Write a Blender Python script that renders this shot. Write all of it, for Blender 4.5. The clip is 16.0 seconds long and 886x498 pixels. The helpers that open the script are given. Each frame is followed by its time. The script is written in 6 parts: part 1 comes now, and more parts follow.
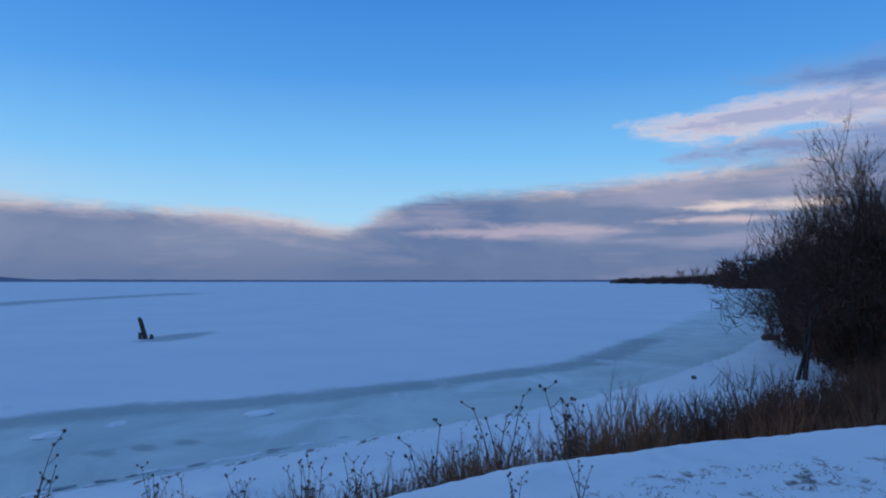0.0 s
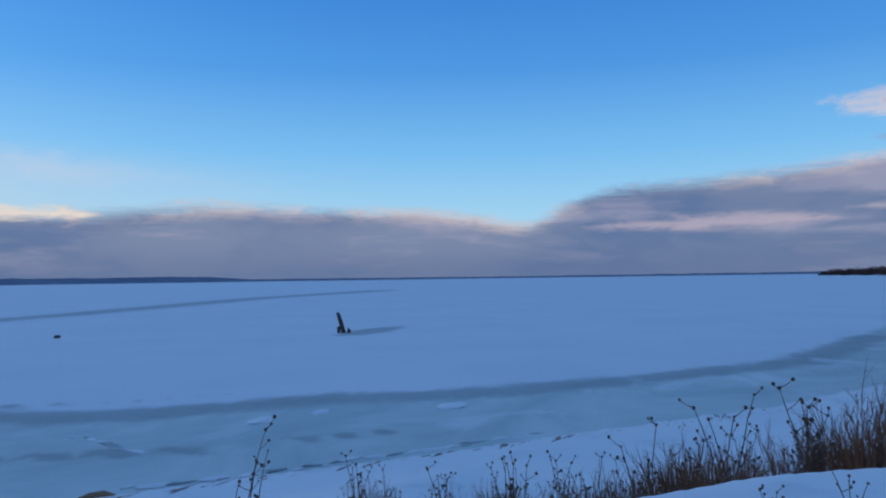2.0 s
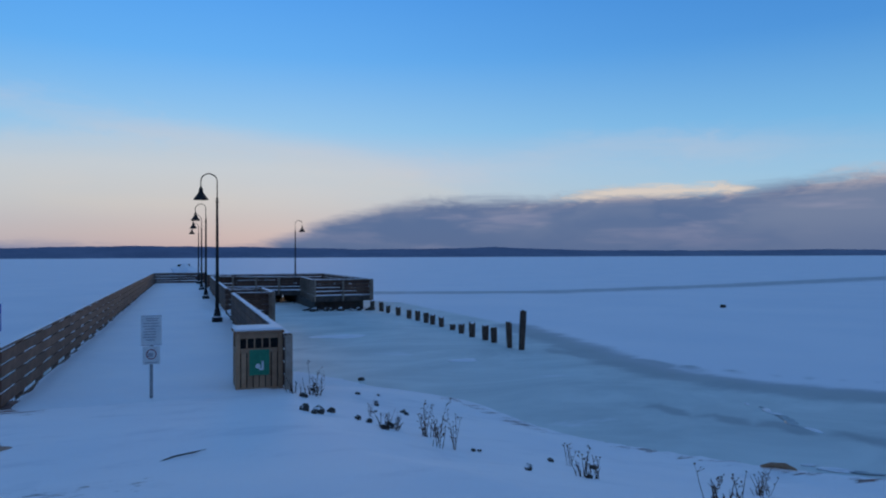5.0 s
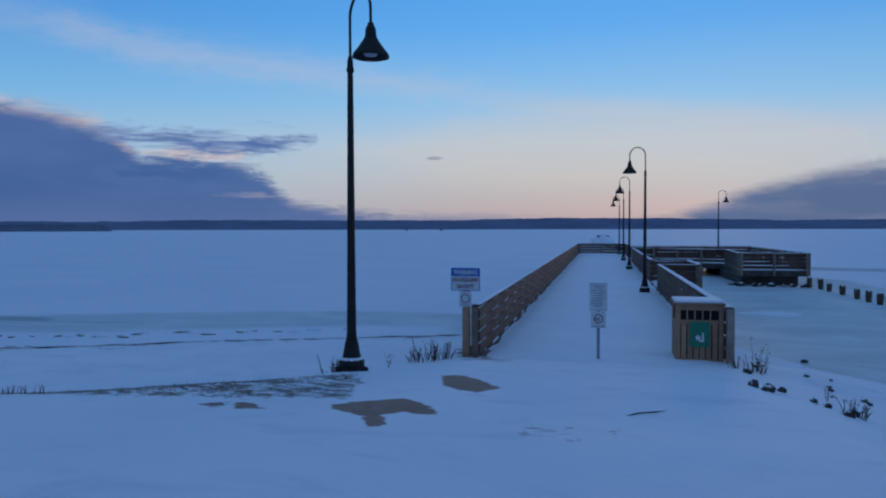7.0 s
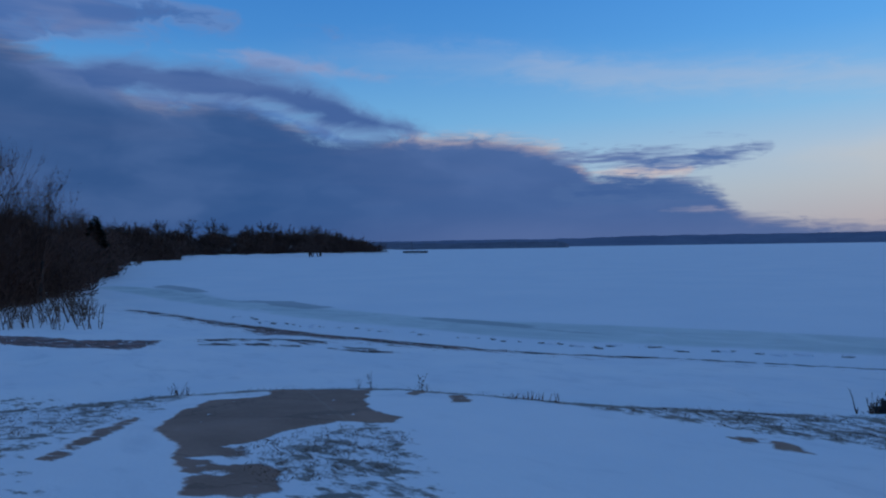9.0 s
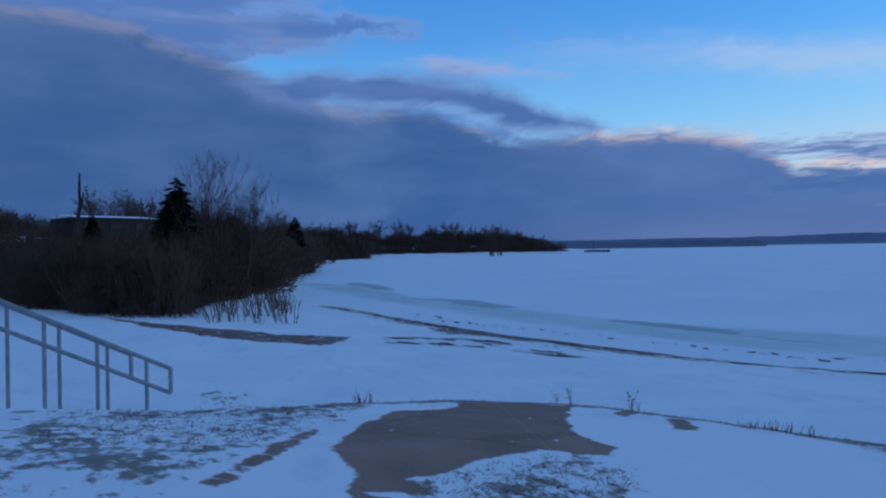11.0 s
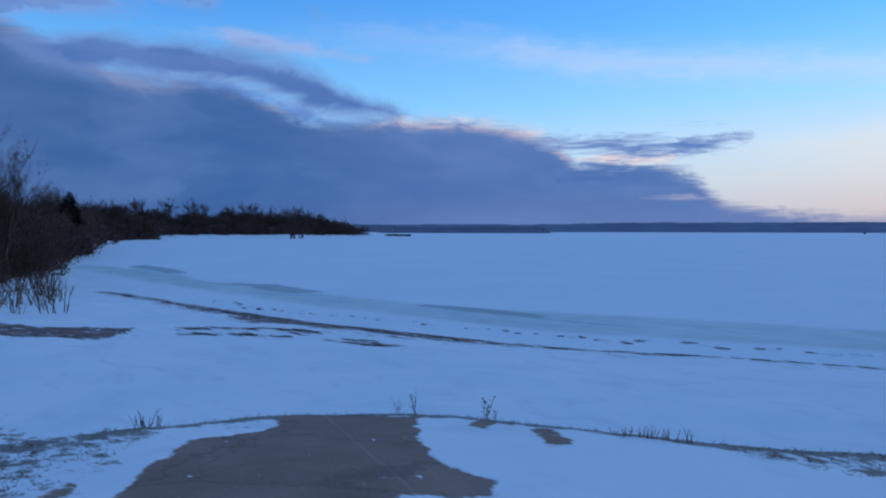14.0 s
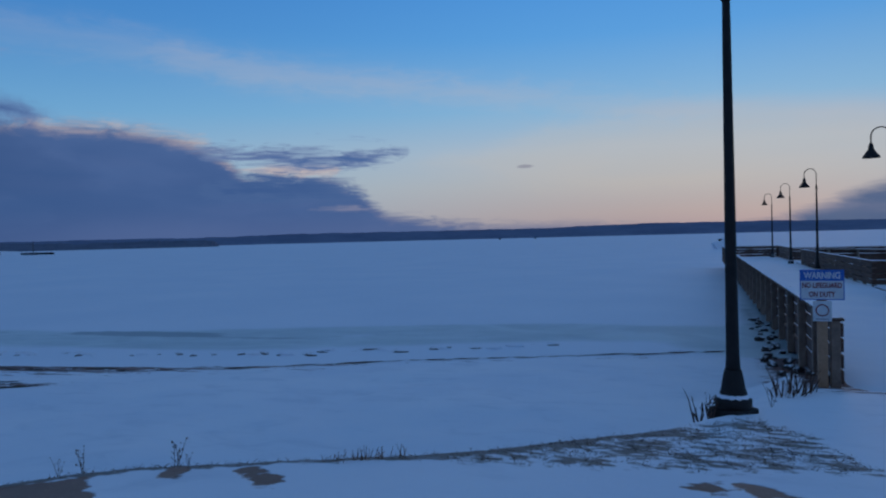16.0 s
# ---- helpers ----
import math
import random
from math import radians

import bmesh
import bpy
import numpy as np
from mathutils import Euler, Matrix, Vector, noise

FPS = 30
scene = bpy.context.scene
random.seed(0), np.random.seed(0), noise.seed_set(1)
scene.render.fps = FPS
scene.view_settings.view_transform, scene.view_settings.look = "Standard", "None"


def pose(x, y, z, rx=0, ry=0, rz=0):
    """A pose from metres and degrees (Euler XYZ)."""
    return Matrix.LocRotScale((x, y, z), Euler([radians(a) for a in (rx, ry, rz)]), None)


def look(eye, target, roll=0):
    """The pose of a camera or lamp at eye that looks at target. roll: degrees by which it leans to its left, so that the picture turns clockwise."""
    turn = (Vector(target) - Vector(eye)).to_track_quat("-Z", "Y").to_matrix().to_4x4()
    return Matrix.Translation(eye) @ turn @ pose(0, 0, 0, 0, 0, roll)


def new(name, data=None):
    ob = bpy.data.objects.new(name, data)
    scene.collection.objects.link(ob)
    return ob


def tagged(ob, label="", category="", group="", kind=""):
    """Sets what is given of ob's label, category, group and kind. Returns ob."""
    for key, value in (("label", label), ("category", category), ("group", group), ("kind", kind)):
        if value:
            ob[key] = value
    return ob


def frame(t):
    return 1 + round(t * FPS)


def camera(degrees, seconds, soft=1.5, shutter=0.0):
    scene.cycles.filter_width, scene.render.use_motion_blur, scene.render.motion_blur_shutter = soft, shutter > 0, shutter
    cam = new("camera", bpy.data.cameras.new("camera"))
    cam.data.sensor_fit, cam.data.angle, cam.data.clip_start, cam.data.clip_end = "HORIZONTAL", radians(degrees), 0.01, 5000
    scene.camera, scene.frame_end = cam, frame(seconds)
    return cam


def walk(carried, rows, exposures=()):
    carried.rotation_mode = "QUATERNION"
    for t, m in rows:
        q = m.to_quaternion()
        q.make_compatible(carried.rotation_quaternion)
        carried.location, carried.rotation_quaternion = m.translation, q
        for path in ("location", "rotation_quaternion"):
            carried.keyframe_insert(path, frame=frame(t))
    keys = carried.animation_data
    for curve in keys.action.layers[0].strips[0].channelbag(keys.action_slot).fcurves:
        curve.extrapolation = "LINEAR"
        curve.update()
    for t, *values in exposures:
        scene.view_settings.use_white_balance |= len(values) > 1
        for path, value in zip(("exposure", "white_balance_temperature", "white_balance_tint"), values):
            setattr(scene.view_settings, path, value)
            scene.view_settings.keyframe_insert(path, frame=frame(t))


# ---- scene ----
cam = camera(63.4, 16.0, soft=2.1)
PATH = [
    (0, (2.852, -14.469, 2.619), (4.837, -14.238, 2.709), 0.0),
    (0.5, (2.958, -14.372, 2.596), (4.932, -14.062, 2.687), 0.5),
    (1, (3.040, -14.267, 2.579), (5.000, -13.883, 2.675), 0.3),
    (1.5, (3.177, -14.201, 2.551), (5.106, -13.679, 2.635), -0.9),
    (2, (3.291, -14.194, 2.524), (5.155, -13.475, 2.606), -0.8),
    (2.5, (3.274, -14.231, 2.532), (5.054, -13.323, 2.604), -0.2),
    (3, (3.212, -14.219, 2.549), (4.938, -13.210, 2.594), 0.9),
    (3.5, (3.172, -14.035, 2.539), (4.820, -12.902, 2.558), 0.5),
    (4, (2.956, -14.129, 2.594), (4.261, -12.614, 2.612), -0.3),
    (4.5, (2.964, -14.064, 2.599), (3.942, -12.320, 2.630), -0.3),
    (4.7, (2.983, -14.023, 2.596), (3.844, -12.218, 2.620), -0.3),
    (5.05, (2.966, -14.045, 2.599), (3.599, -12.148, 2.619), -0.2),
    (5.4, (2.909, -14.138, 2.606), (3.336, -12.184, 2.614), -0.1),
    (5.75, (2.825, -14.265, 2.614), (3.062, -12.279, 2.606), -0.0),
    (6.1, (2.726, -14.387, 2.621), (2.783, -12.388, 2.597), 0.0),
    (6.45, (2.626, -14.468, 2.625), (2.500, -12.472, 2.587), 0.1),
    (6.8, (2.537, -14.469, 2.625), (2.218, -12.495, 2.578), 0.2),
    (7, (2.446, -14.410, 2.621), (2.013, -12.458, 2.565), -0.1),
    (7.5, (2.179, -14.302, 2.614), (1.305, -12.504, 2.558), -0.3),
    (8, (1.893, -14.183, 2.594), (0.711, -12.570, 2.573), 0.6),
    (8.5, (1.585, -14.132, 2.586), (0.295, -12.604, 2.573), -0.3),
    (9, (1.236, -13.911, 2.535), (-0.232, -12.553, 2.531), -0.8),
    (9.5, (0.958, -13.832, 2.535), (-0.671, -12.672, 2.543), -0.0),
    (9.7, (0.826, -13.780, 2.543), (-0.846, -12.683, 2.569), -0.1),
    (10.2, (0.611, -13.669, 2.532), (-1.141, -12.705, 2.556), -0.4),
    (10.75, (0.279, -13.458, 2.501), (-1.487, -12.518, 2.509), -0.8),
    (11.3, (-0.054, -13.250, 2.470), (-1.795, -12.266, 2.462), -1.1),
    (11.8, (-0.270, -13.144, 2.462), (-1.987, -12.118, 2.445), -1.4),
    (12, (-0.388, -13.112, 2.467), (-2.098, -12.076, 2.448), -1.3),
    (12.5, (-0.636, -13.011, 2.462), (-2.287, -11.882, 2.433), -0.2),
    (13, (-0.900, -12.908, 2.451), (-2.439, -11.632, 2.399), -0.7),
    (13.5, (-1.197, -12.766, 2.441), (-2.697, -11.443, 2.396), -0.6),
    (14, (-1.449, -12.706, 2.432), (-2.881, -11.311, 2.383), 0.1),
    (14.5, (-1.716, -12.583, 2.406), (-2.991, -11.044, 2.333), -1.1),
    (15, (-1.812, -12.469, 2.439), (-2.959, -10.831, 2.386), -1.1),
    (15.5, (-1.937, -12.466, 2.443), (-2.797, -10.661, 2.425), -0.6),
    (16, (-1.998, -12.376, 2.434), (-2.677, -10.495, 2.407), -1.4),
]
walk(cam, [(t, look(e, g, r)) for t, e, g, r in PATH],
     exposures=[(0, 0.15, 6620, 10), (1.5, 0.18, 6640, 9), (2.5, -0.07, 6660, 9), (3.5, -0.17, 6680, 9), (4.5, -0.1, 6660, 9), (7, -0.18, 6540, 10), (8, -0.2, 6500, 10), (9, -0.25, 6500, 10), (9.7, -0.25, 6520, 10),
                (11.8, 0.27, 6520, 10), (14.5, 0.29, 6560, 10), (15.0, 0.14, 6580, 10), (15.5, 0.02, 6600, 10), (16, -0.42, 6600, 10)])

# ---- sky and light ----
SUN_AZ, SUN_EL = 8.0, 2.5          # the sun is about to set behind the far shore


def srgb(r, g, b):
    return tuple(((c / 255) / 12.92 if c <= 10 else ((c / 255 + 0.055) / 1.055) ** 2.4) for c in (r, g, b)) + (1.0,)


class Net:
    """Short calls to wire up a node tree."""

    def __init__(self, tree):
        self.tree = tree
        tree.nodes.clear()

    def node(self, kind, operation="", data_type="", smooth=False, layer=""):
        n = self.tree.nodes.new(kind)
        if operation:
            n.operation = operation
        if data_type:
            n.data_type = data_type
        if smooth:
            n.interpolation_type = "SMOOTHSTEP"
        if layer:
            n.attribute_name = layer
        return n

    def put(self, socket, value):
        if isinstance(value, bpy.types.NodeSocket):
            self.tree.links.new(value, socket)
        elif value is not None:
            socket.default_value = value

    def math(self, op, a, b=None, c=None, clamp=False):
        n = self.node("ShaderNodeMath", op)
        n.use_clamp = clamp
        for s, v in zip(n.inputs, (a, b, c)):
            self.put(s, v)
        return n.outputs[0]

    def step(self, x, lo, hi, a=0.0, b=1.0):
        n = self.node("ShaderNodeMapRange", smooth=True)
        for s, v in zip(n.inputs, (x, lo, hi, a, b)):
            self.put(s, v)
        return n.outputs[0]

    def mix(self, f, a, b):
        n = self.node("ShaderNodeMix", data_type="RGBA")
        self.put(n.inputs[0], f), self.put(n.inputs[6], a), self.put(n.inputs[7], b)
        return n.outputs[2]

    def ramp(self, x, stops):
        n = self.node("ShaderNodeValToRGB")
        e = n.color_ramp.elements
        while len(e) < len(stops):
            e.new(0.5)
        for s, (p, c) in zip(e, stops):
            s.position, s.color = p, c
        self.put(n.inputs[0], x)
        return n.outputs[0]

    def curve(self, x, points):
        n = self.node("ShaderNodeFloatCurve")
        c = n.mapping.curves[0]
        for p in points[1:-1]:
            c.points.new(*p)
        c.points[0].location, c.points[-1].location = points[0], points[-1]
        for i, p in enumerate(points):
            c.points[i].location = p
        n.mapping.update()
        self.put(n.inputs["Value"], x)
        return n.outputs[0]

    def noise(self, vector, scale, detail=4.0, rough=0.55, lac=2.0, distortion=0.0):
        n = self.node("ShaderNodeTexNoise")
        self.put(n.inputs["Vector"], vector)
        for key, v in (("Scale", scale), ("Detail", detail), ("Roughness", rough), ("Lacunarity", lac), ("Distortion", distortion)):
            n.inputs[key].default_value = v
        return n.outputs[0]

    def xyz(self, x, y, z):
        n = self.node("ShaderNodeCombineXYZ")
        for s, v in zip(n.inputs, (x, y, z)):
            self.put(s, v)
        return n.outputs[0]


world = bpy.data.worlds.new("evening_sky")
scene.world = world
world.use_nodes = True
W = Net(world.node_tree)
way = W.node("ShaderNodeTexCoord").outputs["Generated"]
sep = W.node("ShaderNodeSeparateXYZ")
W.put(sep.inputs[0], way)
deg = 180 / math.pi
az = W.math("MULTIPLY", W.math("ARCTAN2", sep.outputs[0], sep.outputs[1]), deg)
el = W.math("MULTIPLY", W.math("ARCSINE", sep.outputs[2]), deg)
azn = W.math("DIVIDE", W.math("ADD", az, 180.0), 360.0)


def by_azimuth(points, top=25.0):
    """A height in degrees that changes with the compass direction."""
    return W.math("MULTIPLY", W.curve(azn, [((a + 180) / 360, v / top) for a, v in points]), top)


warp = W.noise(W.xyz(az, W.math("MULTIPLY", el, 2.5), 9.0), 0.16, 3.0, 0.5)
warp = W.math("MULTIPLY", W.math("SUBTRACT", warp, 0.5), 9.0)
azw = W.math("ADD", az, warp)
flat = W.xyz(azw, W.math("MULTIPLY", el, 3.0), 0.0)          # clouds are drawn out sideways
n_big = W.math("MULTIPLY", W.math("SUBTRACT", W.noise(flat, 0.10, 5.0, 0.58), 0.5), 1.5)
n_mid = W.math("MULTIPLY", W.math("SUBTRACT", W.noise(flat, 0.34, 6.0, 0.62), 0.5), 1.8)
flat2 = W.xyz(azw, W.math("MULTIPLY", el, 6.0), 3.0)
n_streak = W.noise(flat2, 0.085, 4.0, 0.5)
n_fine = W.math("MULTIPLY", W.math("SUBTRACT", W.noise(flat2, 0.55, 5.0, 0.62), 0.5), 1.8)
n_puff = W.math("MULTIPLY", W.math("SUBTRACT", W.noise(W.xyz(azw, W.math("MULTIPLY", el, 1.6), 5.0), 0.2, 6.0, 0.58), 0.5), 1.8)
n_soft = W.noise(W.xyz(azw, W.math("MULTIPLY", el, 2.2), 21.0), 0.07, 4.0, 0.5)

sky = W.node("ShaderNodeTexSky")
sky.sky_type, sky.sun_disc = "NISHITA", False
sky.sun_elevation, sky.sun_rotation = radians(SUN_EL), radians(SUN_AZ)
sky.air_density, sky.dust_density, sky.ozone_density = 1.0, 0.6, 2.0
nishita = W.node("ShaderNodeVectorMath", "SCALE")
W.put(nishita.inputs[0], sky.outputs[0])
nishita.inputs["Scale"].default_value = 0.12
# the clear dusk sky: pale low down, deep blue above
elr = W.math("DIVIDE", el, 90.0, clamp=True)
ZENITH = srgb(106, 132, 173)
clear = W.ramp(elr, [(0.0, srgb(168, 196, 222)), (0.055, srgb(156, 207, 240)), (0.11, srgb(116, 185, 239)), (0.18, srgb(76, 149, 225)),
                     (0.26, srgb(54, 127, 211)), (0.42, srgb(86, 134, 191)), (1.0, ZENITH)])
glow = W.ramp(elr, [(0.0, srgb(172, 163, 180)), (0.018, srgb(194, 184, 190)), (0.045, srgb(200, 202, 208)), (0.075, srgb(192, 211, 231)), (0.11, srgb(150, 205, 248)),
                    (0.17, srgb(102, 182, 255)), (0.26, srgb(69, 155, 248)), (0.42, srgb(86, 134, 191)), (1.0, ZENITH)])
daz = W.math("SUBTRACT", az, -2.0)
warm = W.math("POWER", 2.718, W.math("MULTIPLY", W.math("MULTIPLY", daz, daz), -1 / (2 * 27.0 ** 2)))
base = W.mix(warm, clear, glow)
base = W.mix(0.04, base, nishita.outputs[0])

# thin high veils
veil_c = by_azimuth([(-180, 14), (-60, 15), (-43, 14.4), (-35, 13.1), (-26, 12.3), (-19, 11.6), (-3, 9.5), (8.4, 8.1), (17, 7.0), (22, 6.8), (32, 8.3), (45, 7.8), (70, 7), (180, 8)])
veil_d = W.math("DIVIDE", W.math("ADD", W.math("SUBTRACT", el, veil_c), W.math("MULTIPLY", n_mid, 1.5)), 1.15)
veil = W.math("POWER", 2.718, W.math("MULTIPLY", W.math("MULTIPLY", veil_d, veil_d), -1.0))
veil_on = W.math("MULTIPLY", W.step(az, -62.0, -40.0), W.step(az, 62.0, 36.0))
veil = W.math("MULTIPLY", W.math("MULTIPLY", veil, veil_on), W.step(n_streak, 0.25, 0.75, 0.12, 0.36))
base = W.mix(veil, base, srgb(206, 205, 216))


def layer(under, centre, half, tone, light, ragged=1.0, blur=0.9, lit=0.5, grain=None):
    """A streak of cloud with a centre line and a half thickness by direction; below zero there is none."""
    off = W.math("ABSOLUTE", W.math("SUBTRACT", el, by_azimuth(centre)))
    thick = W.math("SUBTRACT", by_azimuth([(a, h + 3.0) for a, h in half]), 3.0)
    d = W.math("ADD", W.math("SUBTRACT", thick, off), W.math("MULTIPLY", grain or n_mid, 2.4 * ragged))
    d = W.math("ADD", d, W.math("MULTIPLY", n_big, 2.2 * ragged))
    m = W.step(d, -0.45 * blur, 0.55 * blur)
    c = W.mix(W.step(d, 1.0, 0.1, 0.0, 0.75), tone, light)
    c = W.mix(W.step(n_streak, 0.45, 0.75, 0.0, lit), c, light)
    return W.mix(m, under, c)


# a fan of thin cream cloud over the place where the sun goes down
fan = layer(base, [(-180, 6), (-30, 6.0), (-2.5, 6.4), (6.4, 6.8), (12.4, 6.3), (16.6, 5.8), (21, 5.0), (180, 5)],
            [(-180, -3), (-34, -3), (-18, 0.3), (-2.5, 2.6), (6.4, 2.0), (12.4, 1.6), (16.6, 1.0), (21, 0.0), (24, -3), (180, -3)], srgb(214, 210, 204), srgb(228, 214, 198), 0.35, 3.5)
base = W.mix(0.36, base, fan)
# broken grey cloud high in the west
base = layer(base, [(-180, 18), (-95, 18.5), (-78, 17.0), (-70, 17.2), (-60, 17.6), (-50, 16), (180, 16)],
             [(-180, 6.0), (-95, 6.0), (-86, 5.0), (-80, 3.8), (-74, 2.6), (-70, 1.4), (-66, 0.4), (-61, -0.4), (-55, -1.2), (-50, -3.0), (180, -3.0)], srgb(80, 118, 182), srgb(130, 150, 198), 1.9, 3.6, 0.6, n_puff)
# small rosy puffs under it
base = layer(base, [(-180, 14.4), (-70, 14.6), (-60, 14.3), (-52, 13.4), (180, 13)],
             [(-180, -3), (-78, -2), (-72, -0.6), (-66, -0.5), (-59, -0.15), (-53, -0.4), (-48, -1.2), (-45, -3), (180, -3)], srgb(122, 152, 206), srgb(166, 172, 208), 0.9, 2.2, 0.5, n_puff)
# thin pale cloud between the bank and the wisp above it
base = layer(base, [(-180, 12.2), (-76, 12.0), (-68, 10.8), (-62, 10.6), (-57, 9.2), (-53, 8.4), (-50, 8.9), (180, 8)], [(-180, -3), (-75, -3), (-70.5, 0.2), (-67, 1.1), (-60, 1.3), (-55, 0.9), (-51, 0.3), (-48, -1.0), (-46, -3), (180, -3)], srgb(92, 134, 200), srgb(126, 154, 204), 0.9, 2.8, 0.35, n_puff)
# the long low bank of cloud
bank_t = by_azimuth([(-180, 14), (-120, 17.5), (-95, 17.0), (-88, 16.6), (-82, 15.2), (-78, 14.2), (-74.6, 13.2), (-71.5, 11.8), (-68.5, 10.9), (-65.2, 11.0), (-61.9, 10.6), (-58.5, 9.5), (-54.5, 8.3), (-52.7, 8.4), (-47.8, 9.0),
                     (-44.4, 8.8), (-41.1, 8.4), (-37.5, 7.5), (-36.0, 6.2), (-34.5, 5.1), (-30.4, 5.0), (-27.6, 4.7), (-26.2, 4.2), (-25.4, 3.0), (-24.4, 2.1), (-22, 1.5), (-17, 0.9), (-8.2, 0.6), (0, 0.2), (4.6, 0.7), (8, 1.8), (13, 3.3), (19, 4.3), (27, 4.4), (34, 4.9),
                     (41, 4.8), (51.5, 5.7), (58.6, 5.4), (66.5, 5.3), (71.6, 4.9), (75.5, 4.2), (77.5, 4.9), (79, 5.6), (84, 6.7), (93, 7.3), (97.4, 7.7), (103, 8.3), (110, 9.0), (116, 10.2), (140, 12), (180, 13)])
torn = W.math("MULTIPLY", W.step(az, -40.0, -32.0), W.step(az, -14.0, -21.0))     # its frayed end
edge = W.math("ADD", W.math("SUBTRACT", bank_t, el), W.math("MULTIPLY", n_big, W.math("ADD", W.math("MULTIPLY", torn, 0.4), W.step(az, 0.0, -20.0, 0.5, 0.55))))
edge = W.math("ADD", edge, W.math("MULTIPLY", n_mid, W.math("ADD", W.math("MULTIPLY", torn, 0.3), W.step(az, 20.0, -20.0, 0.55, 0.75))))
edge = W.math("ADD", edge, W.math("MULTIPLY", n_fine, W.math("ADD", W.math("MULTIPLY", torn, 0.6), 0.5)))
edge = W.math("ADD", edge, W.math("MULTIPLY", n_puff, W.step(az, -28.0, -44.0, 0.15, 0.75)))
bank = W.step(edge, -0.75, 0.65)
east = W.step(az, -32.0, 12.0)
body = W.mix(W.step(n_soft, 0.36, 0.64), W.mix(east, srgb(56, 93, 149), srgb(92, 115, 156)), W.mix(east, srgb(78, 111, 166), srgb(118, 133, 165)))
blush = W.math("MULTIPLY", W.step(n_streak, 0.47, 0.68, 0.0, 0.62), W.step(az, -50.0, 30.0, 0.15, 1.0))
body = W.mix(blush, body, W.mix(east, srgb(108, 124, 170), srgb(158, 158, 184)))
near = W.step(az, -64.0, -40.0)
body = W.mix(W.step(az, -58.0, -82.0, 0.0, 0.28), body, srgb(50, 82, 130))
body = W.mix(W.math("MULTIPLY", W.math("SUBTRACT", 1.0, east), W.math("MULTIPLY", near, 0.4)), body, srgb(92, 122, 180))
body = W.mix(W.step(el, 3.4, 0.2, 0.0, 0.65), body, W.mix(east, W.mix(near, srgb(58, 90, 146), srgb(94, 116, 168)), srgb(94, 113, 152)))
rim = W.math("MULTIPLY", W.step(edge, 1.3, -0.1), W.step(W.math("ADD", W.math("MULTIPLY", n_mid, 0.5), n_soft), 0.42, 0.68, 0.1, 0.8))
sunlit = W.math("MULTIPLY", W.step(az, -54.0, -47.0), W.step(az, -31.0, -37.0))
rim = W.math("MULTIPLY", rim, W.math("MAXIMUM", W.math("ADD", W.math("MULTIPLY", sunlit, 0.8), 0.25), W.step(az, 0.0, 20.0, 0.0, 0.8)))
body = W.mix(rim, body, srgb(222, 204, 200))
base = W.mix(bank, base, body)
# torn tongues at its end, and the pale gap between them
base = layer(base, [(-180, 5.7), (180, 5.7)], [(-180, -3), (-39, -2.5), (-36.6, -0.2), (-34, 0.2), (-31, 0.4), (-28.5, 0.3), (-27, -0.4), (-25, -3), (180, -3)], srgb(206, 200, 208), srgb(224, 206, 204), 0.3, 0.8)
base = layer(base, [(-180, 6.9), (-38, 6.9), (-34, 6.8), (-30.4, 6.4), (-26, 6.5), (-22, 7.1), (180, 7.1)], [(-180, -3), (-41, -1.4), (-38, 0.5), (-34, 0.65), (-30, 0.7), (-26.5, 0.5), (-24, 0.15), (-21.8, -0.3), (-19.5, -3), (180, -3)],
             srgb(84, 118, 176), srgb(134, 156, 198), 0.6, 1.0, 0.35, n_fine)
base = layer(base, [(-180, 4.0), (-37, 4.2), (-30, 4.0), (-25.6, 3.4), (180, 3.0)], [(-180, -3), (-43, -2), (-38, 0.6), (-34, 0.9), (-29, 0.8), (-27, 0.4), (-25.4, -0.2), (-23, -3), (180, -3)],
             srgb(70, 104, 162), srgb(84, 116, 170), 0.5, 0.9, 0.3, n_fine)
base = layer(base, [(-180, 2.6), (180, 2.5)], [(-180, -3), (-34, -3), (-30.5, -0.1), (-27, 0.1), (-25, -0.3), (-22, -3), (180, -3)], srgb(176, 176, 200), srgb(206, 194, 204), 0.25, 0.8)
base = layer(base, [(-180, 8.2), (-28, 8.3), (-24, 7.9), (180, 7.7)], [(-180, -3), (-33, -3), (-29, -0.35), (-26, -0.25), (-23, -0.6), (-20, -3), (180, -3)], srgb(112, 150, 206), srgb(146, 174, 214), 0.6, 1.2, 0.3, n_fine)
# the wisp that trails above it
base = layer(base, [(-180, 12), (-95, 13.4), (-80, 12.9), (-73, 12.6), (-69, 12.6), (-65, 12.5), (-61, 12.1), (-58.5, 11.5), (-56.6, 10.9), (-53, 10.0), (-50, 9.4), (-47, 9.1), (-40, 9), (180, 9)],
             [(-180, -3.0), (-83, -3.0), (-79, -0.3), (-74, 1.1), (-69, 1.4), (-65, 1.3), (-61, 1.3), (-58, 1.5), (-56, 1.6), (-53, 1.1), (-50, 0.5), (-48, -0.1), (-46, -1.4), (-44, -3.0), (180, -3.0)], srgb(74, 108, 168), srgb(108, 136, 190), 0.55, 1.8, 0.3, n_puff)
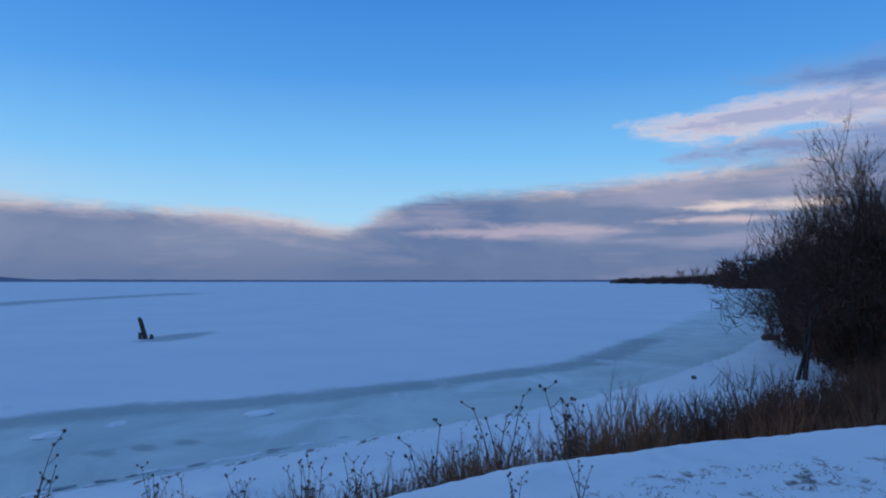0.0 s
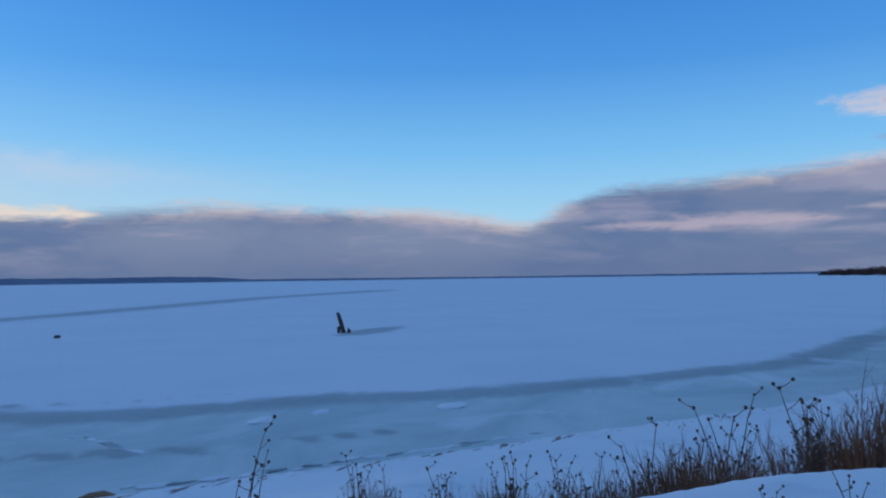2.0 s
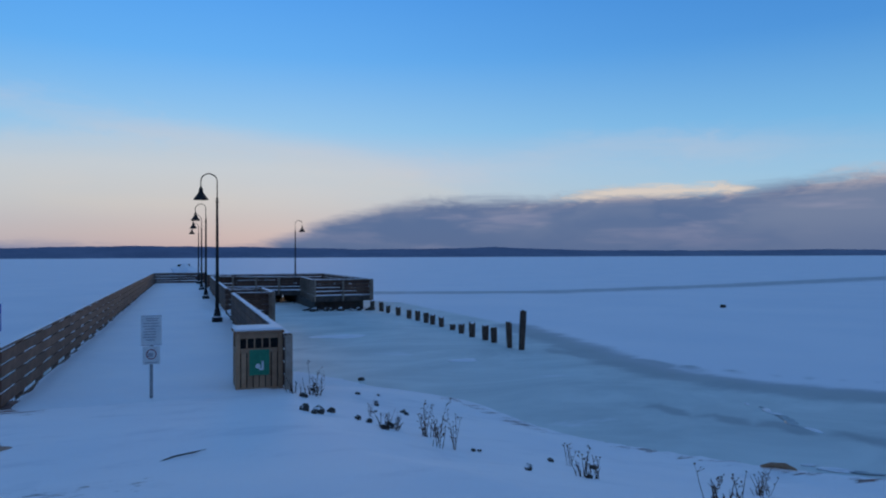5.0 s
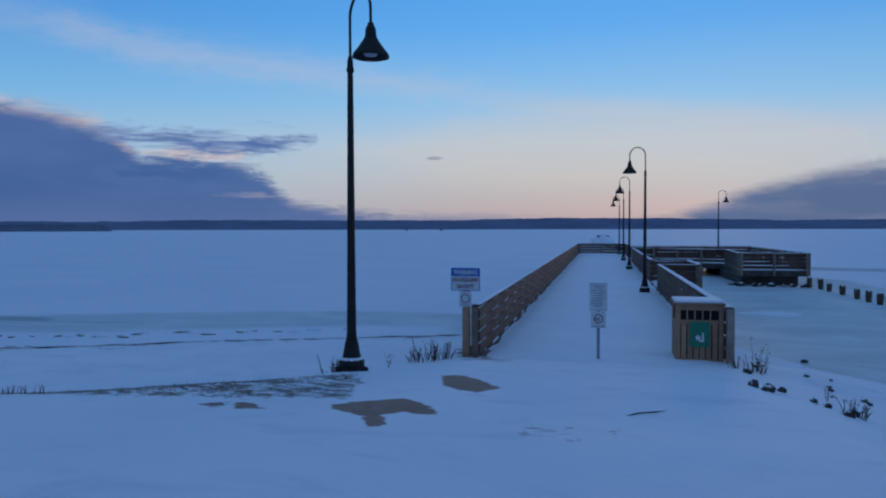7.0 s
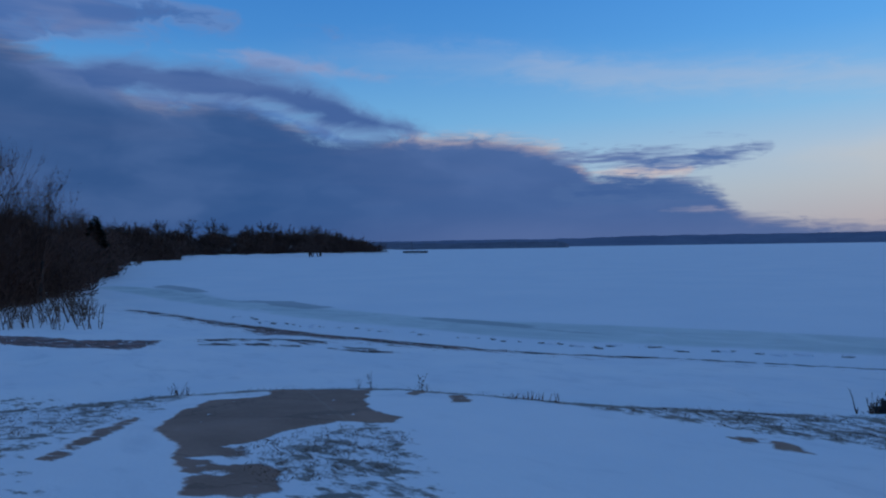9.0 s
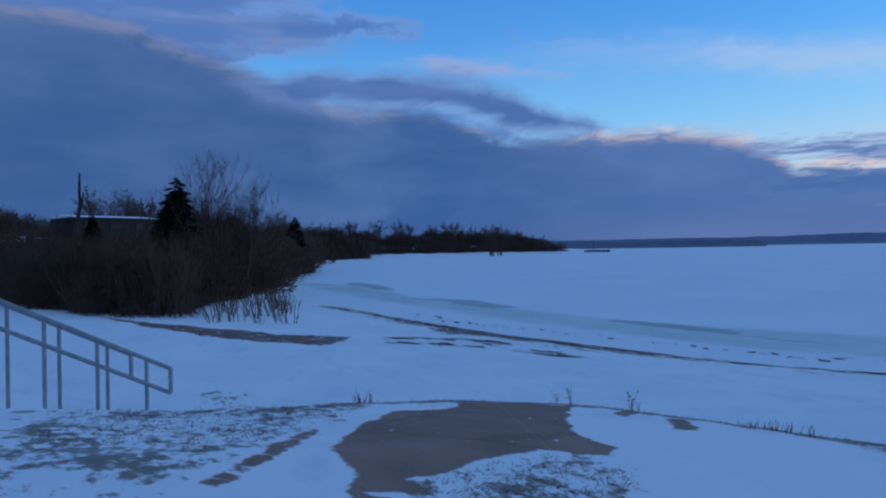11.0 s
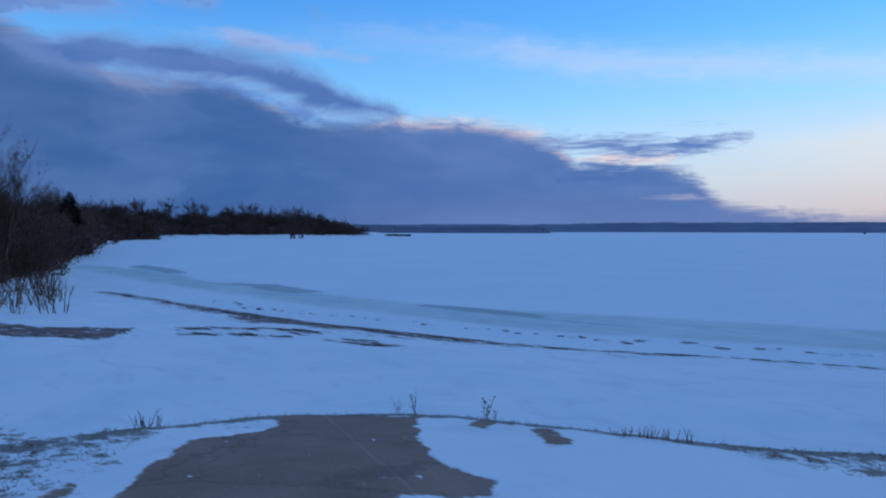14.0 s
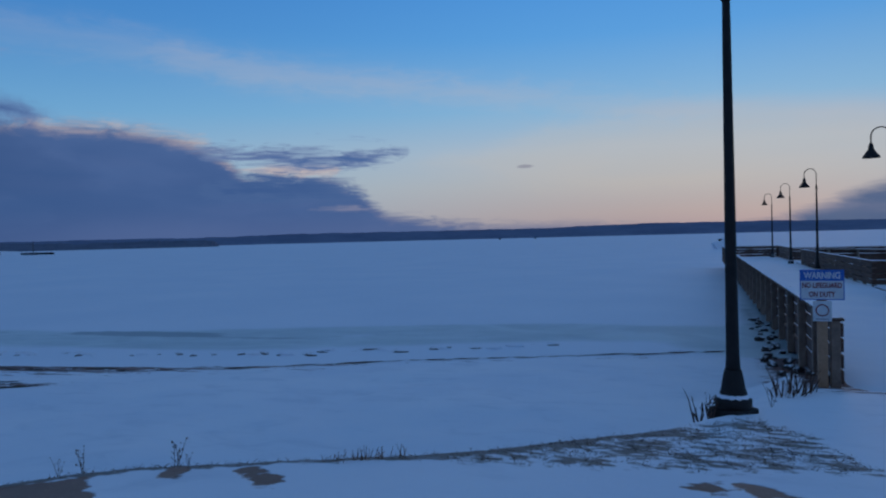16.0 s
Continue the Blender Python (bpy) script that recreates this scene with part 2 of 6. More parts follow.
# rosy cloud in the east
base = layer(base, [(-180, 9.4), (100, 9.2), (112, 10.0), (180, 12)], [(-180, -3), (96, -3), (100, -0.2), (105, 0.5), (112, 1.0), (125, 1.5), (180, -1)], srgb(104, 132, 182), srgb(150, 160, 194), 0.7, 1.8, 0.5)
base = layer(base, [(-180, 12), (98.5, 11.7), (101.7, 11.5), (105.7, 11.9), (109.5, 12.3), (113, 12.3), (140, 13), (180, 12)],
             [(-180, 2.0), (-130, -3.0), (93, -3.0), (97, -0.7), (98.7, 0.1), (101.7, 0.6), (105.7, 1.1), (109.5, 1.2), (113, 1.2), (140, 2.0), (180, 2.5)], srgb(158, 166, 200), srgb(226, 208, 204), 0.75, 1.8, 0.7)
base = layer(base, [(-180, 5.6), (180, 5.6)], [(-180, -3), (98, -3), (101.5, -0.1), (106, 0.2), (112, 0.2), (118, -3), (180, -3)], srgb(186, 180, 194), srgb(224, 208, 202), 0.25, 0.7)
base = layer(base, [(-180, 4.6), (180, 4.6)], [(-180, -3), (94, -3), (98, -0.3), (103, 0.1), (109, 0.0), (114, -3), (180, -3)], srgb(160, 158, 184), srgb(206, 190, 194), 0.25, 0.8)
base = layer(base, [(-180, 3.9), (180, 3.9)], [(-180, -3), (74, -3), (80, -0.2), (86, 0.3), (94, 0.3), (99, -0.4), (104, -3), (180, -3)], srgb(140, 146, 178), srgb(184, 172, 188), 0.3, 1.0)
base = layer(base, [(-180, 14), (103, 14.3), (110, 14.4), (116, 14.2), (180, 15)], [(-180, -3), (100, -3), (105, -0.2), (110, 0.5), (116, 0.9), (140, 1), (180, -1)], srgb(92, 128, 186), srgb(120, 148, 196), 0.7, 2.4)
# a bright cream edge on the low bank in the north-east
base = layer(base, [(-180, 4.8), (28, 4.5), (34, 4.9), (39, 4.9), (43.5, 4.9), (180, 5)], [(-180, -3), (24, -3), (28.5, 0.0), (33, 0.35), (39, 0.4), (43, 0.1), (47, -3), (180, -3)], srgb(206, 204, 210), srgb(232, 216, 200), 0.3, 0.8, 0.6, n_fine)
# one small cloud by itself
du, dv = W.math("DIVIDE", W.math("SUBTRACT", az, -13.2), 0.75), W.math("DIVIDE", W.math("SUBTRACT", el, 5.6), 0.16)
small = W.math("ADD", W.math("MULTIPLY", du, du), W.math("MULTIPLY", dv, dv))
small = W.step(W.math("ADD", small, W.math("MULTIPLY", n_fine, 1.0)), 1.2, 0.3, 0.0, 0.7)
base = W.mix(small, base, srgb(150, 152, 172))
bg = W.node("ShaderNodeBackground")
W.put(bg.inputs[0], base)
bg.inputs[1].default_value = 1.0
W.put(W.node("ShaderNodeOutputWorld").inputs[0], bg.outputs[0])

sun = new("sun", bpy.data.lights.new("sun", "SUN"))
sun.data.energy, sun.data.angle, sun.data.color = 0.3, radians(10), (1.0, 0.72, 0.52)
sa, se = radians(SUN_AZ), radians(SUN_EL)
sun.matrix_world = look((0, 0, 60), Vector((0, 0, 60)) - Vector((math.sin(sa) * math.cos(se), math.cos(sa) * math.cos(se), math.sin(se))))


# ---- materials ----
def material(name):
    m = bpy.data.materials.new(name)
    m.use_nodes = True
    n = Net(m.node_tree)
    b = n.node("ShaderNodeBsdfPrincipled")
    n.put(n.node("ShaderNodeOutputMaterial").inputs[0], b.outputs[0])
    return m, n, b


def bumped(n, b, height, strength=0.4, distance=0.02):
    k = n.node("ShaderNodeBump")
    k.inputs["Strength"].default_value, k.inputs["Distance"].default_value = strength, distance
    n.put(k.inputs["Height"], height)
    n.put(b.inputs["Normal"], k.outputs[0])


def place(n):
    return n.node("ShaderNodeNewGeometry").outputs["Position"]


def stretch(n, v, x, y, z):
    k = n.node("ShaderNodeVectorMath", operation="MULTIPLY")
    n.put(k.inputs[0], v)
    k.inputs[1].default_value = (x, y, z)
    return k.outputs[0]


def attribute(n, name):
    return n.node("ShaderNodeAttribute", layer=name).outputs["Fac"]


def plain(name, a, b, rough=0.7, scale=6.0, metal=0.0, bump=0.3, stretched=(1, 1, 1), own=False):
    """Two tones in patches and grain, with fine relief; own: each piece a little different."""
    m, n, s = material(name)
    v = stretch(n, n.node("ShaderNodeTexCoord").outputs["Object"], *stretched)
    f = n.noise(v, scale, 6.0, 0.62)
    g = n.noise(v, scale * 7, 3.0, 0.6)
    c = n.mix(n.step(n.math("ADD", f, n.math("MULTIPLY", g, 0.35)), 0.45, 0.9), a, b)
    if own:
        r = n.node("ShaderNodeObjectInfo").outputs["Random"]
        h = n.node("ShaderNodeHueSaturation")
        n.put(h.inputs["Value"], n.math("ADD", n.math("MULTIPLY", r, 0.32), 0.84))
        n.put(h.inputs["Color"], c)
        c = h.outputs[0]
    n.put(s.inputs["Base Color"], c)
    n.put(s.inputs["Roughness"], n.math("ADD", n.math("MULTIPLY", g, 0.2), rough - 0.1))
    s.inputs["Metallic"].default_value = metal
    bumped(n, s, n.math("ADD", f, g), bump, 0.01)
    return m


def c4(r, g, b):
    return (r, g, b, 1.0)


WOOD = plain("weathered_wood", c4(0.085, 0.038, 0.024), c4(0.175, 0.087, 0.055), 0.8, 3.0, own=True)
WOOD_POST = plain("grey_brown_post_wood", c4(0.19, 0.118, 0.082), c4(0.33, 0.215, 0.155), 0.8, 3.0, own=True)
WOOD_DARK = plain("wet_dark_wood", c4(0.045, 0.034, 0.028), c4(0.11, 0.082, 0.065), 0.75, 3.0, own=True)
WOOD_PALE = plain("pale_wood", c4(0.25, 0.17, 0.125), c4(0.40, 0.30, 0.235), 0.8, 4.0, own=True)
WOOD_BIN = plain("tan_slat_wood", c4(0.34, 0.17, 0.09), c4(0.46, 0.25, 0.14), 0.7, 4.0, own=True)
PILE = plain("old_pile_wood", c4(0.055, 0.034, 0.024), c4(0.17, 0.10, 0.068), 0.85, 4.0, bump=0.6, stretched=(3, 3, 0.6), own=True)
IRON = plain("black_painted_metal", c4(0.009, 0.006, 0.005), c4(0.02, 0.014, 0.012), 0.75, 8.0, bump=0.08)
STEEL = plain("galvanised_steel", c4(0.22, 0.23, 0.24), c4(0.36, 0.37, 0.38), 0.5, 10.0, 0.6, 0.1)
LENS = plain("frosted_glass", c4(0.35, 0.36, 0.38), c4(0.45, 0.45, 0.46), 0.4, 10.0, 0.0, 0.05)
BARK = plain("dark_bark", c4(0.028, 0.022, 0.018), c4(0.06, 0.047, 0.04), 0.9, 5.0, own=True)
TWIG = plain("bare_twigs", c4(0.056, 0.024, 0.016), c4(0.122, 0.058, 0.038), 0.9, 3.0, own=True)
TWIG_FAR = plain("far_bare_twigs", c4(0.06, 0.027, 0.018), c4(0.105, 0.052, 0.036), 0.9, 3.0, own=True)
NEEDLE = plain("spruce_needles", c4(0.008, 0.014, 0.009), c4(0.02, 0.03, 0.02), 0.8, 3.0)
REED = plain("dead_brown_grass", c4(0.16, 0.056, 0.025), c4(0.33, 0.145, 0.068), 0.9, 2.0, own=True)
BROWN = plain("rusty_dead_brush", c4(0.085, 0.03, 0.015), c4(0.17, 0.072, 0.038), 0.9, 2.0, own=True)
STALK = plain("dry_weed_stalks", c4(0.085, 0.04, 0.024), c4(0.20, 0.11, 0.07), 0.9, 3.0, own=True)
def snowy_rock():
    m, n, s = material("snow_dusted_rock")
    pos = place(n)
    f = n.noise(pos, 5.0, 6.0, 0.65)
    rocky = n.mix(f, c4(0.025, 0.02, 0.018), c4(0.11, 0.085, 0.07))
    nz = n.node("ShaderNodeSeparateXYZ")
    n.put(nz.inputs[0], n.node("ShaderNodeNewGeometry").outputs["Normal"])
    lying = n.step(n.math("ADD", nz.outputs[2], n.math("MULTIPLY", n.math("SUBTRACT", f, 0.5), 1.2)), 0.78, 0.92)
    n.put(s.inputs["Base Color"], n.mix(lying, rocky, c4(0.84, 0.86, 0.9)))
    s.inputs["Roughness"].default_value = 0.85
    bumped(n, s, f, 0.7, 0.03)
    return m


ROCK = snowy_rock()
ICE_GREY = plain("grey_ice", c4(0.24, 0.28, 0.31), c4(0.46, 0.5, 0.52), 0.4, 5.0)
WHITE = plain("white_sign_sheet", c4(0.60, 0.60, 0.60), c4(0.72, 0.72, 0.71), 0.45, 6.0, 0.0, 0.03)
BLUE = plain("blue_sign_enamel", c4(0.02, 0.11, 0.40), c4(0.03, 0.15, 0.50), 0.4, 10.0, 0.0, 0.03)
INK = plain("dark_red_ink", c4(0.22, 0.02, 0.03), c4(0.28, 0.03, 0.04), 0.5, 6.0, 0.0, 0.02)
GREY_INK = plain("grey_ink", c4(0.30, 0.29, 0.32), c4(0.40, 0.38, 0.41), 0.5, 6.0, 0.0, 0.02)
GREEN = plain("green_poster", c4(0.0, 0.17, 0.09), c4(0.01, 0.24, 0.13), 0.5, 9.0, 0.0, 0.03)
BLACK = plain("black_hollow", c4(0.006, 0.006, 0.006), c4(0.012, 0.012, 0.012), 0.9, 5.0)
WALL = plain("brown_house_siding", c4(0.022, 0.017, 0.015), c4(0.045, 0.036, 0.032), 0.8, 1.5)
PALE_WALL = plain("pale_siding", c4(0.55, 0.55, 0.54), c4(0.68, 0.68, 0.66), 0.8, 1.5)
GLASS = plain("dark_window_glass", c4(0.02, 0.022, 0.026), c4(0.03, 0.032, 0.036), 0.12, 3.0, 0.0, 0.02)
# far woods: the bluish haze of distance is painted into these base colours
HILL = plain("haze_tinted_hills", c4(0.14, 0.155, 0.235), c4(0.20, 0.215, 0.30), 0.95, 0.004, 0.0, 0.0, (1, 1, 3))
HILL_NEAR = plain("haze_tinted_low_woods", c4(0.10, 0.105, 0.15), c4(0.16, 0.16, 0.21), 0.95, 0.02, 0.0, 0.0)


def snow_nodes(n, s, pos):
    big = n.noise(pos, 0.35, 4.0, 0.55)
    fine = n.noise(pos, 9.0, 5.0, 0.65)
    col = n.mix(n.step(big, 0.3, 0.7), c4(0.83, 0.84, 0.90), c4(0.90, 0.89, 0.925))
    return col, n.math("ADD", n.math("MULTIPLY", big, 2.0), n.math("MULTIPLY", fine, 0.25))


def snow_material(name):
    m, n, s = material(name)
    pos = place(n)
    col, h = snow_nodes(n, s, pos)
    n.put(s.inputs["Base Color"], col)
    s.inputs["Roughness"].default_value = 0.75
    bumped(n, s, h, 0.35, 0.06)
    return m


SNOW = snow_material("snow")


def ground_material():
    """Snow, thinned to dead grass, bare concrete and sand where the sheet's own layers say so."""
    m, n, s = material("snowy_ground")
    pos = place(n)
    col, h = snow_nodes(n, s, pos)
    jag = n.math("SUBTRACT", n.noise(pos, 2.2, 6.0, 0.62), 0.5)
    fine = n.math("SUBTRACT", n.noise(stretch(n, pos, 1.0, 1.5, 1.0), 5.4, 4.0, 0.62), 0.5)
    # dead grass showing through
    g = n.math("ADD", attribute(n, "grass"), n.math("MULTIPLY", fine, 2.8))
    g = n.math("ADD", g, n.math("MULTIPLY", jag, 2.6))
    grass = n.math("MULTIPLY", n.step(g, 0.55, 1.1, 0.0, 0.85), n.step(attribute(n, "grass"), 0.05, 0.3))
    blades = n.noise(stretch(n, pos, 9, 30, 9), 2.0, 4.0, 0.7)
    gcol = n.mix(blades, c4(0.05, 0.034, 0.022), c4(0.24, 0.165, 0.105))
    col = n.mix(grass, col, gcol)
    # sand and drift wrack on the beach
    lines = n.math("SUBTRACT", n.noise(stretch(n, pos, 0.3, 3.0, 1.0), 1.5, 6.0, 0.68), 0.5)
    strands = n.math("SUBTRACT", n.noise(stretch(n, pos, 1.1, 5.0, 1.0), 1.6, 4.0, 0.65), 0.5)
    d = n.math("ADD", attribute(n, "drift"), n.math("ADD", n.math("MULTIPLY", lines, 4.2), n.math("MULTIPLY", strands, 3.6)))
    drift = n.math("MULTIPLY", n.step(d, 0.62, 0.95, 0.0, 0.95), n.step(attribute(n, "drift"), 0.03, 0.2))
    fleck = n.step(n.noise(stretch(n, pos, 1.0, 1.3, 1.0), 2.6, 4.0, 0.65), 0.60, 0.66, 1.0, 0.15)
    drift = n.math("MULTIPLY", drift, fleck)
    dcol = n.mix(n.step(n.noise(pos, 2.2, 6.0, 0.75), 0.35, 0.65), c4(0.05, 0.015, 0.009), c4(0.25, 0.088, 0.056))
    col = n.mix(drift, col, dcol)
    # bare concrete walk
    k = n.math("ADD", attribute(n, "concrete"), n.math("MULTIPLY", jag, 0.3))
    k = n.math("ADD", k, n.math("MULTIPLY", fine, 0.12))
    conc = n.step(k, -0.015, 0.03)
    speck = n.noise(pos, 30.0, 4.0, 0.7)
    damp = n.noise(pos, 1.1, 5.0, 0.6)
    ccol = n.mix(n.step(damp, 0.3, 0.7), c4(0.25, 0.138, 0.098), c4(0.35, 0.2, 0.148))
    ccol = n.mix(n.step(speck, 0.5, 0.8, 0.0, 0.5), ccol, c4(0.45, 0.30, 0.21))
    # thin places, where the snow lets the ground dull it
    thin = n.step(n.noise(stretch(n, pos, 1.0, 1.7, 1.0), 0.8, 6.0, 0.62, 2.0, 0.6), 0.5, 0.74, 0.0, 0.34)
    col = n.mix(thin, col, c4(0.55, 0.58, 0.66))
    # joints of the slabs
    sx = n.node("ShaderNodeSeparateXYZ")
    n.put(sx.inputs[0], pos)
    u = n.math("ADD", n.math("MULTIPLY", sx.outputs[0], 0.406), n.math("MULTIPLY", sx.outputs[1], 0.914))
    jt = n.math("ABSOLUTE", n.math("SUBTRACT", n.math("FRACT", n.math("DIVIDE", n.math("ADD", u, 162.34), 3.0)), 0.5))
    joint = n.step(jt, 0.006, 0.0025)
    ccol = n.mix(n.math("MULTIPLY", joint, 0.15), ccol, c4(0.5, 0.42, 0.36))
    # hairline cracks, and crumbs of snow left on the slabs
    vor = n.node("ShaderNodeTexVoronoi")
    vor.feature = "DISTANCE_TO_EDGE"
    vor.inputs["Scale"].default_value = 0.55
    wob = n.node("ShaderNodeVectorMath", operation="ADD")
    n.put(wob.inputs[0], pos)
    n.put(wob.inputs[1], n.xyz(n.math("MULTIPLY", jag, 0.9), n.math("MULTIPLY", fine, 0.5), 0.0))
    n.put(vor.inputs["Vector"], wob.outputs[0])
    crack = n.step(vor.outputs["Distance"], 0.012, 0.003, 0.0, 0.5)
    ccol = n.mix(crack, ccol, c4(0.12, 0.07, 0.05))
    crumb = n.step(n.noise(stretch(n, pos, 1.0, 1.4, 1.0), 6.5, 3.0, 0.6), 0.70, 0.74)
    ccol = n.mix(crumb, ccol, c4(0.8, 0.83, 0.9))
    col = n.mix(conc, col, ccol)
    n.put(s.inputs["Base Color"], col)
    s.inputs["Roughness"].default_value = 0.8
    hh = n.math("SUBTRACT", h, n.math("MULTIPLY", conc, 1.2))
    hh = n.math("ADD", hh, n.math("MULTIPLY", grass, n.math("MULTIPLY", blades, 0.9)))
    bumped(n, s, hh, 0.5, 0.05)
    return m


def ice_material():
    """Lake ice: snow out on the lake, smooth grey-blue ice by the shore."""
    m, n, s = material("lake_ice")
    pos = place(n)
    big = n.noise(pos, 0.12, 4.0, 0.55)
    fine = n.noise(stretch(n, pos, 0.8, 1.2, 1.0), 0.7, 6.0, 0.62)
    snow = n.mix(n.step(big, 0.3, 0.7), c4(0.83, 0.84, 0.90), c4(0.89, 0.88, 0.925))
    k = n.math("ADD", attribute(n, "bare"), n.math("MULTIPLY", n.math("SUBTRACT", fine, 0.5), 0.5))
    bare = n.step(k, 0.2, 0.9)
    tone = n.noise(stretch(n, pos, 0.6, 0.85, 1.0), 0.30, 7.0, 0.62, 2.0, 1.2)
    icy = n.mix(n.step(tone, 0.32, 0.68), c4(0.53, 0.58, 0.58), c4(0.71, 0.75, 0.74))
    px = n.node("ShaderNodeSeparateXYZ")
    n.put(px.inputs[0], pos)
    ragged = n.math("SUBTRACT", n.noise(stretch(n, pos, 0.5, 1.3, 1.0), 1.9, 5.0, 0.62), 0.5)
    dark = n.math("ADD", attribute(n, "dark"), n.math("MULTIPLY", n.math("SUBTRACT", fine, 0.5), 0.7))
    dark = n.step(n.math("ADD", dark, n.math("MULTIPLY", ragged, n.step(px.outputs[0], 4.0, -6.0, 0.3, 1.7))), 0.32, 0.82)
    col = n.mix(bare, snow, icy)
    col = n.mix(n.math("MULTIPLY", dark, 0.68), col, c4(0.31, 0.34, 0.36))
    white = n.step(n.noise(stretch(n, pos, 0.5, 1.0, 1.0), 0.26, 6.0, 0.62, 2.0, 0.8), 0.60, 0.68)
    col = n.mix(n.math("MULTIPLY", white, 0.5), col, snow)
    n.put(s.inputs["Base Color"], col)
    r = n.math("SUBTRACT", 0.8, n.math("MULTIPLY", bare, 0.18))
    n.put(s.inputs["Roughness"], r)
    s.inputs["Specular IOR Level"].default_value = 0.25
    bumped(n, s, n.math("ADD", fine, n.math("MULTIPLY", big, 2.0)), 0.15, 0.05)
    return m


GROUND, ICE = ground_material(), ice_material()


# ---- mesh helpers ----
class Shape:
    """Collects faces for one mesh."""

    def __init__(self):
        self.v, self.f = [], []

    def add(self, verts, faces, m=None):
        k = len(self.v)
        self.v += [tuple(m @ Vector(p)) for p in verts] if m else [tuple(p) for p in verts]
        self.f += [tuple(i + k for i in f) for f in faces]
        return self

    def box(self, x0, y0, z0, x1, y1, z1, m=None, bevel=0.0):
        """A box with its edges cut."""
        b = min(bevel, (x1 - x0) / 2.5, (y1 - y0) / 2.5, (z1 - z0) / 2.5)
        if b <= 0:
            v = [(x, y, z) for z in (z0, z1) for y in (y0, y1) for x in (x0, x1)]
            return self.add(v, [(0, 2, 3, 1), (4, 5, 7, 6), (0, 1, 5, 4), (2, 6, 7, 3), (0, 4, 6, 2), (1, 3, 7, 5)], m)
        o = [(x0 + b, y0 + b), (x1 - b, y0 + b), (x1 - b, y1 - b), (x0 + b, y1 - b)]
        w = [(x0 + b, y0), (x1 - b, y0), (x1, y0 + b), (x1, y1 - b), (x1 - b, y1), (x0 + b, y1), (x0, y1 - b), (x0, y0 + b)]
        v = [(x, y, z0) for x, y in o] + [(x, y, z0 + b) for x, y in w] + [(x, y, z1 - b) for x, y in w] + [(x, y, z1) for x, y in o]
        f = [(3, 2, 1, 0), (20, 21, 22, 23)]
        f += [(4 + i, 4 + (i + 1) % 8, 12 + (i + 1) % 8, 12 + i) for i in range(8)]
        for i in range(4):
            a, c = 4 + 2 * i, 4 + 2 * i + 1
            f += [(i, (i + 1) % 4, c, a), ((i + 1) % 4, 4 + (2 * i + 2) % 8, c)]
            a, c = 12 + 2 * i, 12 + 2 * i + 1
            f += [(20 + (i + 1) % 4, 20 + i, a, c), (20 + (i + 1) % 4, c, 12 + (2 * i + 2) % 8)]
        return self.add(v, f, m)

    def tube(self, path, radii, sides=6, cap=True):
        path = [Vector(p) for p in path]
        k = len(self.v)
        side = None
        for i, p in enumerate(path):
            d = (path[min(i + 1, len(path) - 1)] - path[max(i - 1, 0)]).normalized()
            if side is None:
                side = d.orthogonal().normalized()
            side = (side - d * side.dot(d)).normalized()
            up = d.cross(side)
            r = radii[i] if isinstance(radii, (list, tuple)) else radii
            for j in range(sides):
                a = 2 * math.pi * j / sides
                self.v.append(tuple(p + (side * math.cos(a) + up * math.sin(a)) * r))
        for i in range(len(path) - 1):
            for j in range(sides):
                a, b = k + i * sides + j, k + i * sides + (j + 1) % sides
                self.f.append((a, b, b + sides, a + sides))
        if cap:
            self.f.append(tuple(k + j for j in reversed(range(sides))))
            self.f.append(tuple(k + (len(path) - 1) * sides + j for j in range(sides)))
        return self

    def lathe(self, profile, sides=16, m=None):
        """profile: (radius, height) from the bottom up."""
        v = [(r * math.cos(2 * math.pi * j / sides), r * math.sin(2 * math.pi * j / sides), z) for r, z in profile for j in range(sides)]
        f = []
        for i in range(len(profile) - 1):
            for j in range(sides):
                a, b = i * sides + j, i * sides + (j + 1) % sides
                f.append((a, b, b + sides, a + sides))
        f += [tuple(reversed(range(sides))), tuple((len(profile) - 1) * sides + j for j in range(sides))]
        return self.add(v, f, m)

    def mesh(self, name, mat, smooth=False):
        me = bpy.data.meshes.new(name)
        me.from_pydata(self.v, [], self.f)
        me.materials.append(mat)
        if smooth:
            me.shade_smooth()
        return me


def part(name, shape, mat, parent, label="", smooth=False, at=None):
    me = shape if isinstance(shape, bpy.types.Mesh) else shape.mesh(name, mat, smooth)
    ob = new(name, me)
    ob.parent = parent
    if at is not None:
        ob.matrix_basis = at if isinstance(at, Matrix) else Matrix.Translation(at)
    return tagged(ob, label)


def thing(name, at, label, category, group="", kind=""):
    ob = new(name)
    ob.matrix_basis = at if isinstance(at, Matrix) else Matrix.Translation(at)
    return tagged(ob, label, category, group, kind)


def solo(name, shape, mat, at, label, category, group="", kind="", smooth=False):
    me = shape if isinstance(shape, bpy.types.Mesh) else shape.mesh(name, mat, smooth)
    ob = new(name, me)
    ob.matrix_basis = at if isinstance(at, Matrix) else Matrix.Translation(at)
    return tagged(ob, label, category, group, kind)


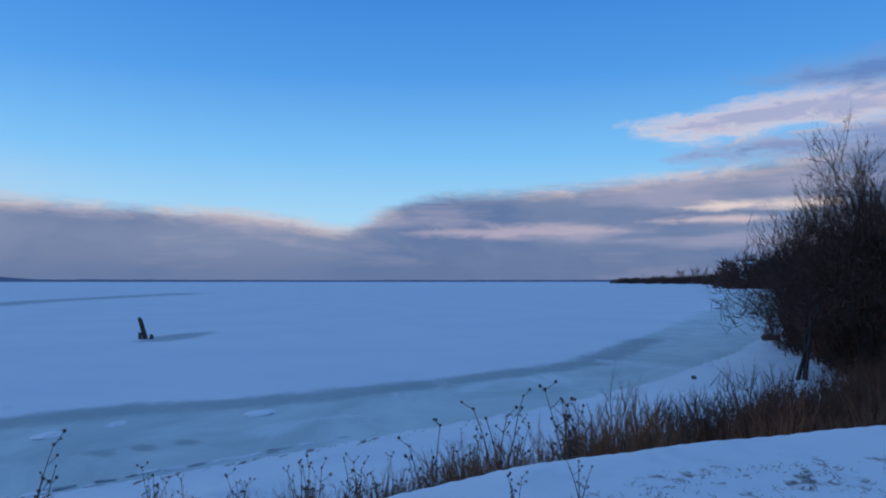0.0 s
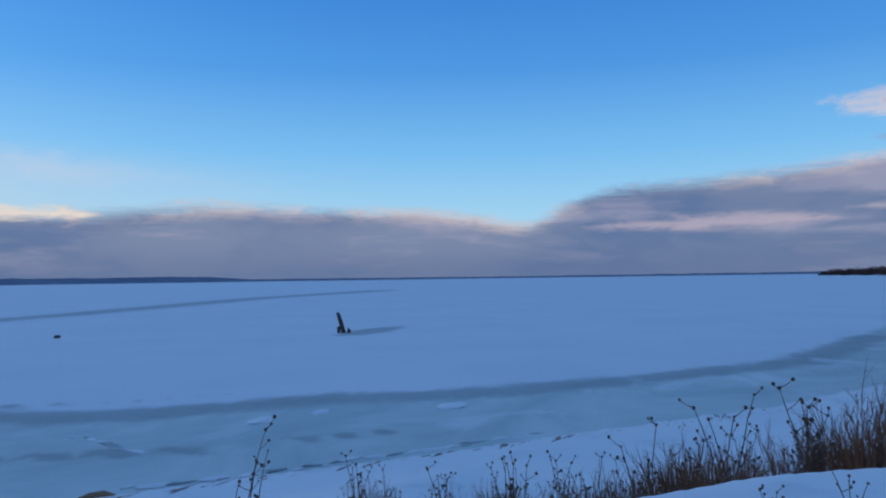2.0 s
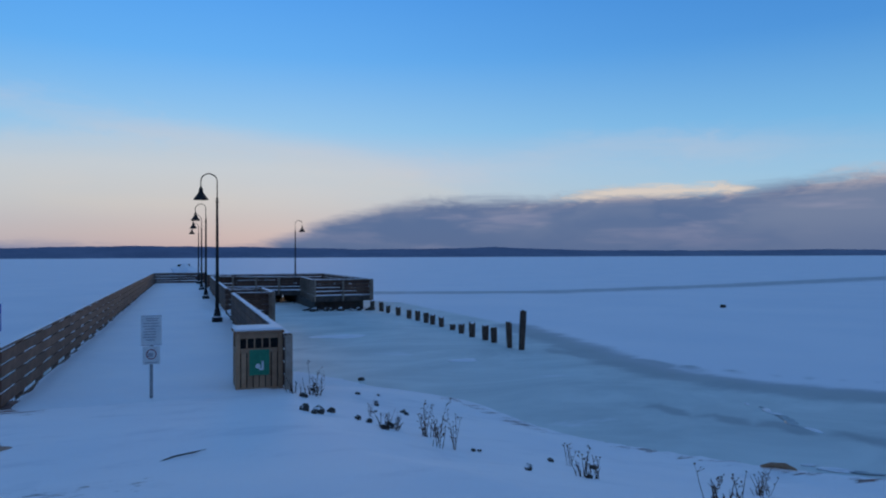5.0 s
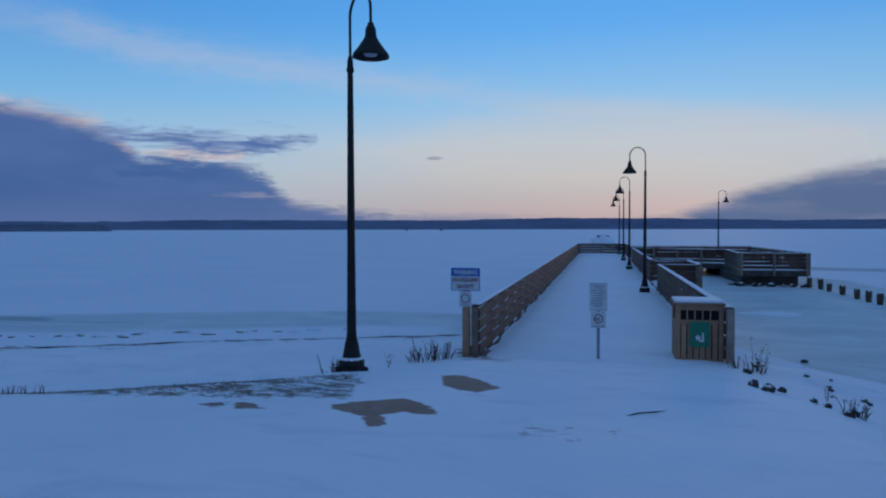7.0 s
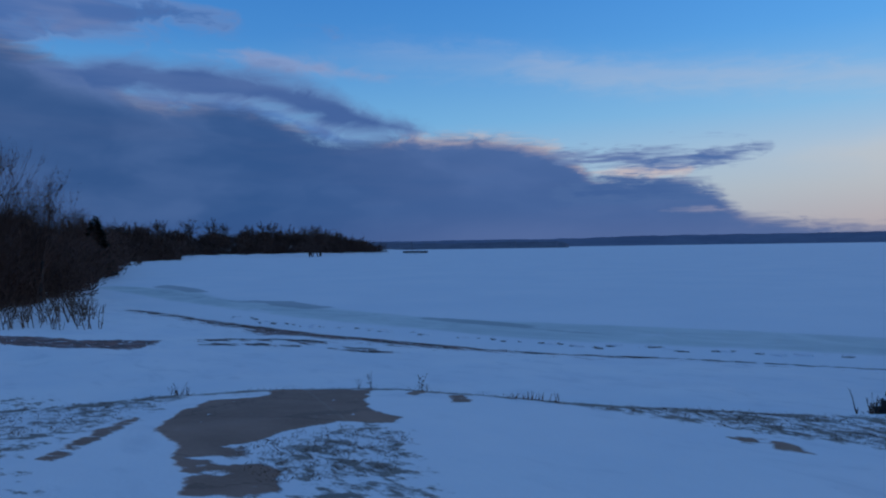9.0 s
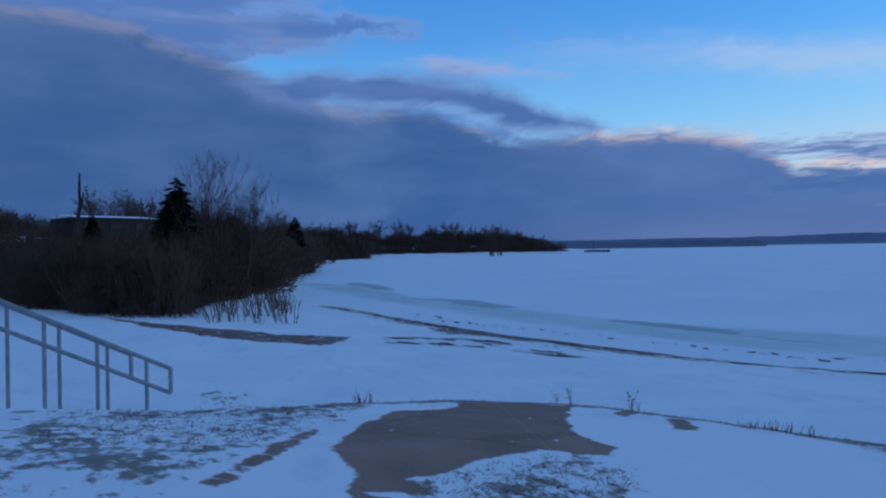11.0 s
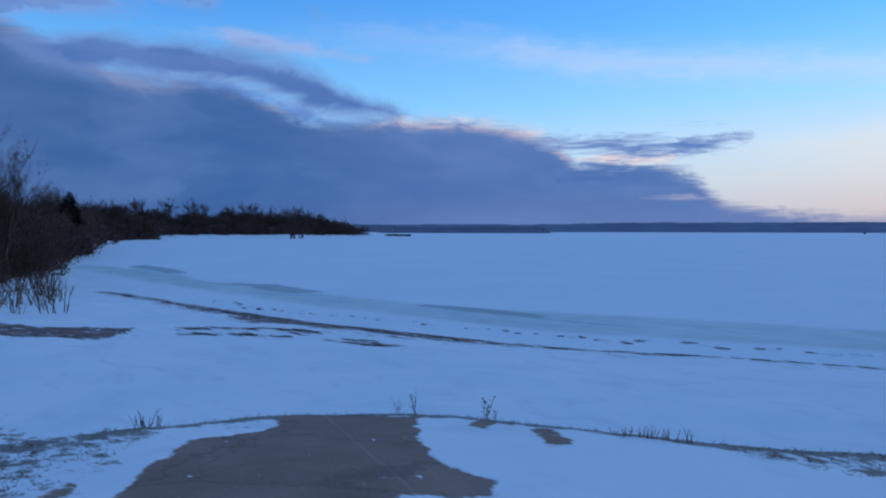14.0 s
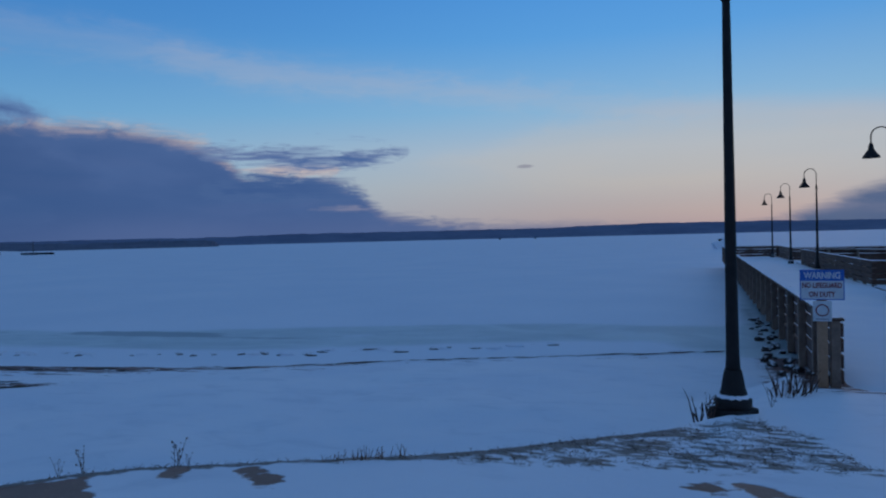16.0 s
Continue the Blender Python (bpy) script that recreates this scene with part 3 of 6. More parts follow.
# ---- the lie of the land ----
LAKE = -1.0
SHORE = [(-4800, 2500), (-1500, 700), (-700, 420), (-420, 310), (-354, 276), (-320, 200), (-285, 120), (-230, 68), (-120, 26), (-72, 8), (-55, 4), (-42, 2.2),
         (-32, 2.2), (-24, 2.6), (-15, 4.2), (-10, 6), (-4, 8.2), (0, 8.8), (6.3, 8.7), (9.4, 2.8), (10.1, -1.2), (12.6, -4.8), (16.3, -8.3), (19.3, -10.9),
         (24.6, -15.6), (30, -19.2), (42, -25.4), (80, -42), (160, -66), (300, -97), (500, -150), (676, -176), (900, -160), (1122, -133), (1170, -200), (1400, -700), (4800, -2500)]
TERRACE = [(-0.6, 1.0), (-0.9, -0.5), (-1.45, -2.7), (-2.4, -4.55), (-3.0, -5.25), (-3.75, -6.05), (-4.4, -6.58), (-5.0, -6.98), (-6.0, -7.45), (-6.5, -7.67), (-6.95, -7.95), (-7.3, -8.35), (-7.6, -8.8), (-7.72, -9.3), (-7.72, -9.9), (-7.85, -10.6), (-8.15, -11.5), (-8.8, -12.6),
           (-12, -18), (-18, -40), (-18, -90), (90, -90), (60, -60), (25, -36), (15, -25), (10.6, -18.2), (9.6, -16.2), (8.6, -14.6), (7.8, -13.4), (6.2, -10.5), (4.7, -6.5),
           (4.6, -3), (4.8, -0.5), (4.9, 1.0)]


def to_line(x, y, line, closed=False):
    """Distance of points from a broken line."""
    best = np.full(np.shape(x), 1e9)
    pts = line + line[:1] if closed else line
    for (ax, ay), (bx, by) in zip(pts, pts[1:]):
        dx, dy = bx - ax, by - ay
        t = np.clip(((x - ax) * dx + (y - ay) * dy) / (dx * dx + dy * dy), 0, 1)
        best = np.minimum(best, np.hypot(x - ax - t * dx, y - ay - t * dy))
    return best


def inside(x, y, ring):
    odd = np.zeros(np.shape(x), bool)
    for (ax, ay), (bx, by) in zip(ring, ring[1:] + ring[:1]):
        if ay != by:
            odd ^= ((ay > y) != (by > y)) & (x < (bx - ax) * (y - ay) / (by - ay) + ax)
    return odd


def soft(x, lo, hi):
    t = np.clip((x - lo) / (hi - lo), 0, 1)
    return t * t * (3 - 2 * t)


def lumps(x, y, size, seed=0):
    """Smooth bumps between -1 and 1, of about that size."""
    u, v = np.asarray(x, float) / size, np.asarray(y, float) / size
    i, j = np.floor(u), np.floor(v)
    fu, fv = u - i, v - j
    fu, fv = fu * fu * (3 - 2 * fu), fv * fv * (3 - 2 * fv)

    def dot(a, b):
        s = np.sin(a * 127.1 + b * 311.7 + seed * 74.7) * 43758.5453
        return (s - np.floor(s)) * 2 - 1
    return (dot(i, j) * (1 - fu) + dot(i + 1, j) * fu) * (1 - fv) + (dot(i, j + 1) * (1 - fu) + dot(i + 1, j + 1) * fu) * fv


LAND = SHORE + [(4800, -4800), (-4800, -4800)]


def land(x, y):
    """The height of the ground."""
    x, y = np.asarray(x, float), np.asarray(y, float)
    ds = to_line(x, y, SHORE)
    ds = np.where(inside(x, y, LAND), ds, -ds)
    b = np.where(ds > 0, LAKE + 0.02 + 0.05 * np.minimum(ds, 11) + 0.025 * np.clip(ds - 11, 0, 60), LAKE - 0.12 * np.minimum(-ds, 12))
    b = b + 5.0 * soft(ds, 14, 34) * soft(-x, 50, 95) + 3.0 * soft(ds, 16, 60) * soft(x, 40, 90)
    b = b + 1.0 * soft(ds, 1, 9) * soft(-x, 268, 300)
    b = b + soft(ds, 0, 4) * (0.05 * lumps(x, y, 2.3, 1) + 0.03 * lumps(x, y, 0.9, 2))
    de = to_line(x, y, TERRACE, True)
    de = np.where(inside(x, y, TERRACE), -de, de)
    top = 0.083 * np.clip(-y, 0, 14.5)
    top = top - (0.05 + 0.04 * soft(-y, 10, 12.5)) * np.clip(-5 - x, 0, 6) * soft(-y, 6, 8.5)
    top = np.where(top < 0.12, top + (0.12 - top) ** 2 * 0.6, top)
    top = top + 0.012 * lumps(x, y, 1.1, 3) + 0.006 * lumps(x, y, 0.4, 4)
    rate = 0.42 - 0.225 * soft(x, 2.5, 4.5) * soft(y, -13.5, -9.5)
    slope = top - rate * np.maximum(de, 0) - 0.03 * soft(de, 0, 0.5)
    t = soft(slope - b, -0.25, 0.25)
    z = b * (1 - t) + slope * t
    return np.where(de < 0, top, z)


def lie(x, y):
    return float(land(np.array([x]), np.array([y]))[0])


def spaced(marks):
    """Grid lines: (from, to, step) stretches."""
    out = []
    for a, b, s in marks:
        out += list(np.linspace(a, b, max(2, int(round((b - a) / s)) + 1))[:-1])
    return np.array(out + [marks[-1][1]])


def sheet(name, xs, ys, z, mat, layers, label, category):
    nx, ny = len(xs), len(ys)
    X, Y = np.meshgrid(xs, ys)
    co = np.stack([X.ravel(), Y.ravel(), z.ravel()], 1)
    i = np.arange(nx * ny).reshape(ny, nx)
    quads = np.stack([i[:-1, :-1].ravel(), i[:-1, 1:].ravel(), i[1:, 1:].ravel(), i[1:, :-1].ravel()], 1)
    me = bpy.data.meshes.new(name)
    me.vertices.add(len(co))
    me.vertices.foreach_set("co", co.ravel())
    me.loops.add(quads.size)
    me.loops.foreach_set("vertex_index", quads.ravel())
    me.polygons.add(len(quads))
    me.polygons.foreach_set("loop_start", np.arange(0, quads.size, 4))
    me.update(calc_edges=True)
    me.shade_smooth()
    for key, value in layers.items():
        a = me.attributes.new(key, "FLOAT", "POINT")
        a.data.foreach_set("value", value.ravel().astype(np.float32))
    me.materials.append(mat)
    return tagged(new(name, me), label, category, "", "structure")


def patch(x, y, ring):
    """How far inside a ring a point lies, negative outside."""
    d = to_line(x, y, ring, True)
    return np.where(inside(x, y, ring), d, -d)


# ground: one sheet, fine where one stands
gx = spaced([(-4800, -1200, 600), (-1200, -400, 40), (-400, -120, 8), (-120, -46, 2), (-46, -14, 0.4), (-14, -9, 0.16), (-9, 11, 0.11), (11, 20, 0.3), (20, 60, 1.2),
             (60, 160, 5), (160, 1300, 30), (1300, 4800, 500)])
gy = spaced([(-4800, -800, 500), (-800, -120, 25), (-120, -40, 4), (-40, -18, 0.7), (-18, -2, 0.11), (-2, 9.6, 0.16), (10, 40, 2), (40, 330, 8), (330, 2600, 160)])
X, Y = np.meshgrid(gx, gy)
WALK = [(-5.2, -11.5), (-5.5, -11.35), (-6.25, -10.85), (-7.05, -10.1), (-7.0, -9.47), (-7.58, -8.92), (-7.3, -8.45), (-6.67, -7.94), (-6.3, -8.3), (-5.85, -8.68), (-5.1, -9.12), (-4.62, -9.1), (-4.45, -9.4),
        (-4.72, -9.85), (-4.62, -10.4), (-4.3, -11.05), (-3.85, -11.3), (-3.48, -11.25), (-2.9, -11.5), (-3.15, -12.15), (-3.5, -11.9), (-4.1, -11.78), (-4.4, -11.6), (-4.7, -11.5)]
BARE = [WALK, [(-0.8, -6.44), (-0.4, -6.05), (0.02, -5.67), (0.4, -6.1), (0.68, -6.65), (0.45, -6.75), (0.23, -6.6), (0.1, -6.85), (0.3, -7.5), (0.15, -7.6), (-0.12, -7.05)],
        [(-0.07, -3.23), (0.18, -3.03), (0.6, -3.5), (1.03, -4.24), (0.83, -4.86), (0.5, -4.7), (0.22, -4.34)],
        [(-5.6, -7.5), (-5.53, -7.3), (-5.3, -7.45), (-5.0, -7.72), (-4.93, -8.0), (-5.15, -7.95)],
        [(-6.17, -7.58), (-6.0, -7.56), (-5.9, -7.84), (-6.1, -7.88)], [(-2.25, -6.8), (-1.98, -6.65), (-1.8, -6.9), (-1.9, -7.05)], [(-1.84, -6.58), (-1.6, -6.62), (-1.32, -6.85), (-1.65, -6.95)],
        [(-6.45, -11.1), (-5.66, -11.58), (-5.2, -11.86), (-4.84, -12.12), (-4.5, -12.5), (-4.55, -12.63), (-5.16, -12.15), (-5.74, -11.75), (-6.45, -11.2)]]
STREAKS = [[(-4.25, -11.25), (-4.17, -11.0)], [(-3.8, -11.5), (-3.72, -11.15)], [(-3.85, -11.9), (-3.8, -11.75)], [(-3.6, -11.8), (-3.56, -11.66)], [(-4.05, -11.6), (-3.95, -11.45)]]
conc = np.full(X.shape, -1.0)
for ring in BARE:
    conc = np.maximum(conc, patch(X, Y, ring))
for line in STREAKS:
    conc = np.minimum(conc, to_line(X, Y, line) - 0.045)
EDGE = TERRACE[3:16]
fringe = to_line(X, Y, EDGE)
grass = 1.7 * np.exp(-(fringe / 0.13) ** 2)
for ring, amount, reach in (
        ([(-8.4, -12.35), (-7.95, -11.6), (-7.85, -10.6), (-7.3, -10.4), (-6.5, -10.95), (-5.9, -11.6), (-5.1, -12.2), (-4.9, -12.8), (-5.4, -13.6), (-9.4, -13.8)], 0.62, 0.35),
        ([(-3.7, -11.15), (-4.5, -10.3), (-4.5, -9.4), (-3.5, -10.0), (-2.0, -11.0), (-2.2, -11.9), (-2.9, -12.2), (-2.8, -11.5)], 0.78, 0.35),
        ([(-4.5, -6.75), (-3.75, -6.15), (-3.0, -5.35), (-2.4, -4.7), (-1.9, -3.9), (-1.5, -3.4), (-1.15, -4.05), (-0.8, -5.1), (-0.7, -5.9), (-1.4, -6.1), (-2.4, -6.4), (-3.5, -6.6)], 0.82, 0.25),
        ([(-0.6, -4.2), (0.3, -3.2), (1.4, -2.6), (1.0, -3.9), (0.2, -5.2), (-0.6, -5.2)], 0.1, 0.5),
        ([(-15.5, -10.6), (-14.8, -10.2), (-12, -9.9), (-8.3, -10.6), (-8.3, -11.8), (-11, -11.6)], 0.52, 0.5),
        ([(6.4, -15.4), (7.6, -14.6), (8.6, -15.6), (9.2, -17.6), (8.0, -18.2), (6.8, -16.6)], 0.34, 0.4),
        ([(1.6, -7.0), (2.6, -6.9), (2.6, -7.6), (1.8, -7.7)], 0.5, 0.4),
        ([(-5.2, -12.6), (-3.4, -12.9), (-3.4, -14.6), (-7.5, -14.8), (-7.5, -13.5)], 0.4, 0.4)):
    grass += amount * soft(-patch(X, Y, ring), reach, -0.2)
grass += 0.55 * np.exp(-(to_line(X, Y, [(-7.3, -8.7), (-7.55, -9.3), (-7.5, -9.9), (-7.6, -10.6), (-8.0, -11.5), (-8.6, -12.6)]) / 0.32) ** 2)
grass = np.where(Y > 3, grass * 0.3, grass)
drift = np.zeros(X.shape)
for line, amount, wide in (([(-42.2, 1.5), (-36.8, 1.8), (-31.7, 1.5), (-28.4, 1.65), (-25.5, 1.85)], 1.0, 0.8), ([(-26.1, 1.0), (-25.1, 1.8), (-22.3, 2.35), (-19.9, 2.7), (-17.5, 3.05)], 0.95, 0.8),
                           ([(-17.5, 3.2), (-15.8, 3.68), (-14.0, 4.35), (-11.8, 5.45), (-8.9, 6.85), (-5.7, 8.0), (-3.6, 8.5)], 0.78, 0.45), ([(-23.5, -2.6), (-23.2, -1.3), (-22.7, -0.3), (-20.9, 0.4)], 1.0, 0.5),
                           ([(-22.3, -3.2), (-21.3, -1.9), (-20.8, -0.7)], 0.9, 0.4), ([(-19.0, -0.15), (-17.7, 0.25), (-16.7, 0.4)], 1.05, 0.4), ([(-25, 0.6), (-23.4, 2.0), (-20, 3.4), (-16, 4.9)], 0.7, 0.4),
                           ([(-0.05, 0.5), (-0.05, 10.0)], 2.4, 0.45), ([(-31, 1.6), (-24, 2.2), (-18, 3.3), (-12.5, 5.1)], 0.26, 1.6), ([(-0.9, -0.4), (-0.2, -0.3), (0.5, -0.5)], 0.8, 0.3), ([(9.0, 3.0), (9.8, -1.1), (12.3, -4.7), (16.0, -8.2), (23.8, -15.5)], 0.5, 0.25)):
    drift += amount * np.exp(-(to_line(X, Y, line) / wide) ** 2)
drift += 2.2 * soft(-patch(X, Y, [(-36, -11.4), (-32.2, -10.0), (-29.0, -8.0), (-25.8, -6.2), (-24.4, -4.1), (-23.2, -5.0), (-22.1, -5.9), (-23.9, -7.5), (-25.7, -8.6), (-29.8, -9.85)]), 0.35, -0.25)
sheet("ground", gx, gy, land(X, Y), GROUND, {"concrete": conc, "grass": grass, "drift": drift},
      "snow-covered lakeside ground with bare concrete, dead grass and sandy beach", "ground")

# lake: ice under snow, bare and grey near the shore
ix = spaced([(-4900, -1000, 650), (-1000, -200, 40), (-200, -80, 6), (-80, 70, 0.6), (70, 240, 5), (240, 1000, 40), (1000, 4900, 650)])
iy = spaced([(-2600, -400, 200), (-400, -60, 15), (-60, -26, 2), (-26, 70, 0.6), (70, 130, 3), (130, 500, 20), (500, 4900, 400)])
X, Y = np.meshgrid(ix, iy)
SMOOTH = [(-78, 12), (-62, 14), (-48, 10), (-34, 10.5), (-25, 10.5), (-18, 13), (-8, 16), (-1, 16), (0.5, 60), (9, 60), (19, 40), (19.2, 18), (17.4, 7), (17.2, 4.4), (18.0, 2.0), (20.1, -0.3), (22.6, -2.7),
          (24, -5.9), (26.6, -8.7), (29.8, -11.9), (36.2, -16.8), (50, -21.5), (110, -42), (300, -90), (300, -110), (60, -44), (20, -25), (5, -10), (-1.0, 8), (-3.5, 11.0), (-6.3, 10.8), (-9.2, 9.6), (-16, 7.0), (-21, 6.3), (-32, 5.6), (-50, 6.5), (-75, 9)]
p = patch(X, Y, SMOOTH)
bare = soft(p, -0.7, 0.9) * (0.74 + 0.26 * soft(X, -1, 3))
CRACK = [(19, 56), (37, 50), (64, 55), (127, 74), (208, 86)]
RIM = [(19, 20), (17.0, 7), (16.8, 4.2), (17.6, 1.6), (19.6, -0.8), (22.1, -3.2), (23.5, -6.2), (26.1, -9.0), (29.3, -12.2), (35.6, -17.2), (49, -22)]
dark = 0.9 * np.exp(-(to_line(X, Y, RIM) / 1.4) ** 2) + 0.55 * np.exp(-(to_line(X, Y, [(15.4, 11.6), (17.6, 6.6), (19.6, 2.8), (22.5, 0.2)]) / 0.3) ** 2) + 0.6 * np.exp(-(to_line(X, Y, [(-0.4, 9), (-0.2, 22)]) / 0.4) ** 2)
dark += 0.42 * np.exp(-(to_line(X, Y, [(12.0, 2.5), (13.3, 0.6), (14.6, -1.7), (15.1, -2.9), (16.7, -4.7), (18.7, -7.3), (24, -11)]) / 0.35) ** 2)
dark += 0.8 * np.exp(-(to_line(X, Y, CRACK) / (2.4 + 0.035 * np.hypot(X, Y))) ** 2)
dark += 1.1 * np.exp(-(((X - 47.5) / 5.5) ** 2 + ((Y - 8.2) / 1.7) ** 2))
for ring in ([(-71, 13.4), (-74, 16.0), (-65, 15.0), (-57.6, 13.0), (-59, 12.0), (-65, 13.2)], [(-45.5, 10.4), (-43.5, 10.6), (-41.8, 11.7), (-38, 11.0), (-35.2, 10.6), (-35.7, 9.1), (-40.0, 9.4)],
             [(-25.9, 10.0), (-25.0, 10.4), (-21.3, 10.7), (-18.0, 10.2), (-22.9, 9.6)]):
    dark += 1.25 * soft(patch(X, Y, ring), -0.5, 0.3)
for line, amount, wide in (([(-66, 11.2), (-50, 9.6), (-43, 9.4)], 0.45, 1.0), ([(-34, 9.0), (-26, 9.2), (-20, 10.8)], 0.4, 0.5), ([(-18.5, 9.6), (-14.5, 10.4)], 0.8, 0.3),
                           ([(13.4, 0.3), (14.0, -1.2), (14.6, -2.2)], 0.7, 0.35), ([(14.9, -2.4), (15.1, -3.1), (15.5, -4.2)], 0.8, 0.3), ([(16.9, -5.1), (17.7, -5.9), (18.4, -7.0)], 0.7, 0.25)):
    dark += amount * np.exp(-(to_line(X, Y, line) / wide) ** 2)
sheet("lake_ice", ix, iy, np.full(X.shape, LAKE) + 0.02 * lumps(X, Y, 3.0, 7) * (np.hypot(X, Y) < 120), ICE, {"bare": bare, "dark": dark},
      "frozen lake, snow-covered with smooth grey ice near the shore", "water")

# ---- far shore ----
def ridge(name, points, dist, mat, label, seed, base=LAKE - 0.5, rough=0.05):
    """A wooded skyline by compass direction: (azimuth, elevation) in degrees, seen from the shore."""
    s = Shape()
    azs = np.arange(points[0][0], points[-1][0] + 0.01, 0.25)
    els = np.interp(azs, [p[0] for p in points], [p[1] for p in points])
    rng = np.random.default_rng(seed)
    els = els + rough * lumps(azs, azs * 0, 1.3, seed) * (els > 0.02) + rough * 0.5 * rng.uniform(-1, 1, len(azs)) * (els > 0.02)
    k = len(azs)
    for back in (0, 1, 2):
        for a, e in zip(azs, els):
            d = dist + back * dist * 0.07
            h = max(0.0, math.tan(radians(float(e))) * dist)
            z = base if back == 0 else (2.6 + h if back == 1 else 2.6 + h * 0.7)
            s.v.append((d * math.sin(radians(a)), d * math.cos(radians(a)) - 13, z))
    for r in (0, 1):
        s.f += [(r * k + i, r * k + i + 1, (r + 1) * k + i + 1, (r + 1) * k + i) for i in range(k - 1)]
    return solo(name, s, mat, (0, 0, 0), label, "hills", "", "structure")


# backdrop strips; their haze comes from the material colour alone
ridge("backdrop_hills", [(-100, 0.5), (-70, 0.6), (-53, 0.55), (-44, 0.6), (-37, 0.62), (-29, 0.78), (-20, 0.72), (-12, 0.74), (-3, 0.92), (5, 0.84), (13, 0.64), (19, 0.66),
                         (24, 0.78), (30, 0.52), (36, 0.42), (41, 0.3), (43, 0.0)], 4300, HILL, "low wooded hills on the far shore, blue haze put into their colour", 1, rough=0.03)
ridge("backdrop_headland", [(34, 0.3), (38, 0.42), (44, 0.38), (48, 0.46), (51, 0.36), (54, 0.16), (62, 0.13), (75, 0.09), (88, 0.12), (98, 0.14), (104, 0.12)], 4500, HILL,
      "distant low headland on the horizon, haze put into its colour", 2, rough=0.02)
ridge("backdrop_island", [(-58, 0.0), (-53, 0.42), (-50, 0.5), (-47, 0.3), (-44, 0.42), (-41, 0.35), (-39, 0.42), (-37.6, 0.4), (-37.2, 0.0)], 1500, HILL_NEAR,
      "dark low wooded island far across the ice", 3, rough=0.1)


# ---- bare trees, shrubs and weeds ----
def grow(shape, p, d, length, r, depth, rng, spread=0.55, thin=0.62, kids=(2, 4), sides=4, up=0.25, tip=0.004):
    """One bent limb, and its smaller ones."""
    n = 4 if depth > 1 else 2
    pts, rad = [p.copy()], [r]
    q, e = p.copy(), d.copy()
    for i in range(n):
        e = (e + Vector((rng.uniform(-1, 1), rng.uniform(-1, 1), rng.uniform(-0.6, 1) * up)) * 0.22).normalized()
        q = q + e * (length / n)
        pts.append(q.copy())
        rad.append(max(tip, r * (1 - 0.55 * (i + 1) / n)) if depth else max(tip * 0.6, r * (1 - 0.9 * (i + 1) / n)))
    if depth <= 0:
        spike(shape, pts[0], pts[-1], max(r, tip) * 0.8)
        return
    shape.tube(pts, rad, sides if depth > 1 else 3, False)
    for j in range(rng.randint(*kids)):
        i = rng.randint(1, n)
        a = rng.uniform(0, 2 * math.pi)
        o = pts[i] - pts[i - 1]
        o.normalize()
        s = o.orthogonal().normalized()
        s = (s * math.cos(a) + o.cross(s) * math.sin(a))
        nd = (o * (1 - spread * 0.5) + s * spread + Vector((0, 0, up))).normalized()
        grow(shape, pts[i], nd, length * rng.uniform(thin - 0.12, thin + 0.14), rad[i] * rng.uniform(0.5, 0.72), depth - 1, rng, spread, thin, kids, sides, up, tip)
    grow(shape, pts[-1], e, length * thin, rad[-1], depth - 1, rng, spread, thin, kids, sides, up, tip)


def tree_meshes(seed, height, depth=5, trunks=1, spread=0.55, tip=0.006, kids=(2, 3), girth=0.016):
    """Trunk and crown of a bare tree, as two meshes."""
    rng = random.Random(seed)
    trunk, crown = Shape(), Shape()
    for k in range(trunks):
        lean = Vector((rng.uniform(-0.25, 0.25), rng.uniform(-0.25, 0.25), 1)) if trunks > 1 else Vector((rng.uniform(-0.08, 0.08), rng.uniform(-0.08, 0.08), 1))
        lean.normalize()
        p = Vector((rng.uniform(-0.3, 0.3), rng.uniform(-0.3, 0.3), -0.2)) if trunks > 1 else Vector((0, 0, -0.2))
        r = height * girth * rng.uniform(0.8, 1.1)
        pts, rad = [p.copy()], [r * 1.25]
        n = 6
        for i in range(n):
            lean = (lean + Vector((rng.uniform(-1, 1), rng.uniform(-1, 1), 0.6)) * 0.07).normalized()
            p = p + lean * (height * 0.62 / n)
            pts.append(p.copy())
            rad.append(r * (1 - 0.62 * (i + 1) / n))
        trunk.tube(pts, rad, 7, False)
        for i in range(2, n + 1):
            for _ in range(rng.randint(1, 2)):
                a = rng.uniform(0, 2 * math.pi)
                nd = Vector((math.cos(a) * spread, math.sin(a) * spread, rng.uniform(0.35, 0.8))).normalized()
                grow(crown, pts[i], nd, height * rng.uniform(0.17, 0.26) * (1.25 - 0.09 * i), rad[i] * 0.55, depth - 2, rng, spread, 0.62, kids, 4, 0.2, tip)
        grow(crown, pts[-1], lean, height * 0.22, rad[-1], depth - 2, rng, spread, 0.62, kids, 4, 0.25, tip)
    return trunk, crown


def spike(shape, p, e, r):
    """A fine twig: three sides to a point."""
    d = e - p
    u = d.orthogonal().normalized() * r
    w = d.normalized().cross(u)
    shape.add([p + u, p - u * 0.5 + w * 0.87, p - u * 0.5 - w * 0.87, e], [(0, 1, 3), (1, 2, 3), (2, 0, 3)])


def wander(rng, d, amount, up=0.0):
    return (d + Vector((rng.uniform(-1, 1), rng.uniform(-1, 1), rng.uniform(-1, 1) + up)) * amount).normalized()


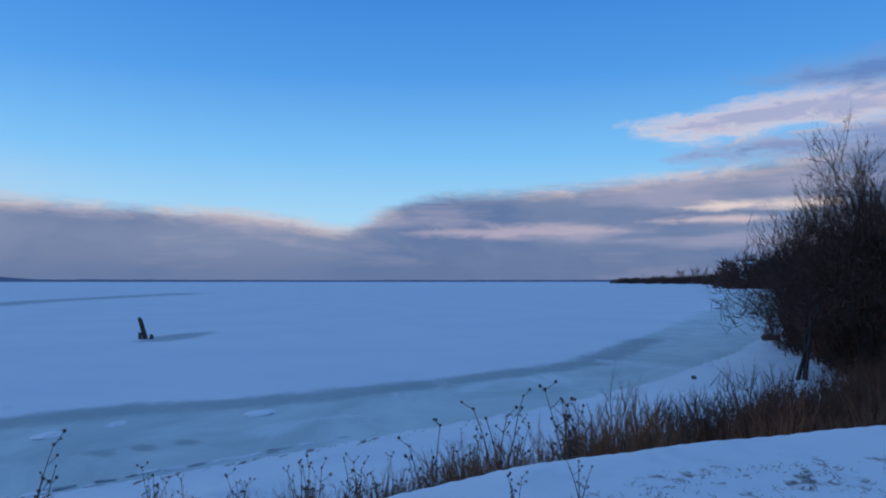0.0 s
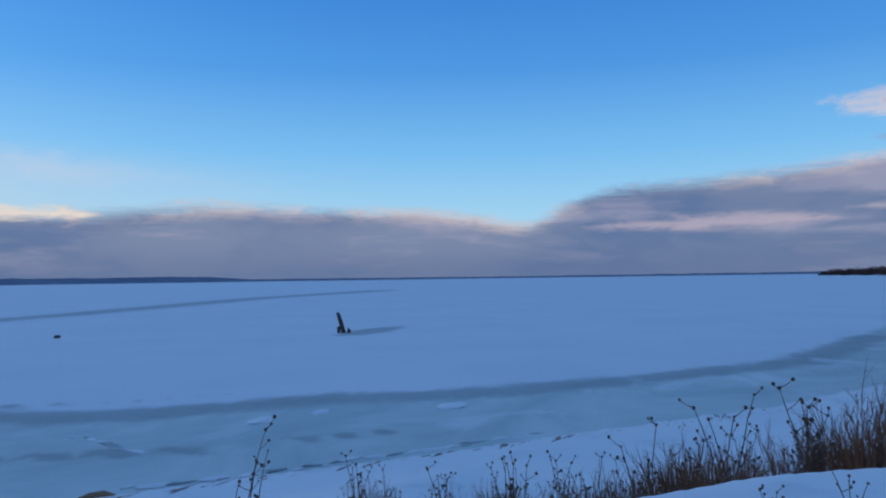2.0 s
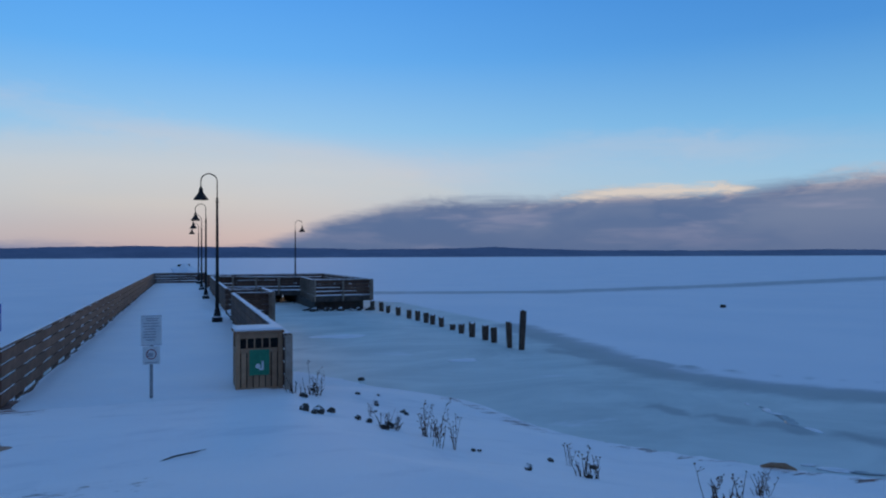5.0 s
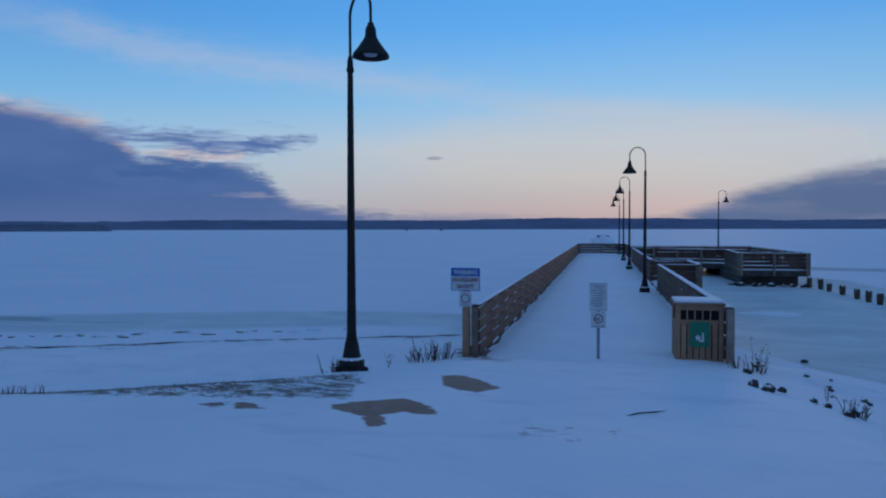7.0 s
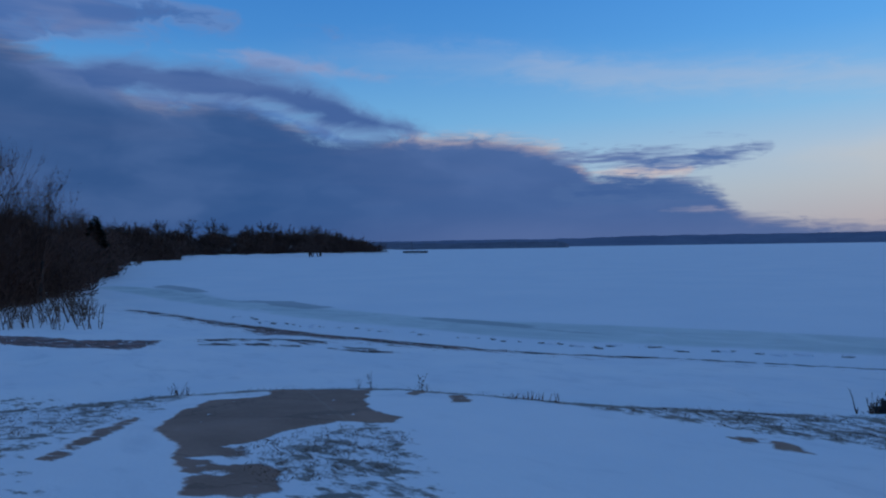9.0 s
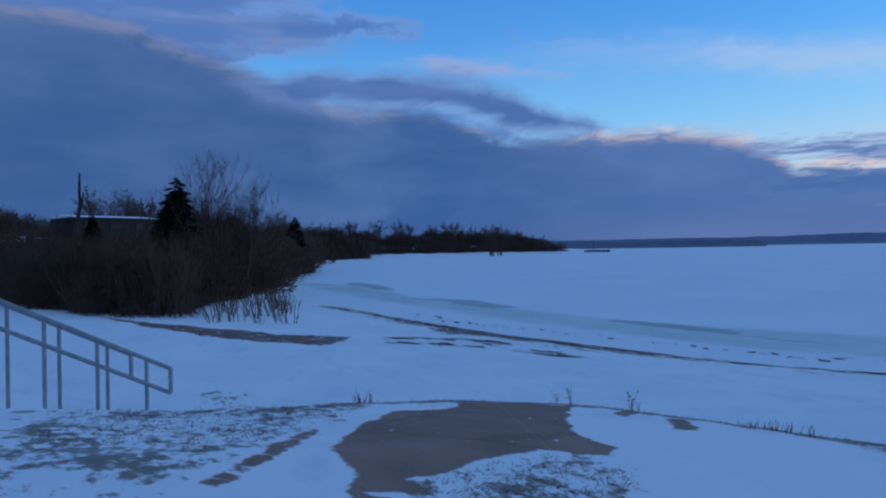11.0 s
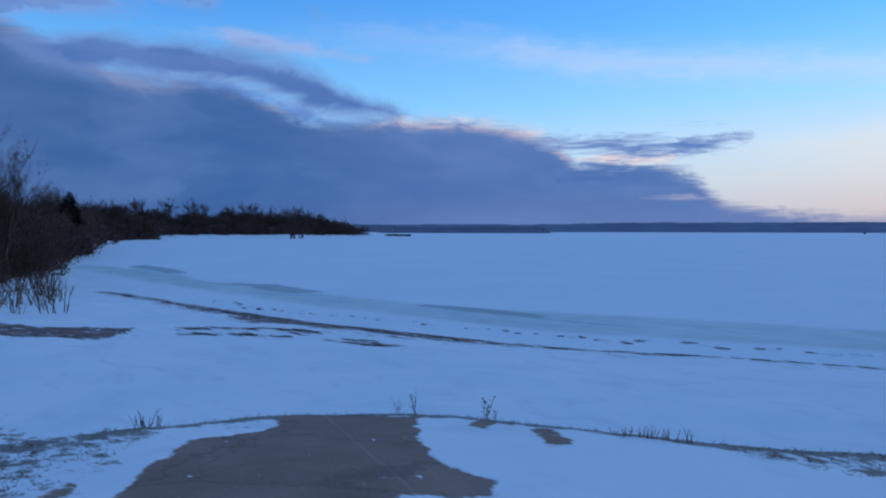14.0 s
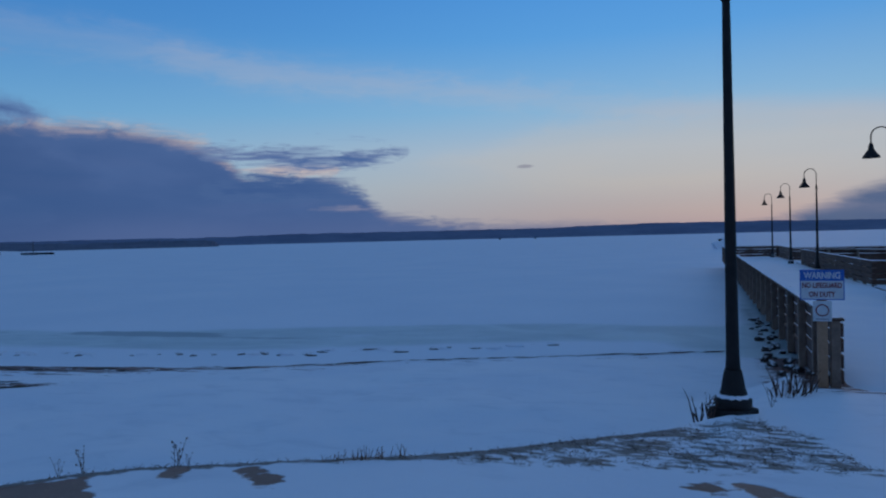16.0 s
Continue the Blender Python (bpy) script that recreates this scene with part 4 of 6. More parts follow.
def shrub_shape(seed, height, width, stems, tip=0.006, branches=5, twigs=6, spread=0.7):
    """Many stems from the ground, with branches and fine twigs: an uneven dome."""
    rng = random.Random(seed)
    s = Shape()
    for _ in range(stems):
        a, r = rng.uniform(0, 2 * math.pi), math.sqrt(rng.random())
        p = Vector((math.cos(a) * r, math.sin(a) * r, 0)) * width * 0.42 - Vector((0, 0, 0.2))
        d = Vector((math.cos(a) * r * 0.35 + rng.uniform(-0.25, 0.25), math.sin(a) * r * 0.35 + rng.uniform(-0.25, 0.25), 1)).normalized()
        L = height * (1 - 0.4 * r * r) * rng.uniform(0.62, 1.05)
        pts = [p]
        for i in range(3):
            d = wander(rng, d, 0.16, 0.3)
            pts.append(pts[-1] + d * L / 3)
        s.tube(pts, [tip * 2.6, tip * 2.0, tip * 1.4, tip * 0.6], 3, False)
        for _ in range(branches):
            k = rng.uniform(0.8, 2.9)
            o = pts[int(k)].lerp(pts[min(3, int(k) + 1)], k % 1)
            bd = wander(rng, d, spread, 0.35)
            bl = L * rng.uniform(0.16, 0.34)
            m1 = o + bd * bl * 0.5
            m2 = m1 + wander(rng, bd, 0.3, 0.3) * bl * 0.5
            s.tube([o, m1, m2], [tip * 1.3, tip, tip * 0.5], 3, False)
            for _ in range(twigs):
                q = o.lerp(m1, rng.random()) if rng.random() < 0.4 else m1.lerp(m2, rng.random())
                spike(s, q, q + wander(rng, bd, 0.75, 0.4) * bl * rng.uniform(0.35, 0.8), tip * 0.6)
    return s


def tangle(shape, seed, height, width, count, thick, reach=0.2, low=0.0):
    """A mass of fine twigs, filling an uneven dome so densely that one hardly sees through."""
    rng = random.Random(seed)
    o = Vector((rng.uniform(0, 90), rng.uniform(0, 90), 0))
    while count:
        v = Vector((rng.uniform(-1, 1), rng.uniform(-1, 1), rng.uniform(low, 1)))
        rim = 0.86 + 0.5 * noise.noise(v.normalized() * 1.6 + o) + 0.2 * noise.noise(v.normalized() * 4.5 + o)
        if v.length > rim:
            continue
        p = Vector((v.x * width / 2, v.y * width / 2, v.z * height * 0.92))
        d = (v * 0.7 + Vector((rng.uniform(-0.9, 0.9), rng.uniform(-0.9, 0.9), rng.uniform(-0.3, 1.5)))).normalized()
        L = height * reach * rng.uniform(0.5, 1.2)
        spike(shape, p - d * L * 0.5, p + d * L * 0.5, thick * rng.uniform(0.6, 1.2))
        count -= 1
    return shape


def clothe(shape, seed, count, length, thick):
    """Fine twigs all along the branches of a crown."""
    rng = random.Random(seed)
    n = len(shape.v)
    for _ in range(count):
        p = Vector(shape.v[rng.randrange(n)])
        d = Vector((rng.uniform(-1, 1), rng.uniform(-1, 1), rng.uniform(-0.4, 1.5))).normalized()
        spike(shape, p, p + d * length * rng.uniform(0.4, 1.2), thick)
    return shape


def strew(name, meshes, spots, label, category):
    """Very many of a kind, seen as one mass: (x, y, scale across, scale up) each."""
    cv, cf, k = [], [], 0
    packed = []
    for me in meshes:
        co = np.empty(len(me.vertices) * 3)
        me.vertices.foreach_get("co", co)
        packed.append((co.reshape(-1, 3), [tuple(p.vertices) for p in me.polygons]))
    heights = land(np.array([q[0] for q in spots]), np.array([q[1] for q in spots]))
    for (x, y, w, h), z in zip(spots, heights):
        co, faces = RND.choice(packed)
        a = RND.uniform(0, 6.28)
        c, n = math.cos(a) * w, math.sin(a) * w
        cv.append(np.stack([co[:, 0] * c - co[:, 1] * n + x, co[:, 0] * n + co[:, 1] * c + y, co[:, 2] * h + z], 1))
        cf += [tuple(i + k for i in f) for f in faces]
        k += len(co)
    me = bpy.data.meshes.new(name)
    me.from_pydata(np.concatenate(cv).tolist(), [], cf)
    me.materials.append(meshes[0].materials[0])
    return tagged(new(name, me), label, category, "", "stuff")


TREES = []
for i, tr in enumerate((1, 2, 3, 2)):
    trunk, crown = tree_meshes(10 + i, 9.0, 6, tr, 0.55, 0.010, (1, 3))
    TREES.append((trunk.mesh("trunk", BARK), clothe(crown, 40 + i, 2600, 0.55, 0.007).mesh("crown", TWIG)))
FAR_TREES = []
for i, tr in enumerate((1, 3, 2)):
    trunk, crown = tree_meshes(30 + i, 9.0, 4, tr, 0.65, 0.03, (1, 3), 0.016)
    FAR_TREES.append((trunk.mesh("trunk", TWIG_FAR), clothe(crown, 45 + i, 800, 1.0, 0.03).mesh("crown", TWIG_FAR)))
SHRUBS = [tangle(shrub_shape(50 + i, 4.5, 4.2, 12, 0.016, 5, 5, 0.7), 150 + i, 4.0, 4.6, 1500, 0.022, 0.2, 0.0).mesh("bare_shrub", TWIG) for i in range(5)]
LOW_SHRUBS = [shrub_shape(60 + i, 1.3, 1.2, 36, 0.004, 3, 4, 0.45).mesh("grass_clump", REED) for i in range(4)]
FAR_SHRUBS = [tangle(shrub_shape(70 + i, 6.4, 8.0, 12, 0.03, 5, 5, 0.6), 170 + i, 5.4, 10.0, 420, 0.11, 0.3).mesh("brush", TWIG_FAR) for i in range(4)]
MID_SHRUBS = [tangle(shrub_shape(220 + i, 4.2, 4.2, 5, 0.03, 3, 2, 0.9), 230 + i, 4.0, 5.2, 640, 0.036, 0.2, 0.0).mesh("bare_shrub", TWIG) for i in range(4)]
BRUSHLETS = [shrub_shape(80 + i, 1.0, 0.8, 9, 0.012, 2, 2, 0.6).mesh("small_shrub", TWIG) for i in range(3)]
RND = random.Random(5)


def vase_tree(seed, height, stems=3, spread=0.55, tip=0.008):
    """A bare tree whose limbs fork upward again and again into a round, see-through crown."""
    rng = random.Random(seed)
    trunk, crown = Shape(), Shape()
    for k in range(stems):
        a = 6.28 * k / stems + rng.uniform(-0.5, 0.5)
        d = Vector((math.cos(a) * 0.16, math.sin(a) * 0.16, 1)).normalized() if stems > 1 else Vector((0.03, -0.04, 1)).normalized()
        r = height * 0.014 * rng.uniform(0.8, 1.15)
        p = Vector((math.cos(a), math.sin(a), 0)) * 0.12 * (stems > 1) - Vector((0, 0, 0.25))
        pts = [p]
        for i in range(4):
            d = wander(rng, d, 0.07, 0.5)
            pts.append(pts[-1] + d * height * rng.uniform(0.075, 0.1))
        trunk.tube(pts, [r * 1.3, r * 1.1, r, r * 0.9, r * 0.8], 7, False)
        for i in (2, 3, 4, 4):
            nd = wander(rng, d, spread * 0.9, 0.3)
            grow(crown, pts[i], nd, height * rng.uniform(0.2, 0.27), r * 0.55, 4, rng, spread, 0.7, (1, 3), 4, 0.16, tip)
    return trunk.mesh("trunk", BARK), clothe(crown, seed + 1, 4200, height * 0.06, tip * 0.6).mesh("crown", TWIG)


VASE = [vase_tree(400, 9.0, 3), vase_tree(402, 9.0, 2), vase_tree(404, 9.0, 3, 0.6)]


BUSHY = []
for i in range(3):
    trunk, crown = tree_meshes(90 + i, 6.0, 4, 3, 0.5, 0.012, (1, 3), 0.012)
    cloud = tangle(Shape(), 190 + i, 3.6, 6.2, 1500, 0.016, 0.2, -0.42)
    crown.add([Vector(q) + Vector((0, 0, 3.3)) for q in cloud.v], cloud.f)
    BUSHY.append((trunk.mesh("trunk", BARK), crown.mesh("crown", TWIG)))


def bare_tree(x, y, height, kind=None, label="leafless broadleaf tree with dark bare twigs on the shore", far=False, group="shore trees", z=None, wide=1.0):
    stock = FAR_TREES if far else TREES
    t, c = kind if isinstance(kind, tuple) else RND.choice(stock) if kind is None else stock[kind]
    k = height / (6.0 if kind in BUSHY else 9.0)
    ob = thing("bare_tree", Matrix.Translation((x, y, lie(x, y) if z is None else z)) @ Matrix.Rotation(RND.uniform(0, 6.28), 4, "Z") @ Matrix.Diagonal((k * wide, k * wide, k, 1)), label, "tree", group)
    part("trunk", t, None, ob)
    part("crown", c, None, ob)
    return ob


def shrub(x, y, size, meshes, label, group, name="bare_shrub", native=1.0, wide=1.0):
    k = size / native
    m = Matrix.Translation((x, y, lie(x, y))) @ Matrix.Rotation(RND.uniform(0, 6.28), 4, "Z") @ Matrix.Diagonal((k * wide, k * wide, k, 1))
    return solo(name, RND.choice(meshes), None, m, label, "shrub" if name != "grass_clump" else "grass", group)


def along(line, step, jitter=0.0, side=(0.0, 0.0)):
    """Points strewn along a broken line, set off to its right by side."""
    out, carry = [], 0.0
    for (ax, ay), (bx, by) in zip(line, line[1:]):
        L = math.hypot(bx - ax, by - ay)
        ux, uy = (bx - ax) / L, (by - ay) / L
        while carry < L:
            o = RND.uniform(*side)
            out.append((ax + ux * carry + uy * o + RND.uniform(-jitter, jitter), ay + uy * carry - ux * o + RND.uniform(-jitter, jitter)))
            carry += step * RND.uniform(0.7, 1.3)
        carry -= L
    return out


# west: a dark thicket by the beach, then the wooded shore that bends out to the point
THICKET = [(-36.9, -8.5), (-43.0, -11.2), (-53, -13.8), (-64, -17.6), (-80, -14), (-84, 6.5), (-67, 1.6), (-51, -3.4), (-45, -5.4), (-40, -7.2)]
for x, y in along(THICKET[:4], 0.75, 0.4, (-1.8, 0.0)) + along(THICKET[5:] + THICKET[:1], 0.9, 0.5, (0.3, 2.0)):
    shrub(x, y, RND.uniform(2.6, 4.2), SHRUBS, "dense dark leafless thicket shrub beside the snowy beach", "thicket by the beach", native=4.2)
mass = []
while len(mass) < 135:
    x, y = RND.uniform(-82, -37), RND.uniform(-18, 6)
    if inside(np.array([x]), np.array([y]), THICKET)[0] and RND.random() < (1.0 if x > -58 else 0.5):
        h = (RND.uniform(3.4, 4.3) + (1.0 if -62 < x and y > -7 else 0.0)) / 4.2
        mass.append((x, y, h, h))
strew("thicket", SHRUBS[:3], mass, "dense dark leafless thicket filling the bank behind the beach", "thicket")
mass = []
for x, y in along([(-55, -0.6), (-75, 6.2), (-113, 19.4), (-150, 33)], 0.85, 0.8, (-7.0, 0.2)):
    h = RND.uniform(3.5, 5.0) / 4.2 * (1.0 + 0.7 * min(1.0, max(0.0, (-70 - x) / 60)))
    mass.append((x, y, h * 1.25, h))
for x, y in along([(-66, -16), (-82, -13), (-104, -14), (-128, -10)], 0.9, 1.5, (-9.0, 6.0)):
    h = RND.uniform(2.6, 4.0) / 4.2
    mass.append((x, y, h * 1.3, h))
strew("shore_thicket", MID_SHRUBS, mass, "dark leafless thicket on the rising shore", "thicket")
for x, y, h, k, wide in ((-51.6, -4.1, 10.8, 0, 0.75), (-51.0, -1.6, 9.2, 1, 0.85), (-53.5, -3.2, 8.0, 2, 0.7), (-55.0, -1.0, 7.0, 1, 0.9), (-116, 19.5, 10.5, 0, 0.9), (-120, 20.5, 10.0, 2, 0.9), (-111, 17.5, 9.0, 1, 0.9), (-124, 22.0, 8.6, 1, 0.9), (-60, -0.6, 7.0, 1, 0.9),
                         (-66, 1.4, 6.6, 0, 0.9), (-74, 3.6, 6.8, 2, 0.9), (-118, -4.5, 8.6, 2, 1.0), (-121, -2.0, 8.0, 0, 1.0), (-119, -7.5, 7.4, 1, 1.0)):
    bare_tree(x, y, h, VASE[k], wide=wide)
mass = []
for x, y in along([(-120, 23.5), (-138, 29), (-230, 64), (-275, 102)], 1.3, 2.0, (-26, -3)) + along([(-275, 102), (-290, 116), (-324, 198), (-352, 268)], 1.3, 2.0, (-34, -9)):
    h = (RND.uniform(6.4, 9.4) + 1.6 * math.sin(x * 0.11) * math.sin(x * 0.043)) / 6.0 * (1.0 if x > -300 else 0.88)
    mass.append((x, y, h * RND.uniform(0.8, 1.15), h))
for x, y in along([(-110, 19.5), (-138, 29), (-230, 64), (-275, 102)], 2.2, 0.4, (-4.0, -2.5)) + along([(-275, 102), (-290, 116), (-324, 198), (-352, 268)], 2.4, 0.4, (-11, -8.5)):
    h = RND.uniform(3.4, 5.0) / 6.0
    mass.append((x, y, h, h))
strew("far_brush", FAR_SHRUBS, mass, "leafless brown brush along the far snowy shore", "brush")
for x, y in along([(-135, 22), (-230, 58), (-300, 108), (-335, 190), (-358, 255)], 9.0, 4.0, (-36, -14)):
    bare_tree(x, y, RND.uniform(9.0, 12.5), None, "leafless tree in the wood on the far shore", True, "wood on the far shore")
for x, y, h in ((-283, 165, 16.0), (-287, 169, 15.0), (-296, 178, 16.5), (-300, 182, 15.0), (-262, 82, 14.0), (-266, 84, 13.0)):
    bare_tree(x, y, h, 1, "tall leafless tree standing above the far shore wood", True, "wood on the far shore")


def spruce(x, y, h):
    rng = random.Random(int(abs(x) * 7))
    k = thing("spruce_tree", (x, y, lie(x, y)), "dark green spruce tree among bare shrubs", "tree", "spruces")
    part("trunk", Shape().tube([(0, 0, -0.3), (0, 0, h * 0.97)], [h * 0.02, 0.02], 6), BARK, k)
    s = Shape()
    z = h * 0.06
    while z < h:
        f = 1 - z / h
        for j in range(int(8 + 10 * f)):
            a, r = rng.uniform(0, 6.28), h * 0.33 * f ** 0.6 * rng.uniform(0.6, 1.2) + 0.1
            d = Vector((math.cos(a), math.sin(a), 0))
            w = Vector((-d.y, d.x, 0)) * r * 0.22
            o = Vector((0, 0, z + rng.uniform(-0.02, 0.02) * h))
            e = d * r + Vector((0, 0, o.z - r * rng.uniform(0.05, 0.45)))
            mid = (o + e) / 2 + Vector((0, 0, r * 0.06))
            s.add([o, mid + w, e, mid - w, mid - Vector((0, 0, r * 0.2))], [(0, 1, 2, 4), (0, 4, 2, 3), (0, 3, 2, 1)])
        z += h * 0.017
    part("crown", s, NEEDLE, k)
    return k


for x, y, h in ((-49.3, -6.3, 8.0), (-112, 20.6, 9.0), (-86, -9.7, 5.6)):
    spruce(x, y, h)

# east: brush, reeds and trees on the near bank
BROWN_BRUSH = [tangle(shrub_shape(260 + i, 1.8, 1.5, 14, 0.006, 4, 3, 0.5), 270 + i, 1.7, 1.7, 620, 0.007, 0.22).mesh("brown_brush", BROWN) for i in range(3)]
for x, y in along([(12.6, -18.2), (14.5, -20.6), (19, -25), (24, -28)], 0.2, 0.5, (-3.2, -0.5)):
    shrub(x, y, RND.uniform(1.2, 1.8), BROWN_BRUSH, "dense rusty brown dead brush on the bank", "rusty brush on the bank", "brown_brush", native=1.8)
for x, y in along([(19, -26.5), (24.5, -26.5), (40, -32.5), (60, -41)], 0.9, 0.6, (-0.5, 5.5)):
    shrub(x, y, RND.uniform(2.6, 4.4), SHRUBS, "dense dark leafless brush on the bank", "brush on the bank", native=4.2)
mass = []
for x, y in along([(30, -30), (46, -36), (92, -55)], 1.35, 1.0, (0, 9)):
    h = RND.uniform(3.5, 6.0) / 4.2
    mass.append((x, y, h, h))
strew("bank_thicket", MID_SHRUBS, mass, "dense dark leafless thicket on the wooded bank", "thicket")
for x, y, h, k in ((26.6, -28.5, 7.6, 3), (30, -30.5, 8.0, 2), (36, -31.0, 7.0, 1), (27.5, -31.5, 8.6, 0), (23.5, -28.0, 7.0, 2), (46, -36, 8.0, 3)):
    bare_tree(x, y, h, k, "leafless tree with dark trunk on the snowy bank", False, "trees on the bank", wide=0.75)
for x, y, h, k, wide in ((30.3, -26.6, 9.8, 2, 0.7), (32.8, -26.8, 8.2, 0, 0.65), (28.2, -26.6, 7.6, 1, 0.7)):
    bare_tree(x, y, h, VASE[k], "leafless tree with a round open crown on the bank", False, "open-crowned trees on the bank", wide=wide)
for i, (x, y, h) in enumerate(((28.8, -23.9, 5.6), (31, -26.2, 6.0), (34.5, -27.0, 6.0), (40.5, -28.0, 5.6), (46, -30.6, 5.8), (37.5, -29.6, 6.8), (33, -29.4, 7.2), (29.5, -27.6, 6.6), (42, -32.5, 7.2), (26.5, -26.4, 5.8))):
    bare_tree(x, y, h, BUSHY[i % 3], "leafless bushy tree with a dense dark crown on the bank", False, "bushy trees on the bank")
for x, y, h in ((33, -27.8, 4.6), (35, -28.6, 5.0), (37, -28.6, 4.4), (39, -29.6, 5.4), (41, -29.0, 4.4), (43, -30.6, 5.2), (44, -29.8, 4.4), (47, -31.6, 5.0), (50, -33, 5.0), (54, -35, 5.0),
                (31, -27.2, 3.6), (29, -26.4, 3.2), (28, -27.6, 4.4), (30.5, -28.6, 5.0), (34, -30, 5.6), (38, -31.5, 5.8), (26.5, -26.2, 3.4), (25.2, -26.6, 3.6)):
    shrub(x, y, h, SHRUBS, "dense dark leafless brush on the bank", "brush on the bank", native=4.2)
for x, y in along([(10.4, -15.8), (11.4, -17.0), (13.5, -19.8), (19, -25)], 0.24, 0.3, (-4.0, 0.0)):
    shrub(x, y, RND.uniform(0.7, 1.2), LOW_SHRUBS, "tangled dead brown grass and brush on the bank", "brown brush on the bank", "grass_clump", native=1.3)
mass = []
for x, y in along([(330, -108), (500, -158), (676, -184), (900, -170), (1118, -142)], 7.0, 4.0, (2, 40)):
    h = RND.uniform(7, 11) * (2.0 if x < 480 else 1.5 if x < 700 else 0.9) / 6.0
    mass.append((x, y, h * 1.3, h))
strew("far_brush", FAR_SHRUBS, mass, "leafless brush along the far eastern shore", "brush")
for x, y in along([(340, -125), (500, -172), (676, -200), (880, -190)], 22.0, 6.0, (5, 60)):
    bare_tree(x, y, RND.uniform(11, 19), None, "leafless tree in the wood on the far shore", True, "wood on the east shore")


# ---- weeds ----
def weed_shape(seed, h, heads=True, stalks=5, lean=0.25, fat=1.0):
    """Dry stalks with side twigs and seed heads."""
    rng = random.Random(seed)
    s, tops = Shape(), Shape()
    for _ in range(stalks):
        a = rng.uniform(0, 6.28)
        p = Vector((math.cos(a), math.sin(a), 0)) * rng.uniform(0.0, 0.14) - Vector((0, 0, 0.08))
        d = Vector((rng.uniform(-lean, lean), rng.uniform(-lean, lean), 1)).normalized()
        L = h * rng.uniform(0.55, 1.0)
        pts, q = [p.copy()], p.copy()
        for i in range(5):
            d = (d + Vector((rng.uniform(-1, 1), rng.uniform(-1, 1), 0)) * 0.09).normalized()
            q = q + d * L / 5
            pts.append(q.copy())
        s.tube(pts, [w * fat for w in (0.007, 0.0065, 0.006, 0.005, 0.004, 0.003)], 3, False)
        ends = [pts[-1]]
        for i in range(2, 6):
            for _ in range(rng.randint(0, 2)):
                b = rng.uniform(0, 6.28)
                e = pts[i] + Vector((math.cos(b), math.sin(b), rng.uniform(0.5, 1.4))).normalized() * L * rng.uniform(0.08, 0.2)
                s.tube([pts[i], (pts[i] + e) / 2 + Vector((0, 0, -0.01)), e], [0.004 * fat, 0.003 * fat, 0.0025 * fat], 3, False)
                ends.append(e)
        if heads:
            for e in ends:
                r = rng.uniform(0.008, 0.017) * fat
                tops.lathe([(r * 0.3, -r), (r, -r * 0.2), (r * 0.9, r * 0.5), (r * 0.3, r)], 5, Matrix.Translation(e))
    return s, tops


WEEDS = []
for i in range(6):
    stem, tops = weed_shape(100 + i, 1.0, True, 3 + i % 4, 0.25, 1.2)
    WEEDS.append(stem.add(tops.v, tops.f).mesh("dry_weed", STALK))
STOUT_WEEDS = []
for i in range(5):
    stem, tops = weed_shape(120 + i, 1.0, True, 3 + i % 3, 0.3, 1.7)
    STOUT_WEEDS.append(stem.add(tops.v, tops.f).mesh("dry_weed", STALK))


def weed(x, y, h, label="dry brown weed stalks with seed heads standing in snow", group="dry weeds"):
    m = Matrix.Translation((x, y, lie(x, y))) @ Matrix.Rotation(RND.uniform(0, 6.28), 4, "Z") @ Matrix.Diagonal((h, h, h, 1))
    return solo("dry_weed", RND.choice(WEEDS if h > 0.48 else STOUT_WEEDS), None, m, label, "weed", group)


for x, y in along([(8.3, -12.0), (8.9, -13.3), (9.8, -15.0), (10.8, -16.6)], 0.19, 0.2, (-1.9, -0.15)):
    weed(x, y, RND.uniform(0.35, 0.8))
for x, y, h in ((9.9, -14.2, 1.05), (9.7, -13.6, 0.95), (10.2, -14.9, 1.0), (9.0, -12.6, 0.8), (9.3, -12.9, 0.7), (8.86, -10.03, 0.95), (9.6, -10.8, 0.5), (10.1, -10.6, 0.7), (10.35, -10.8, 0.6), (11.0, -12.6, 0.8), (11.6, -13.2, 0.85), (10.6, -12.2, 0.7)):
    weed(x, y, h)
FUZZ = [tangle(shrub_shape(280 + i, 1.0, 0.7, 46, 0.0028, 4, 4, 0.4), 290 + i, 0.6, 0.55, 160, 0.0025, 0.3).mesh("fine_bush", REED) for i in range(3)]
for x, y, h in ((9.6, -10.9, 0.5), (9.85, -10.95, 0.42), (11.3, -11.7, 0.62), (11.6, -11.9, 0.55), (11.9, -11.5, 0.5), (12.4, -12.9, 0.6), (8.9, -12.0, 0.5), (9.2, -12.4, 0.55), (10.3, -13.3, 0.6), (10.9, -14.3, 0.75), (11.2, -14.9, 0.95), (11.5, -15.4, 0.9), (9.5, -13.7, 0.6), (12.8, -13.6, 0.7),
                (10.6, -13.7, 0.7), (10.75, -14.0, 0.65), (11.0, -15.2, 0.95), (11.3, -15.6, 1.0), (11.8, -15.9, 0.9), (10.0, -13.0, 0.55), (9.75, -12.7, 0.5), (9.35, -11.2, 0.45), (12.1, -16.2, 0.9), (10.1, -14.0, 0.6)):
    shrub(x, y, h, FUZZ, "fine pale dead bush of thin stems in snow", "fine bushes on the bank", "fine_bush")
for x, y in along([(8.9, -13.2), (9.6, -14.4), (10.4, -15.6)], 0.2, 0.16, (-1.3, -0.1)):
    shrub(x, y, RND.uniform(0.35, 0.8), LOW_SHRUBS, "tangled dead brown grass on the bank", "brown grass on the bank", "grass_clump", native=1.3)
